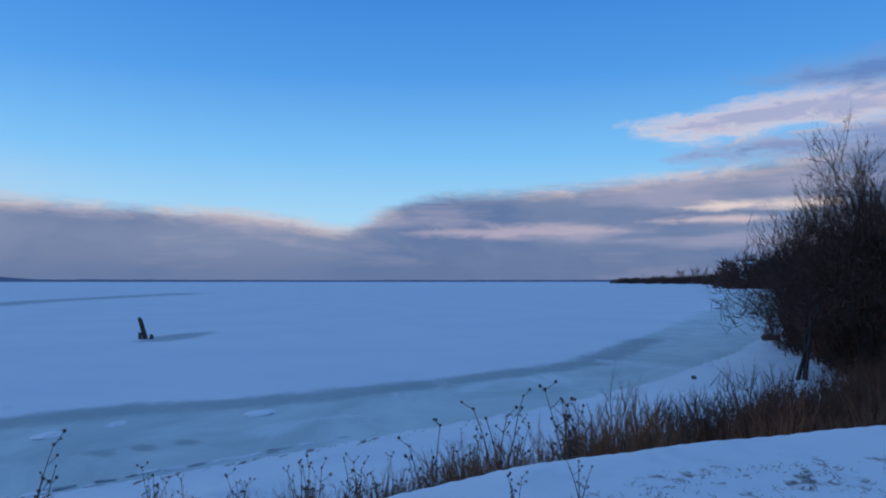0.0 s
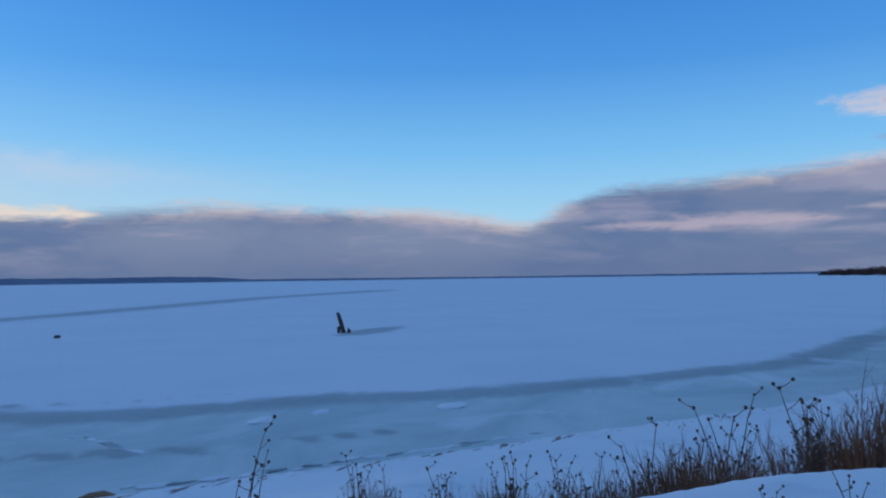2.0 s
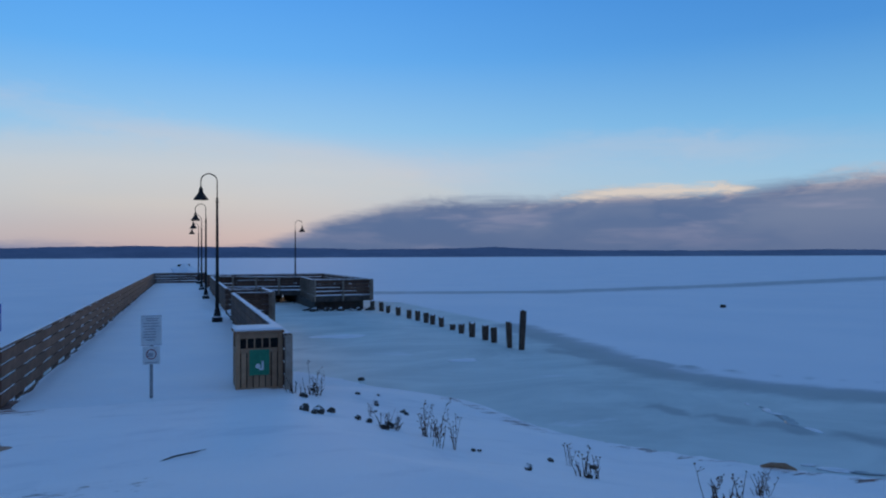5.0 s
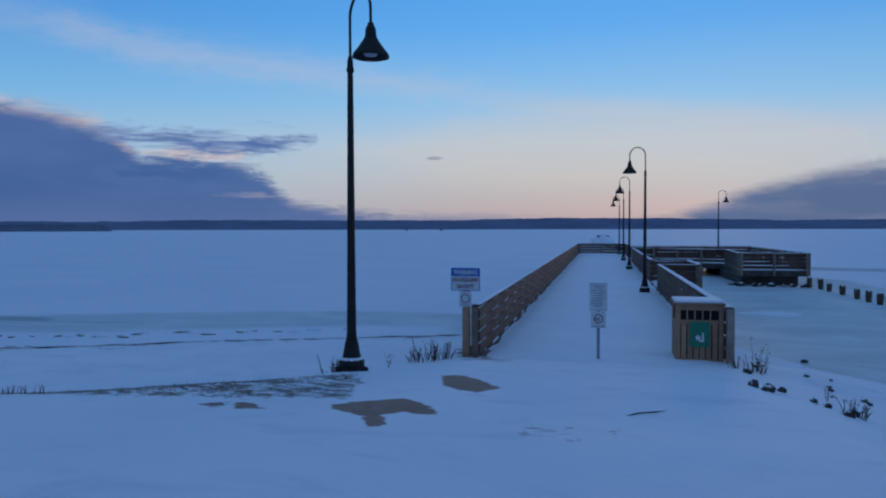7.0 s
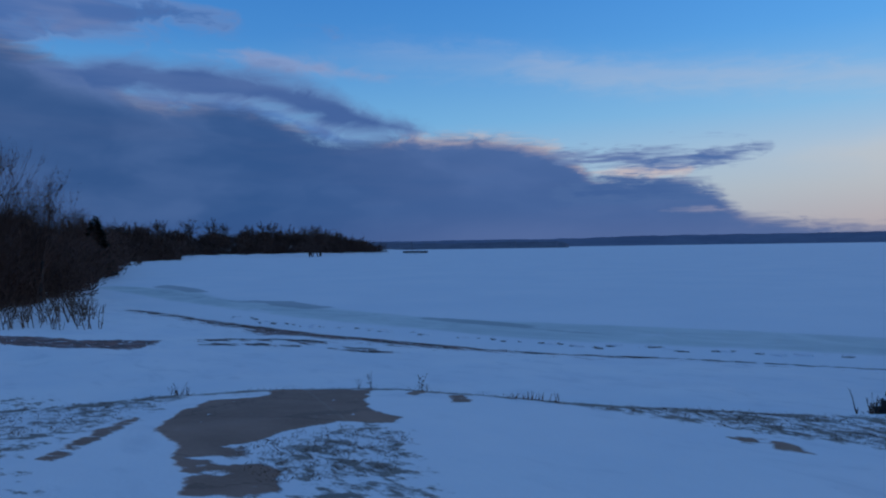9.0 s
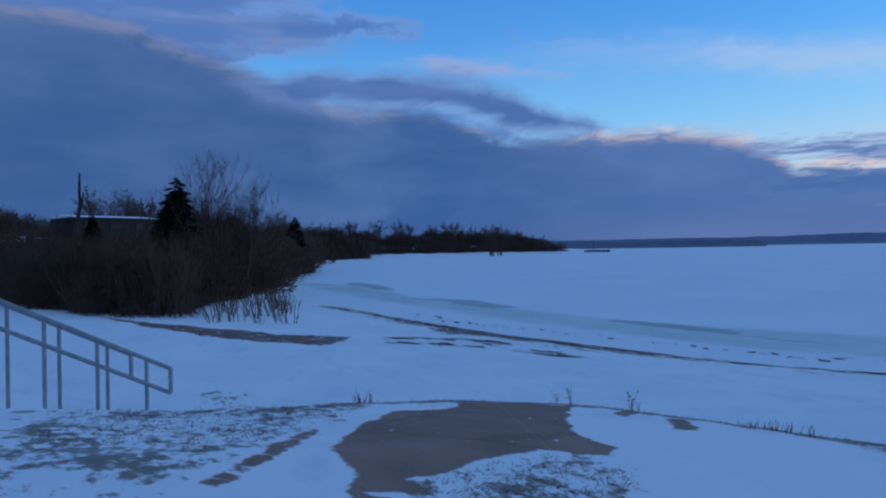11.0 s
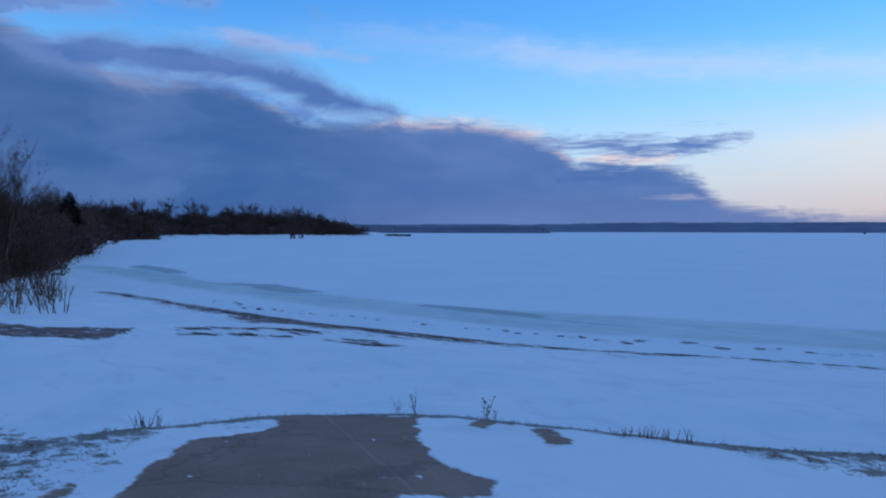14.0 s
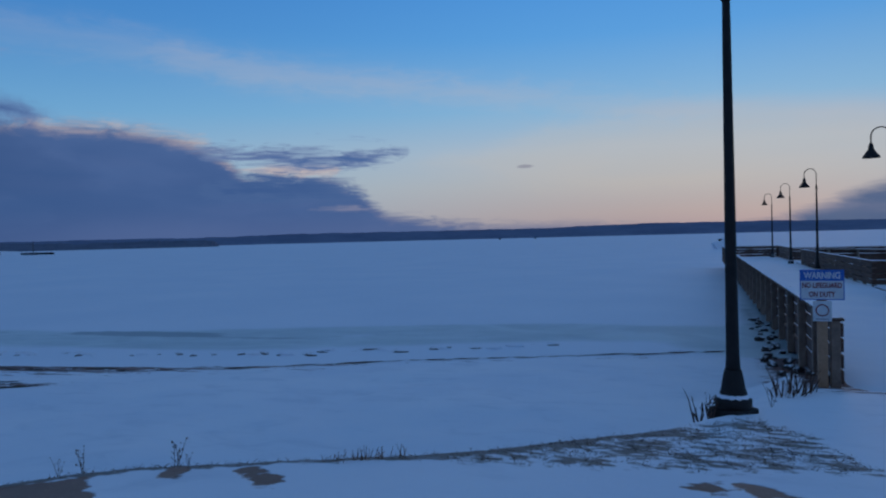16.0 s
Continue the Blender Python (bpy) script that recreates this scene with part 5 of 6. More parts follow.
for x, y, h in ((-6.85, -7.85, 0.3), (-7.0, -7.95, 0.2), (-6.2, -7.48, 0.32), (-6.1, -7.46, 0.15), (-7.75, -10.3, 0.14), (-7.85, -10.05, 0.18), (-8.6, -10.2, 0.3), (-1.95, -3.1, 0.4), (-1.85, -2.9, 0.35), (-1.2, -2.4, 0.35),
                (-0.75, -1.2, 0.45), (-0.6, -0.9, 0.4), (-0.9, -1.4, 0.3), (5.3, 0.3, 0.7), (5.45, 0.1, 0.55), (5.35, -0.1, 0.4), (5.8, -3.75, 0.35), (5.9, -3.9, 0.3), (6.25, -4.1, 0.55), (6.15, -4.3, 0.4),
                (6.1, -5.2, 0.55), (6.2, -5.4, 0.5), (6.0, -5.35, 0.6), (7.7, -5.75, 0.35), (7.1, -7.1, 0.4), (7.2, -7.2, 0.35), (7.5, -8.6, 0.4), (7.7, -8.8, 0.45), (9.2, -7.5, 0.4), (9.0, -7.7, 0.3), (9.4, -7.4, 0.3), (5.9, -2.2, 0.3),
                (6.4, -16.3, 0.3), (6.9, -15.2, 0.25), (7.3, -14.4, 0.3), (7.6, -14.8, 0.35)):
    weed(x, y, h, "small clump of dry weeds poking through snow", "small weeds")
REEDS = [shrub_shape(240 + i, 1.5, 1.3, 8, 0.011, 3, 2, 0.5).mesh("reed_clump", STALK) for i in range(4)]
for x, y in along([(-60, 1.9), (-50, -0.6), (-42.5, -2.6), (-36.5, -5.8), (-32.0, -6.8)], 0.9, 0.8, (-1.2, 0.8)) + along([(-42, -1.4), (-35, -4.2), (-30.0, -5.2)], 1.2, 0.8, (-0.8, 0.8)):
    shrub(x, y, RND.uniform(0.6, 1.5), REEDS, "dry brown reeds in the snow beside the thicket", "reeds by the thicket", "reed_clump", native=1.5)
for x, y, h in ((4.95, -0.2, 0.4), (5.3, 0.15, 0.4), (5.75, -3.85, 0.4), (5.9, -3.6, 0.3), (6.3, -4.2, 0.35), (7.1, -7.15, 0.3), (7.6, -8.7, 0.35), (9.2, -7.5, 0.25), (5.55, -2.95, 0.12), (5.65, -3.1, 0.12),
                (-2.02, -3.0, 0.55), (-1.95, -2.75, 0.5), (-0.85, -1.0, 0.6), (-0.65, -0.6, 0.55), (-0.95, -1.3, 0.45), (-7.72, -10.2, 0.2)):
    shrub(x, y, h, BRUSHLETS, "small dark dry brush poking out of the snow", "small brush", "small_shrub")
tuft = Shape()
for _ in range(40):
    px = RND.uniform(-0.5, 0.5)
    tuft.tube([(px * 0.7, RND.uniform(-0.06, 0.06), -0.03), (px * 0.7 + RND.uniform(-0.04, 0.04), RND.uniform(-0.08, 0.08), RND.uniform(0.04, 0.11))], [0.005, 0.002], 3, False)
solo("grass_tuft", tuft, REED, Matrix.Translation((-4.72, -6.9, lie(-4.72, -6.9))) @ Matrix.Rotation(radians(38), 4, "Z"), "tuft of short dead grass on the terrace edge", "grass")


blades = Shape()
BR = random.Random(8)
spots = [(x, y) for x, y in along(EDGE, 0.008, 0.0, (-0.1, 0.16))]
for ring, count in (([(-5.6, -12.2), (-7.0, -10.6), (-8.6, -10.3), (-9.4, -13.0), (-6.6, -13.6)], 420), ([(-4.6, -9.8), (-3.9, -9.6), (-2.8, -10.7), (-3.2, -11.5), (-4.2, -11.2)], 260),
                    ([(-4.4, -6.75), (-3.75, -6.15), (-3.0, -5.35), (-2.4, -4.7), (-1.9, -3.9), (-1.5, -3.4), (-1.15, -4.05), (-0.8, -5.1), (-0.7, -5.9), (-1.4, -6.1), (-2.4, -6.4), (-3.5, -6.6)], 420), ([(7.6, -14.6), (8.5, -15.6), (9.0, -17.6), (8.0, -18.0), (7.4, -15.6)], 120)):
    xs_, ys_ = [q[0] for q in ring], [q[1] for q in ring]
    while count:
        x, y = BR.uniform(min(xs_), max(xs_)), BR.uniform(min(ys_), max(ys_))
        if inside(np.array([x]), np.array([y]), ring)[0]:
            spots += [(x + BR.gauss(0, 0.035), y + BR.gauss(0, 0.035)) for _ in range(5)]
            count -= 1
zs = land(np.array([q[0] for q in spots]), np.array([q[1] for q in spots]))
for (x, y), z in zip(spots, zs):
    a, L = BR.uniform(0, 6.28), BR.uniform(0.02, 0.06)
    p = Vector((x, y, float(z) - 0.004))
    spike(blades, p, p + Vector((math.cos(a) * L, math.sin(a) * L, L * BR.uniform(0.2, 0.9))), 0.003)
solo("dead_grass", blades, STALK, (0, 0, 0), "short dead grass blades poking through thin snow", "grass", "", "stuff")


# ---- the pier ----
DECK = 0.0
PIER_END = 62.5
WIDTH = 4.8
BOARD_Z = (0.06, 0.305, 0.55, 0.795)


def rail_run(name, a, b, bay, label, wood=WOOD, outside=1):
    """A plank railing from a to b: posts, four boards a bay, and a cap with snow. outside: the side the posts stand on."""
    ax, ay = a
    L = math.hypot(b[0] - ax, b[1] - ay)
    turn = math.atan2(b[1] - ay, b[0] - ax)
    k = thing(name, Matrix.Translation((ax, ay, DECK)) @ Matrix.Rotation(turn, 4, "Z"), label, "railing", "pier railings")
    n = max(1, int(round(L / bay)))
    w = L / n
    rng = random.Random(int(L * 100))
    y0, y1 = (0.02, 0.16) if outside > 0 else (-0.16, -0.02)
    post = Shape().box(-0.07, y0, -0.38, 0.07, y1, 1.03, bevel=0.012).mesh("post", WOOD_POST if wood is WOOD else wood)
    board = Shape().box(0.01, -0.02, 0, w - 0.004, 0.018, 0.205, bevel=0.006).mesh("board", WOOD)
    for i in range(n + 1):
        part("post", post, None, k, at=(min(max(i * w, 0.07), L - 0.07), 0, 0))
    for i in range(n):
        for z in BOARD_Z:
            part("board", board, None, k, at=Matrix.Translation((i * w, 0, z + rng.uniform(-0.008, 0.008))) @ Matrix.Rotation(rng.uniform(-0.003, 0.003), 4, "Y"))
    part("cap", Shape().box(-0.02, min(y0, -0.03), 1.03, L + 0.02, max(y1, 0.03), 1.07, bevel=0.008), wood, k)
    snow = Shape()
    ya, yb = min(y0, -0.03) + 0.012, max(y1, 0.03) - 0.012
    m = n * 4
    for i in range(m + 1):
        h = rng.uniform(0.008, 0.03) * (rng.random() < 0.85) + 0.002
        snow.v += [(i * L / m, ya, 1.0705), (i * L / m, ya + 0.02, 1.0705 + h), (i * L / m, yb - 0.02, 1.0705 + h), (i * L / m, yb, 1.0705)]
    for i in range(m):
        snow.f += [(4 * i + j, 4 * i + j + 4, 4 * i + j + 5, 4 * i + j + 1) for j in range(3)]
    part("snow", snow, SNOW, k, "thin snow lying on the cap")
    return k


pier = thing("pier", (0, 0, 0), "long wooden pier with a snow-covered deck over the ice", "pier")
part("fascia", Shape().box(-0.02, 0.0, -0.36, 0.05, PIER_END, -0.04, bevel=0.01), WOOD, pier)
part("fascia", Shape().box(WIDTH - 0.05, 0.0, -0.36, WIDTH + 0.02, PIER_END, -0.04, bevel=0.01), WOOD, pier)
joist = Shape().box(0.06, -0.04, -0.34, WIDTH - 0.06, 0.04, -0.06).mesh("joist", WOOD_DARK)
for i in range(26):
    part("joist", joist, None, pier, at=(0, 0.1 + i * 2.49, 0))
pile_me = Shape().tube([(0, 0, -2.2), (0, 0, -0.34)], [0.17, 0.16], 10).mesh("pile", PILE)
for i in range(11):
    for px in (0.4, WIDTH - 0.4):
        part("pile", pile_me, None, pier, at=(px, 4.0 + i * 5.8, 0))
plank = Shape().box(0, -0.14, -0.06, WIDTH, 0.14, -0.02, bevel=0.004).mesh("deck_plank", WOOD)
for i in range(215):
    part("deck_plank", plank, None, pier, at=(0, 0.15 + i * 0.29, 0))
snow_x = spaced([(0.03, WIDTH - 0.03, 0.16)])
snow_y = spaced([(-0.6, 20, 0.16), (20, PIER_END - 0.05, 0.5)])
SX, SY = np.meshgrid(snow_x, snow_y)
edge_d = np.minimum(SX - 0.03, WIDTH - 0.03 - SX)
SZ = -0.022 + 0.055 * soft(edge_d, 0.0, 0.35) + 0.012 * lumps(SX, SY, 0.7, 9) - 0.05 * soft(-SY, -0.2, 0.6)
deck_snow = sheet("snow_cover", snow_x, snow_y, SZ, SNOW, {}, "", "")
deck_snow.parent = pier
for key in ("kind", "label", "category"):
    if key in deck_snow:
        del deck_snow[key]

rail_run("railing_run", (0.0, 0.0), (0.0, PIER_END), 2.0, "weathered plank railing along the pier, thin snow on its cap", outside=1)
rail_run("railing_run", (0.0, PIER_END), (WIDTH, PIER_END), 2.4, "weathered plank railing across the pier's far end", outside=1)
rail_run("railing_run", (WIDTH, 0.35), (WIDTH, 18.0), 2.0, "weathered plank railing with snow on its cap", outside=-1)
rail_run("railing_run", (WIDTH, 18.0), (6.5, 18.0), 1.7, "short plank railing round the pier's side bay", outside=-1)
rail_run("railing_run", (6.5, 18.0), (6.5, 22.5), 2.2, "short plank railing round the pier's side bay", WOOD_PALE, outside=-1)
rail_run("railing_run", (6.5, 22.5), (WIDTH, 22.5), 1.7, "short plank railing round the pier's side bay", outside=-1)
rail_run("railing_run", (WIDTH, 22.5), (WIDTH, 45.5), 2.1, "weathered plank railing with snow on its cap", outside=-1)
rail_run("railing_run", (WIDTH, 52.0), (WIDTH, PIER_END), 2.1, "weathered plank railing with snow on its cap", outside=-1)

bay_deck = thing("side_bay_deck", (0, 0, 0), "small wooden bay deck beside the pier, under snow", "deck")
part("frame", Shape().box(WIDTH + 0.03, 18.0, -0.34, 6.55, 22.5, -0.04, bevel=0.01), WOOD_DARK, bay_deck)
part("snow", Shape().box(WIDTH + 0.04, 18.02, -0.036, 6.5, 22.48, 0.02, bevel=0.02), SNOW, bay_deck)

# the wide platform beside the pier
PLAT = [(WIDTH, 45.5), (11.6, 42.8), (11.0, 34.0), (15.0, 34.2), (15.0, 52.5), (9.5, 52.5), (WIDTH, 52.0)]
platform = thing("fishing_platform", (0, 0, 0), "wide wooden fishing platform beside the pier, deck under snow", "deck")


def slab(ring, z0, z1):
    n = len(ring)
    return Shape().add([(x, y, z0) for x, y in ring] + [(x, y, z1) for x, y in ring],
                       [tuple(reversed(range(n))), tuple(range(n, 2 * n))] + [(i, (i + 1) % n, n + (i + 1) % n, n + i) for i in range(n)])


part("frame", slab(PLAT[::-1][::-1], -0.40, -0.04), WOOD_DARK, platform)
part("snow", slab([(x * 0.99 + 0.1, y * 0.995 + 0.22) for x, y in PLAT], -0.036, 0.02), SNOW, platform, "snow on the deck")
part("crib", Shape().box(11.2, 34.8, -1.2, 14.6, 51, -0.41, bevel=0.03), WOOD_DARK, platform, "dark timber crib under the deck")
# timber added on the far side to stop low light reaching the ice below
part("cross_beam", Shape().box(5.2, 51.5, -1.15, 11.1, 51.9, -0.41, bevel=0.03), WOOD_DARK, platform, "added dark timber that keeps low light from under the deck")
for px, py in ((8.5, 44.5), (8.9, 44.3), (6.0, 45.6), (8.6, 51.8)):
    part("pile", pile_me, None, platform, at=(px, py, 0))
for a, b, wd in (((WIDTH, 45.5), (11.6, 42.8), WOOD_PALE), ((11.6, 42.8), (11.0, 34.0), WOOD_PALE), ((11.0, 34.0), (15.0, 34.2), WOOD_PALE),
                 ((15.0, 34.2), (15.0, 52.5), WOOD), ((15.0, 52.5), (9.5, 52.5), WOOD), ((9.5, 52.5), (WIDTH, 52.0), WOOD)):
    rail_run("railing_run", a, b, 1.7 if wd is WOOD_PALE else 2.1, "plank railing round the fishing platform", wd, outside=-1)


# ---- lamps ----
def lamp_meshes():
    pole = Shape().lathe([(0.092, 0.42), (0.08, 0.6), (0.073, 1.2), (0.062, 2.8), (0.05, 4.6), (0.046, 4.95)], 12)
    foot = Shape().lathe([(0.215, 0.0), (0.215, 0.10), (0.20, 0.125), (0.165, 0.16), (0.14, 0.24), (0.125, 0.34), (0.105, 0.44), (0.10, 0.46)], 16)
    collar = Shape().lathe([(0.05, 4.93), (0.062, 4.95), (0.062, 5.0), (0.05, 5.03), (0.05, 5.12), (0.036, 5.18), (0.03, 5.2)], 12)
    arm, R = [], 0.325
    for z in (5.15, 5.4, 5.65, 5.84):
        arm.append((0, 0, z))
    for i in range(1, 12):
        a = math.pi * i / 12
        arm.append((R - R * math.cos(a), 0, 5.84 + R * math.sin(a)))
    arm += [(2 * R, 0, 5.84), (2 * R, 0, 5.62)]
    arm = Shape().tube(arm, 0.024, 8)
    bell = Shape().lathe([(0.03, 5.62), (0.05, 5.60), (0.052, 5.55), (0.075, 5.54), (0.085, 5.50), (0.095, 5.38), (0.14, 5.31), (0.20, 5.22), (0.265, 5.14), (0.29, 5.10), (0.30, 5.06),
                          (0.285, 5.06), (0.25, 5.13), (0.18, 5.21), (0.06, 5.26)], 20, Matrix.Translation((2 * R, 0, 0)))
    glass = Shape().lathe([(0.02, 5.07), (0.10, 5.09), (0.13, 5.14), (0.11, 5.20), (0.05, 5.245)], 14, Matrix.Translation((2 * R, 0, 0)))
    return [("foot", foot.mesh("foot", IRON, True)), ("pole", pole.mesh("pole", IRON, True)), ("collar", collar.mesh("collar", IRON, True)), ("arm", arm.mesh("arm", IRON, True)),
            ("shade", bell.mesh("shade", IRON, True)), ("bulb_glass", glass.mesh("bulb_glass", LENS, True))]


LAMP = lamp_meshes()


def street_lamp(x, y, z, turn, label, size=1.0, snow=True):
    k = thing("street_lamp", pose(x, y, z, 0, 0, turn) @ Matrix.Diagonal((size, size, size, 1)), label, "lamp", "pier lamps")
    base = part("plinth", Shape().box(-0.21, -0.21, -0.25, 0.21, 0.21, 0.10, bevel=0.02), IRON, k)
    for nm, me in LAMP:
        part(nm, me, None, k, at=(0, 0, 0.10))
    if snow:
        part("snow", Shape().lathe([(0.20, 0.225), (0.19, 0.245), (0.15, 0.28), (0.13, 0.32), (0.12, 0.34)], 12), SNOW, k, "snow on the foot")
    return k


street_lamp(-1.67, -2.98, 0.20, -40, "tall black gooseneck lamp with bell shade on the terrace edge")
for y in (15.9, 33.0, 46.0, 60.5):
    street_lamp(4.15, y, 0.0, 180, "black gooseneck lamp with bell shade on the pier", 0.945)
street_lamp(12.3, 51.6, 0.0, 0, "black gooseneck lamp with bell shade on the platform", 0.945)


# ---- signs ----
def lettering(text, width, height, mat, parent, at, name="lettering"):
    """A word of a given width and height."""
    cu = bpy.data.curves.new(name, "FONT")
    cu.body, cu.size, cu.align_x, cu.align_y, cu.extrude, cu.offset = text, 1.0, "CENTER", "CENTER", 0.01, 0.03
    tmp = bpy.data.objects.new(name, cu)
    me = bpy.data.meshes.new_from_object(tmp)
    bpy.data.objects.remove(tmp)
    me.materials.clear()
    me.materials.append(mat)
    xs_, ys_ = [v.co.x for v in me.vertices], [v.co.y for v in me.vertices]
    me.transform(Matrix.Diagonal((width / (max(xs_) - min(xs_)), height / (max(ys_) - min(ys_)), 0.15, 1)) @ Matrix.Translation((-(max(xs_) + min(xs_)) / 2, -(max(ys_) + min(ys_)) / 2, 0)))
    ob = new(name, me)
    ob.parent = parent
    ob.matrix_basis = at
    return ob


def upright(x, y, z):
    return Matrix.Translation((x, y, z)) @ Matrix.Rotation(radians(90), 4, "X")


SIGN_TURN = -4
sign = thing("warning_sign", pose(-0.27, 0.02, -0.1, 0, 0, SIGN_TURN), "blue and white no-lifeguard warning sign on a wooden post", "sign")
part("post", Shape().box(-0.07, -0.05, -0.3, 0.07, 0.09, 1.75, bevel=0.01), WOOD_BIN, sign)
panel = part("panel", Shape().box(-0.305, -0.066, 1.46, 0.305, -0.054, 1.925, bevel=0.004), BLUE, sign)
part("lower_field", Shape().box(-0.29, -0.069, 1.475, 0.29, -0.0665, 1.755), WHITE, panel)
lettering("WARNING", 0.50, 0.105, WHITE, panel, upright(0, -0.0675, 1.838))
lettering("NO LIFEGUARD", 0.54, 0.085, INK, panel, upright(0, -0.0705, 1.685))
lettering("ON DUTY", 0.36, 0.085, INK, panel, upright(0, -0.0705, 1.548))
board = part("lower_panel", Shape().box(-0.13, -0.066, 1.13, 0.13, -0.054, 1.445, bevel=0.004), WHITE, sign)
ring = Shape()
for i in range(24):
    a, b = 2 * math.pi * i / 24, 2 * math.pi * (i + 1) / 24
    ring.add([(math.cos(t) * r * 0.095, -0.069, 1.30 + math.sin(t) * r * 0.095) for t, r in ((a, 1), (b, 1), (b, 0.82), (a, 0.82))], [(0, 1, 2, 3)])
part("ring_mark", ring, INK, board)
part("bar", Shape().box(-0.09, -0.0695, 1.155, 0.09, -0.067, 1.175), GREY_INK, board)

sign2 = thing("notice_sign", pose(2.38, 0.1, -0.1, 0, 0, 2) @ Matrix.Diagonal((1.05, 1.0, 1.11, 1)), "white notice signs on a slim metal post in snow", "sign")
part("post", Shape().box(-0.028, -0.02, -0.2, 0.028, 0.012, 1.4, bevel=0.004), STEEL, sign2)
big = part("panel", Shape().box(-0.165, -0.034, 0.99, 0.165, -0.024, 1.48, bevel=0.004), WHITE, sign2)
for i, (z, w) in enumerate(((1.43, 0.12), (1.395, 0.10), (1.35, 0.13), (1.305, 0.13), (1.26, 0.11), (1.215, 0.13), (1.17, 0.12), (1.125, 0.13), (1.08, 0.09))):
    part("bar", Shape().box(-w if i > 1 else -w * 0.8, -0.0365, z - 0.008, w if i < 4 else w * 0.6, -0.0345, z + 0.008), GREY_INK, big)
for bx0, bz0, bx1, bz1 in ((-0.165, 0.99, 0.165, 1.0), (-0.165, 1.47, 0.165, 1.48)):
    part("border", Shape().box(bx0, -0.0368, bz0, bx1, -0.0345, bz1), GREY_INK, big)
low = part("lower_panel", Shape().box(-0.14, -0.034, 0.68, 0.14, -0.024, 0.975, bevel=0.004), WHITE, sign2)
ring = Shape()
for i in range(24):
    a, b = 2 * math.pi * i / 24, 2 * math.pi * (i + 1) / 24
    ring.add([(math.cos(t) * r * 0.085, -0.0365, 0.845 + math.sin(t) * r * 0.085) for t, r in ((a, 1), (b, 1), (b, 0.8), (a, 0.8))], [(0, 1, 2, 3)])
part("ring_mark", ring, INK, low)
part("bar", Shape().box(-0.06, -0.0365, 0.80, 0.03, -0.0345, 0.87), GREY_INK, low)
part("bar", Shape().box(-0.1, -0.0365, 0.70, 0.1, -0.0345, 0.718), GREY_INK, low)


# ---- litter bin ----
bin_ = thing("litter_bin", (3.88, 0.42, lie(4.2, 0.3) - 0.02), "tan slatted wooden litter bin with a green poster, snow on top", "litter bin")
BW, BD, BH = 0.90, 0.80, 1.12
part("corner_post", Shape().box(0, 0, -0.05, 0.09, 0.09, BH, bevel=0.01), WOOD_BIN, bin_)
part("corner_post", Shape().box(BW - 0.09, 0, -0.05, BW, 0.09, BH, bevel=0.01), WOOD_BIN, bin_)
part("corner_post", Shape().box(0, BD - 0.09, -0.05, 0.09, BD, BH, bevel=0.01), WOOD_BIN, bin_)
part("corner_post", Shape().box(BW - 0.09, BD - 0.09, -0.05, BW, BD, BH, bevel=0.01), WOOD_BIN, bin_)
part("liner", Shape().box(0.06, 0.06, 0.0, BW - 0.06, BD - 0.06, BH - 0.06, bevel=0.02), BLACK, bin_, "black inner container")
part("front_board", Shape().box(0.09, 0.0, BH - 0.10, BW - 0.09, 0.04, BH, bevel=0.006), WOOD_BIN, bin_)
part("front_board", Shape().box(0.09, 0.0, 0.74, BW - 0.09, 0.04, 0.83, bevel=0.006), WOOD_BIN, bin_)
for i in range(6):
    x0 = 0.105 + i * 0.117
    part("slat", Shape().box(x0, 0.012, 0.02, x0 + 0.098, 0.036, 0.74, bevel=0.005), WOOD_BIN, bin_)
for i in range(6):
    y0 = 0.1 + i * 0.103
    for x0 in (0.006, BW - 0.034):
        part("slat", Shape().box(x0, y0, 0.02, x0 + 0.028, y0 + 0.085, 0.8, bevel=0.005), WOOD_BIN, bin_)
for i in range(4):
    part("slot_bar", Shape().box(0.2 + i * 0.145, 0.004, 0.83, 0.228 + i * 0.145, 0.03, BH - 0.10, bevel=0.004), WOOD_BIN, bin_)
part("kick_board", Shape().box(0.09, 0.0, 0.0, BW - 0.09, 0.03, 0.06, bevel=0.005), WOOD_BIN, bin_)
poster = part("poster", Shape().box(0.26, -0.004, 0.30, 0.64, 0.009, 0.80, bevel=0.003), GREEN, bin_, "green poster with a white mark")
mark = Shape().lathe([(0.035, 0.0), (0.05, 0.004)], 10, upright(0.42, -0.005, 0.48))
mark.box(0.44, -0.008, 0.40, 0.53, -0.0045, 0.44).box(0.49, -0.008, 0.44, 0.53, -0.0045, 0.58)
part("white_mark", mark, WHITE, poster)
part("top", Shape().box(-0.03, -0.03, BH, BW + 0.03, BD + 0.03, BH + 0.04, bevel=0.008), WOOD_BIN, bin_)
part("snow", Shape().box(-0.02, -0.02, BH + 0.041, BW + 0.02, BD + 0.02, BH + 0.10, bevel=0.03), SNOW, bin_, "snow on the lid")
rail_end = thing("rail_end_post", (4.86, 0.25, 0.0), "pale wooden end post of the pier railing", "post")
part("post", Shape().box(-0.06, -0.07, -0.5, 0.08, 0.07, 1.06, bevel=0.012), WOOD_PALE, rail_end)

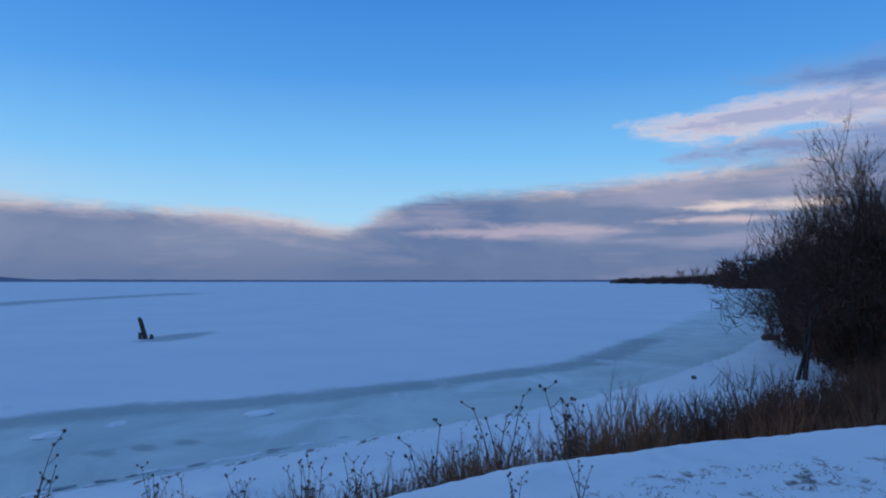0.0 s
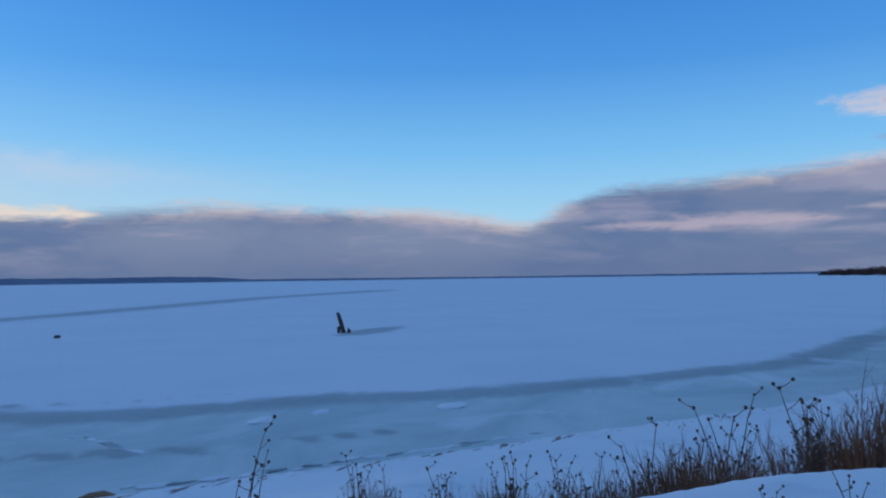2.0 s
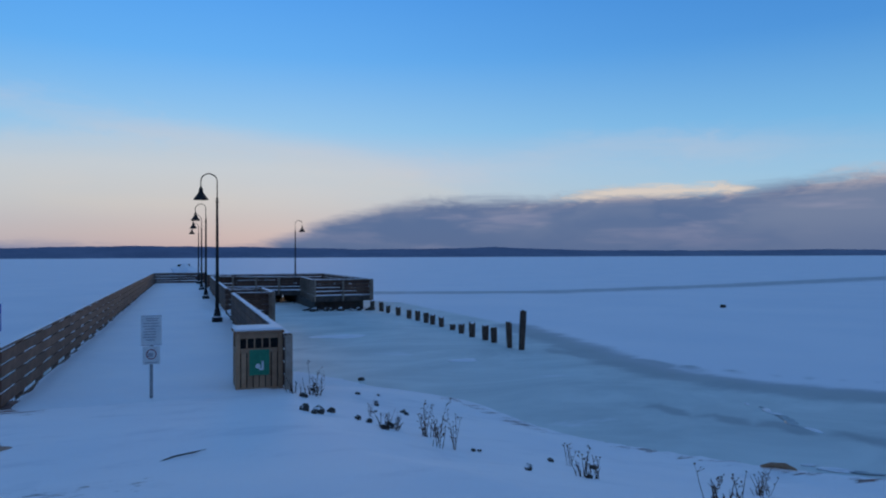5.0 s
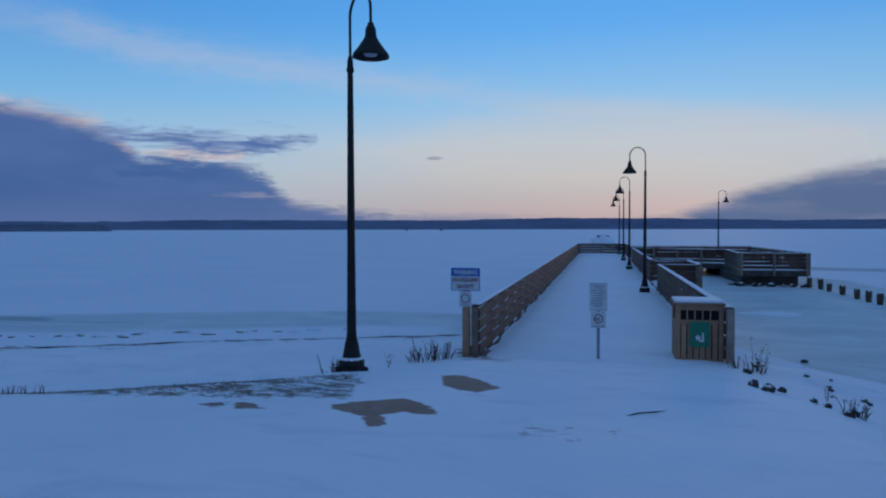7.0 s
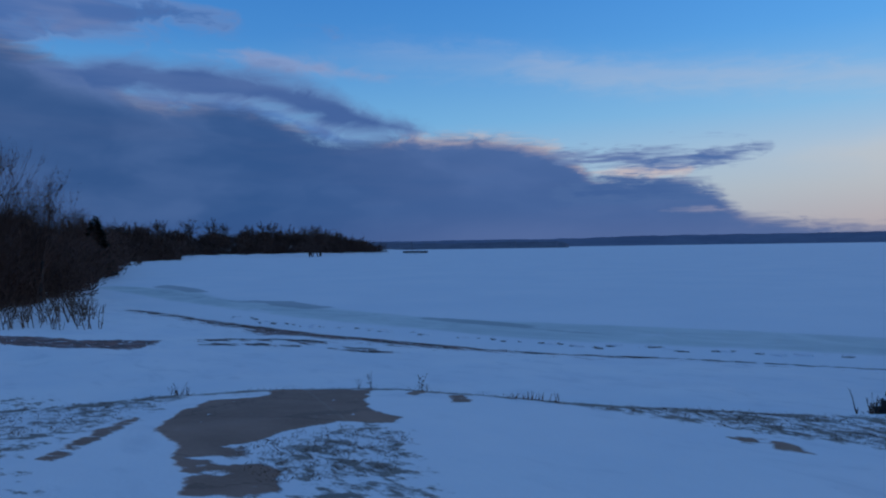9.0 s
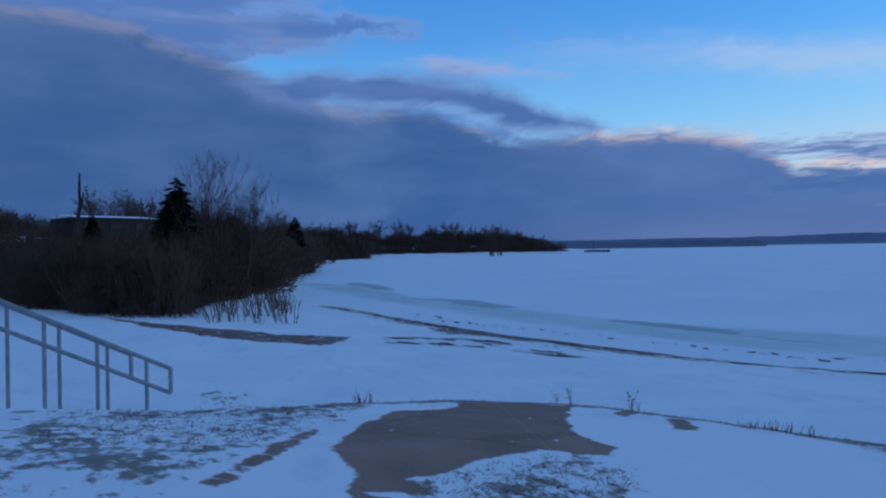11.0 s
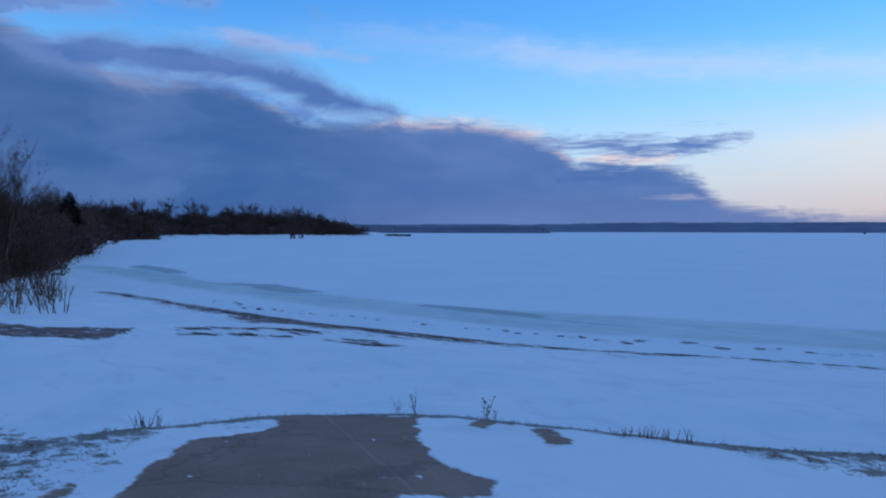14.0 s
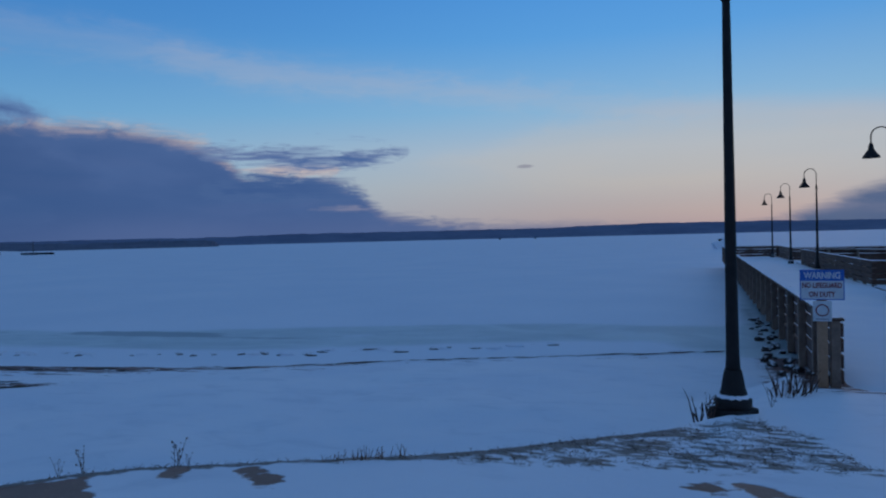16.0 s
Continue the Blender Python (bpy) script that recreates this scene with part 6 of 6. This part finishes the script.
# ---- old piles in the ice ----
PILES = [(14.8, 33.1, .6), (15.1, 31.8, .62), (15.1, 30.2, .5), (15.2, 28.2, .5), (15.2, 25.9, .5), (15.2, 24.3, .55), (15.3, 23.1, .52), (15.3, 22.0, .48), (15.3, 20.6, .48),
         (15.3, 19.0, .25), (15.1, 17.3, .42), (15.0, 15.7, .62), (15.1, 14.4, .62), (15.1, 13.5, .6), (15.0, 11.75, 1.0), (15.15, 11.0, 1.5)]


def old_pile(seed, h, r, lean=0.04, sides=11):
    """A weathered round timber with a ragged top."""
    rng = random.Random(seed)
    s = Shape()
    lx, ly = rng.uniform(-lean, lean), rng.uniform(-lean, lean)
    levels = [-0.3, 0.0, 0.12, h * 0.5, h * 0.85, h]
    wob = [rng.uniform(0.88, 1.1) for _ in range(sides)]
    for i, z in enumerate(levels):
        for j in range(sides):
            a = 2 * math.pi * j / sides
            rr = r * wob[j] * (0.9 if 0 < i < 3 else 1.0) * (0.94 if i == 5 else 1)
            s.v.append((lx * z + rr * math.cos(a), ly * z + rr * math.sin(a), z + (rng.uniform(-0.05, 0.05) if i == 5 else 0)))
    s.v.append((lx * h, ly * h, h - 0.03))
    for i in range(5):
        for j in range(sides):
            a, b = i * sides + j, i * sides + (j + 1) % sides
            s.f.append((a, b, b + sides, a + sides))
    s.f += [(5 * sides + j, 5 * sides + (j + 1) % sides, len(s.v) - 1) for j in range(sides)]
    return s


for i, (x, y, h) in enumerate(PILES):
    ob = thing("old_pile", (x, y, LAKE), "old round timber pile standing in the ice", "pile", "row of old piles")
    part("timber", old_pile(i, h, 0.15 if h < 0.9 else 0.125), PILE, ob)
    if h > 0.3:
        part("snow", Shape().lathe([(0.12, h - 0.03), (0.10, h + 0.012), (0.04, h + 0.03)], 8), SNOW, ob, "cap of snow")

stump = thing("broken_pile", (45.6, 9.3, LAKE), "leaning broken timber pile frozen in the ice", "pile")
part("timber", Shape().tube([(0.02, -0.05, -0.3), (0, 0, 0.0), (-0.06, 0.14, 0.6), (-0.1, 0.32, 1.2), (-0.11, 0.40, 1.36)], [0.17, 0.16, 0.14, 0.13, 0.07], 9), PILE, stump)
part("stub", Shape().tube([(-0.1, 0.3, -0.2), (-0.1, 0.32, 0.42)], [0.11, 0.1], 8), PILE, stump)
part("stub", Shape().tube([(0.1, -0.3, -0.2), (0.1, -0.36, 0.2), (0.1, -0.26, 0.3)], [0.16, 0.12, 0.03], 8), PILE, stump)


# ---- rocks, drift logs, lumps of ice ----
def rock_shape(seed, sx, sy, sz):
    rng = random.Random(seed)
    bm = bmesh.new()
    bmesh.ops.create_icosphere(bm, subdivisions=2, radius=1.0)
    o = Vector((rng.uniform(0, 50), rng.uniform(0, 50), 0))
    s = Shape()
    for v in bm.verts:
        k = 1 + 0.5 * noise.noise(v.co * 1.3 + o) + 0.25 * noise.noise(v.co * 3.1 + o)
        v.co = Vector((v.co.x * sx * k, v.co.y * sy * k, v.co.z * sz * k))
    bm.verts.index_update()
    s.add([v.co for v in bm.verts], [[w.index for w in f.verts] for f in bm.faces])
    bm.free()
    return s


ROCKS = [rock_shape(i, 0.5, 0.4, 0.32).mesh("rock", ROCK) for i in range(5)]


def rock(x, y, size, label="dark shore rock half buried in snow", group="shore rocks", z=None, tall=1.0):
    return solo("rock", RND.choice(ROCKS), None, Matrix.Translation((x, y, (lie(x, y) if z is None else z) + size * 0.16)) @ Matrix.Rotation(RND.uniform(0, 6.28), 4, "Z") @ Matrix.Diagonal((size, size, size * tall, 1)),
                label, "rock", group)


for x, y, r in ((4.71, -2.78, 0.3), (4.93, -2.75, 0.34), (4.82, -3.0, 0.2), (5.22, -2.3, 0.24), (5.85, -3.6, 0.32), (5.72, -3.85, 0.2), (7.78, 6.45, 0.42), (5.56, -2.74, 0.18), (5.68, -3.05, 0.2), (6.5, -0.3, 0.16), (6.84, -0.95, 0.2), (6.4, 0.9, 0.2), (6.48, -6.98, 0.14), (7.53, -5.5, 0.12), (6.5, -5.35, 0.12), (5.02, -0.6, 0.26), (6.73, -6.5, 0.12), (7.95, -5.9, 0.16), (6.6, 0.15, 0.16), (6.81, -1.3, 0.18),
                (6.55, -6.85, 0.14), (7.5, -5.6, 0.12), (7.1, -7.2, 0.16), (6.6, -5.3, 0.12), (6.9, 1.1, 0.14), (48.4, -29.0, 1.0), (30, -20.5, 0.4), (5.4, 0.6, 0.2), (6.2, -1.4, 0.1)):
    rock(x, y, r * (0.62 if r < 0.9 else 1.0), tall=1.25 if r < 0.9 else 0.9)
for x, y in along([(-0.25, 0.6), (-0.2, 4.0), (-0.15, 9.0), (-0.1, 18.0)], 0.36, 0.12, (-0.25, 0.25)):
    rock(x, y, RND.uniform(0.12, 0.34), "dark rock at the foot of the pier", "rocks under the pier", z=max(lie(x, y), LAKE))
for x, y in along([(10.6, 35.0), (10.8, 33.6), (13, 33.4), (15.2, 33.6)], 0.4, 0.3, (-0.3, 0.3)):
    rock(x, y, RND.uniform(0.25, 0.6), "dark rock at the foot of the platform", "rocks under the platform", z=LAKE)
for x, y in along([(-58, 4.2), (-72, 7.6), (-100, 18), (-120, 25)], 1.5, 0.8, (-1.5, 0.8)):
    rock(x, y, RND.uniform(0.15, 0.4), "dark rock at the edge of the ice", "rocks along the west shore")
solo("drift_log", Shape().tube([(-0.5, 0, 0.05), (-0.2, 0.05, 0.09), (0.2, 0.02, 0.1), (0.5, -0.08, 0.05)], [0.03, 0.08, 0.09, 0.02], 8), WOOD_BIN,
     Matrix.Translation((12.3, -4.6, lie(12.3, -4.6))) @ Matrix.Rotation(radians(-40), 4, "Z") @ Matrix.Diagonal((0.55, 0.55, 0.6, 1)), "dark driftwood log lying in snow at the ice edge", "log")
for i, (x, y, r) in enumerate(((18.6, -3.3, 0.5), (20.0, -4.2, 0.35), (22, -7.2, 0.6), (12.0, 9.0, 0.5), (9.5, 18.0, 1.3))):
    solo("ice_slab", rock_shape(40 + i, r, r * 0.6, 0.06), SNOW, (x, y, LAKE + 0.01), "snowy slab of ice lying on the lake", "ice slab", "ice slabs")
solo("rock", ROCKS[0], None, Matrix.Translation((37.9, 26.1, LAKE)) @ Matrix.Diagonal((0.42, 0.42, 0.6, 1)), "small dark lump frozen in the lake ice", "rock")


def wrack_shape(seed):
    """A low knot of frozen reeds with a crust of ice."""
    rng = random.Random(seed)
    sh = rock_shape(300 + seed, 0.42, 0.2, 0.07)
    for _ in range(26):
        p = Vector((rng.uniform(-0.45, 0.45), rng.uniform(-0.16, 0.16), rng.uniform(0.0, 0.06)))
        d = Vector((rng.uniform(-1, 1), rng.uniform(-0.4, 0.4), rng.uniform(0.0, 0.35))).normalized()
        spike(sh, p, p + d * rng.uniform(0.15, 0.4), 0.008)
    return sh


WRACK = [wrack_shape(i).mesh("wrack", PILE) for i in range(4)]
ICE_PLATES = [rock_shape(340 + i, 0.5, 0.2, 0.1).mesh("ice_plate", ICE_GREY) for i in range(3)]
LUMP = [rock_shape(330 + i, 0.5, 0.25, 0.12).mesh("ice_lump", SNOW) for i in range(3)]
WR = random.Random(12)
for x, y in along([(-34.5, 3.6), (-28.8, 3.75), (-25.5, 4.2), (-21.2, 5.3), (-18.3, 5.9), (-15.7, 6.3), (-13.8, 7.0), (-11.6, 7.6), (-10.0, 8.4), (-9.0, 9.0), (-6.4, 10.2)], 0.75, 0.3, (-0.3, 0.4)):
    z = max(LAKE, lie(x, y))
    k = WR.uniform(0.14, 0.42) * WR.choice((0.6, 1.0, 1.1))
    solo("wrack", WR.choice(WRACK), None, Matrix.Translation((x, y, z)) @ Matrix.Rotation(WR.uniform(-0.1, 0.6), 4, "Z") @ Matrix.Diagonal((k * WR.uniform(0.6, 1.5), k, k * 1.3, 1)), "small dark knot of reed wrack frozen to the ice", "wrack", "wrack on the ice")
    if WR.random() < 0.7:
        solo("ice_lump", WR.choice(LUMP), None, Matrix.Translation((x + WR.uniform(-0.7, 0.7), y + WR.uniform(0.1, 0.4), z)) @ Matrix.Scale(WR.uniform(0.3, 0.7), 4), "small lump of snow-covered ice at the shore", "ice", "ice lumps by the shore")


for x, y in along([(-14.0, 4.35), (-11.8, 5.5), (-8.9, 6.85), (-5.7, 7.98), (-4.2, 8.65), (-1.6, 9.75)], 0.3, 0.08, (-0.12, 0.12)):
    k = WR.uniform(0.1, 0.4)
    if WR.random() < 0.2:
        continue
    solo("wrack", WR.choice(WRACK), None, Matrix.Translation((x, y, max(LAKE, lie(x, y)) + 0.016)) @ Matrix.Rotation(0.44 + WR.uniform(-0.15, 0.15), 4, "Z") @ Matrix.Diagonal((k * 2.2, k * 0.5, k * WR.uniform(0.25, 0.7), 1)),
         "thin dark strand of reed wrack along the waterline", "wrack", "wrack along the waterline")
for line, gap in (([(-42.2, 1.5), (-36.8, 1.8), (-31.7, 1.5), (-28.4, 1.65), (-25.5, 1.85), (-22.3, 2.35), (-19.9, 2.7), (-17.5, 3.05), (-14.0, 4.2)], 0.55), ([(-23.5, -2.6), (-23.2, -1.3), (-22.7, -0.3), (-20.9, 0.4)], 0.4), ([(-22.3, -3.2), (-21.3, -1.9), (-20.8, -0.7)], 0.45), ([(-19.0, -0.15), (-17.7, 0.25), (-16.7, 0.4)], 0.4)):
    for x, y in along(line, gap, 0.2, (-0.35, 0.35)):
        k = WR.uniform(0.15, 0.5)
        solo("wrack", WR.choice(WRACK), None, Matrix.Translation((x, y, max(LAKE, lie(x, y)) + 0.01)) @ Matrix.Rotation(0.3 + WR.uniform(-0.3, 0.3), 4, "Z") @ Matrix.Diagonal((k * 2.2, k * 0.7, k * WR.uniform(0.25, 0.6), 1)),
             "thin dark strand of reed wrack on the snowy beach", "wrack", "wrack along the tide line")
stick = Shape().tube([(-0.28, 0, 0.005), (-0.1, 0.03, 0.018), (0.1, 0.0, 0.022), (0.3, 0.05, 0.008)], [0.006, 0.01, 0.009, 0.003], 6)
stick.tube([(0.02, 0.01, 0.02), (0.12, -0.07, 0.03)], [0.006, 0.002], 5)
solo("fallen_stick", stick, BARK, Matrix.Translation((2.95, -5.95, lie(2.95, -5.95))) @ Matrix.Rotation(radians(32), 4, "Z"), "thin dark stick lying on the snow", "stick")
for i, line in enumerate(([(15.86, -0.23), (15.55, -1.15), (15.11, -2.35), (15.06, -3.09)], [(12.9, -4.68), (13.5, -5.24), (14.4, -6.05), (15.15, -6.72), (16.4, -7.9), (17.2, -8.56), (19.5, -10.4)])):
    for x, y in along(line, 0.34, 0.1, (-0.08, 0.08)):
        k = WR.uniform(0.16, 0.5) if i == 0 else WR.uniform(0.14, 0.34)
        turn = math.atan2(line[-1][1] - line[0][1], line[-1][0] - line[0][0]) + WR.uniform(-0.3, 0.3)
        solo("ice_plate", WR.choice(LUMP if WR.random() < 0.45 else ICE_PLATES), None, Matrix.Translation((x, y, max(LAKE, lie(x, y)))) @ Matrix.Rotation(turn, 4, "Z") @ Matrix.Diagonal((k * 1.6, k, k, 1)),
             "broken plate of grey ice pushed up at a crack", "ice", "broken ice plates")
solo("ice_patch", rock_shape(360, 0.5, 0.22, 0.03), ICE, Matrix.Translation((10.6, -1.3, lie(10.6, -1.3))) @ Matrix.Rotation(radians(-55), 4, "Z"), "small grey patch of bare ice in the snow", "ice")


# ---- steps with handrail down to the beach ----
def handrail(foot, run, label):
    """Two rails on posts that come down beside the steps. foot: top of the last post; run: from one post up to the next."""
    foot, run = Vector(foot), Vector(run)
    ground = lie(foot.x, foot.y)
    k = thing("handrail", (foot.x, foot.y, ground), label, "handrail", "handrails of the steps")
    top = Vector((0, 0, foot.z - ground))
    tail = top - run * 0.52
    head = top + run * 4
    for drop in (0.0, 0.38):
        z = Vector((0, 0, -drop))
        part("rail", Shape().tube([tail + z, top + z, head + z, head + z + Vector((run.x, run.y, 0)) * 0.8], 0.032, 8), STEEL, k)
    for i in range(5):
        p = top + run * i
        h = lie(foot.x + p.x, foot.y + p.y) - ground
        part("post", Shape().tube([Vector((p.x, p.y, min(h, p.z - 0.7) - 0.25)), p], 0.028, 8), STEEL, k)
    part("end_post", Shape().tube([tail, tail + Vector((0, 0, -0.38))], 0.032, 8), STEEL, k)
    return k


handrail((-11.72, -12.13, 0.88), (0.1, -0.68, 0.36), "grey metal handrail leading down snowy steps to the beach")
handrail((-12.6, -12.62, 1.03), (0.1, -0.68, 0.36), "grey metal handrail leading down snowy steps to the beach")


# ---- houses and far things ----
def house(x, y, z, w, d, h, roof, turn, wall, label, windows=2):
    k = thing("house", pose(x, y, z, 0, 0, turn), label, "house", "houses")
    part("wall", Shape().box(-w / 2, -d / 2, -6, w / 2, d / 2, h), wall, k)
    s = Shape().add([(-w / 2 - 0.5, -d / 2 - 0.6, h), (w / 2 + 0.5, -d / 2 - 0.6, h), (w / 2 + 0.5, d / 2 + 0.6, h), (-w / 2 - 0.5, d / 2 + 0.6, h), (-w / 2 - 0.5, 0, h + roof), (w / 2 + 0.5, 0, h + roof)],
                    [(0, 1, 5, 4), (2, 3, 4, 5), (1, 2, 5), (3, 0, 4), (3, 2, 1, 0)])
    part("roof", s, SNOW, k, "roof under snow")
    for i in range(windows):
        cx = -w / 2 + w * (i + 0.5) / windows
        win = part("window", Shape().box(cx - 0.6, -d / 2 - 0.05, h * 0.35, cx + 0.6, -d / 2 + 0.02, h * 0.8, bevel=0.02), wall, k)
        part("pane", Shape().box(cx - 0.5, -d / 2 - 0.06, h * 0.4, cx + 0.5, -d / 2 - 0.045, h * 0.75), GLASS, win)
    return k


house(-100, -8.0, 4.8, 9.5, 7, 2.2, 0.4, 112, WALL, "low dark house with a snowy roof behind the thicket", 3)
house(352, -116.0, 8.6, 5, 5, 2.4, 0.9, -75, PALE_WALL, "pale house among trees on the far shore", 2)
pole = thing("dead_tree", (-80.3, -11.1, lie(-80.3, -11.1)), "dead leafless tree trunk standing bare above the thicket", "tree")
part("trunk", Shape().tube([(0, -0.4, -0.3), (0.1, -0.3, 4), (0.0, 0.15, 7.0), (0.2, 0.05, 7.9), (0.2, 0.1, 9.9)], [0.26, 0.22, 0.17, 0.15, 0.08], 7), BARK, pole)
part("limb", Shape().tube([(0.05, 0, 6.0), (0.5, 0.3, 6.8), (0.45, 0.4, 7.9)], [0.12, 0.1, 0.05], 6), BARK, pole)

dock = thing("boat_dock", (-352, 284, LAKE), "dark dock and boat hoists at the end of the point", "dock")
part("deck", Shape().box(-6, -1.2, 0.5, 16, 1.2, 1.5, bevel=0.05), BLACK, dock)
for i in range(6):
    part("pile", Shape().tube([(-3 + i * 3.6, 0, -0.5), (-3 + i * 3.6, 0, 1.9)], 0.2, 6), WOOD_DARK, dock)
part("mast", Shape().tube([(2, 0, 1), (2, 0, 8)], 0.15, 6), WOOD_DARK, dock)
for x, y in ((-410, 1480), (-335, 1490)):
    k = thing("fishing_shanty", (x, y, LAKE), "small dark ice-fishing shanty far out on the lake", "hut", "ice-fishing shanties")
    part("wall", Shape().box(-2.2, -1.5, 0, 2.2, 1.5, 2.2, bevel=0.1), BLACK, k)
    part("roof", Shape().box(-2.4, -1.7, 2.2, 2.4, 1.7, 2.4, bevel=0.05), WOOD_DARK, k)

mound = thing("breakwater_end", (2.6, 150, LAKE), "snow-covered breakwater mound with a dark timber on top", "breakwater")
part("heap", rock_shape(77, 2.6, 5.0, 2.0), SNOW, mound)
part("timber", Shape().box(-1.3, -0.3, 1.75, 1.3, 0.3, 2.1, bevel=0.05), WOOD_DARK, mound)
for i in range(3):
    part("leg", Shape().tube([(-1.0 + 1.0 * i, 0, 0), (-1.0 + 1.0 * i, 0, 1.75)], 0.16, 6), WOOD_DARK, mound)
for i, (x, y) in enumerate(along([(4, 140), (9, 100), (14, 70)], 3.0, 0.5, (-0.5, 0.5))):
    solo("breakwater_rock", ROCKS[i % 5], SNOW, Matrix.Translation((x, y, LAKE)) @ Matrix.Diagonal((2.6, 3.2, 1.2, 1)), "snow-dusted breakwater rock in the ice", "rock", "breakwater rocks")
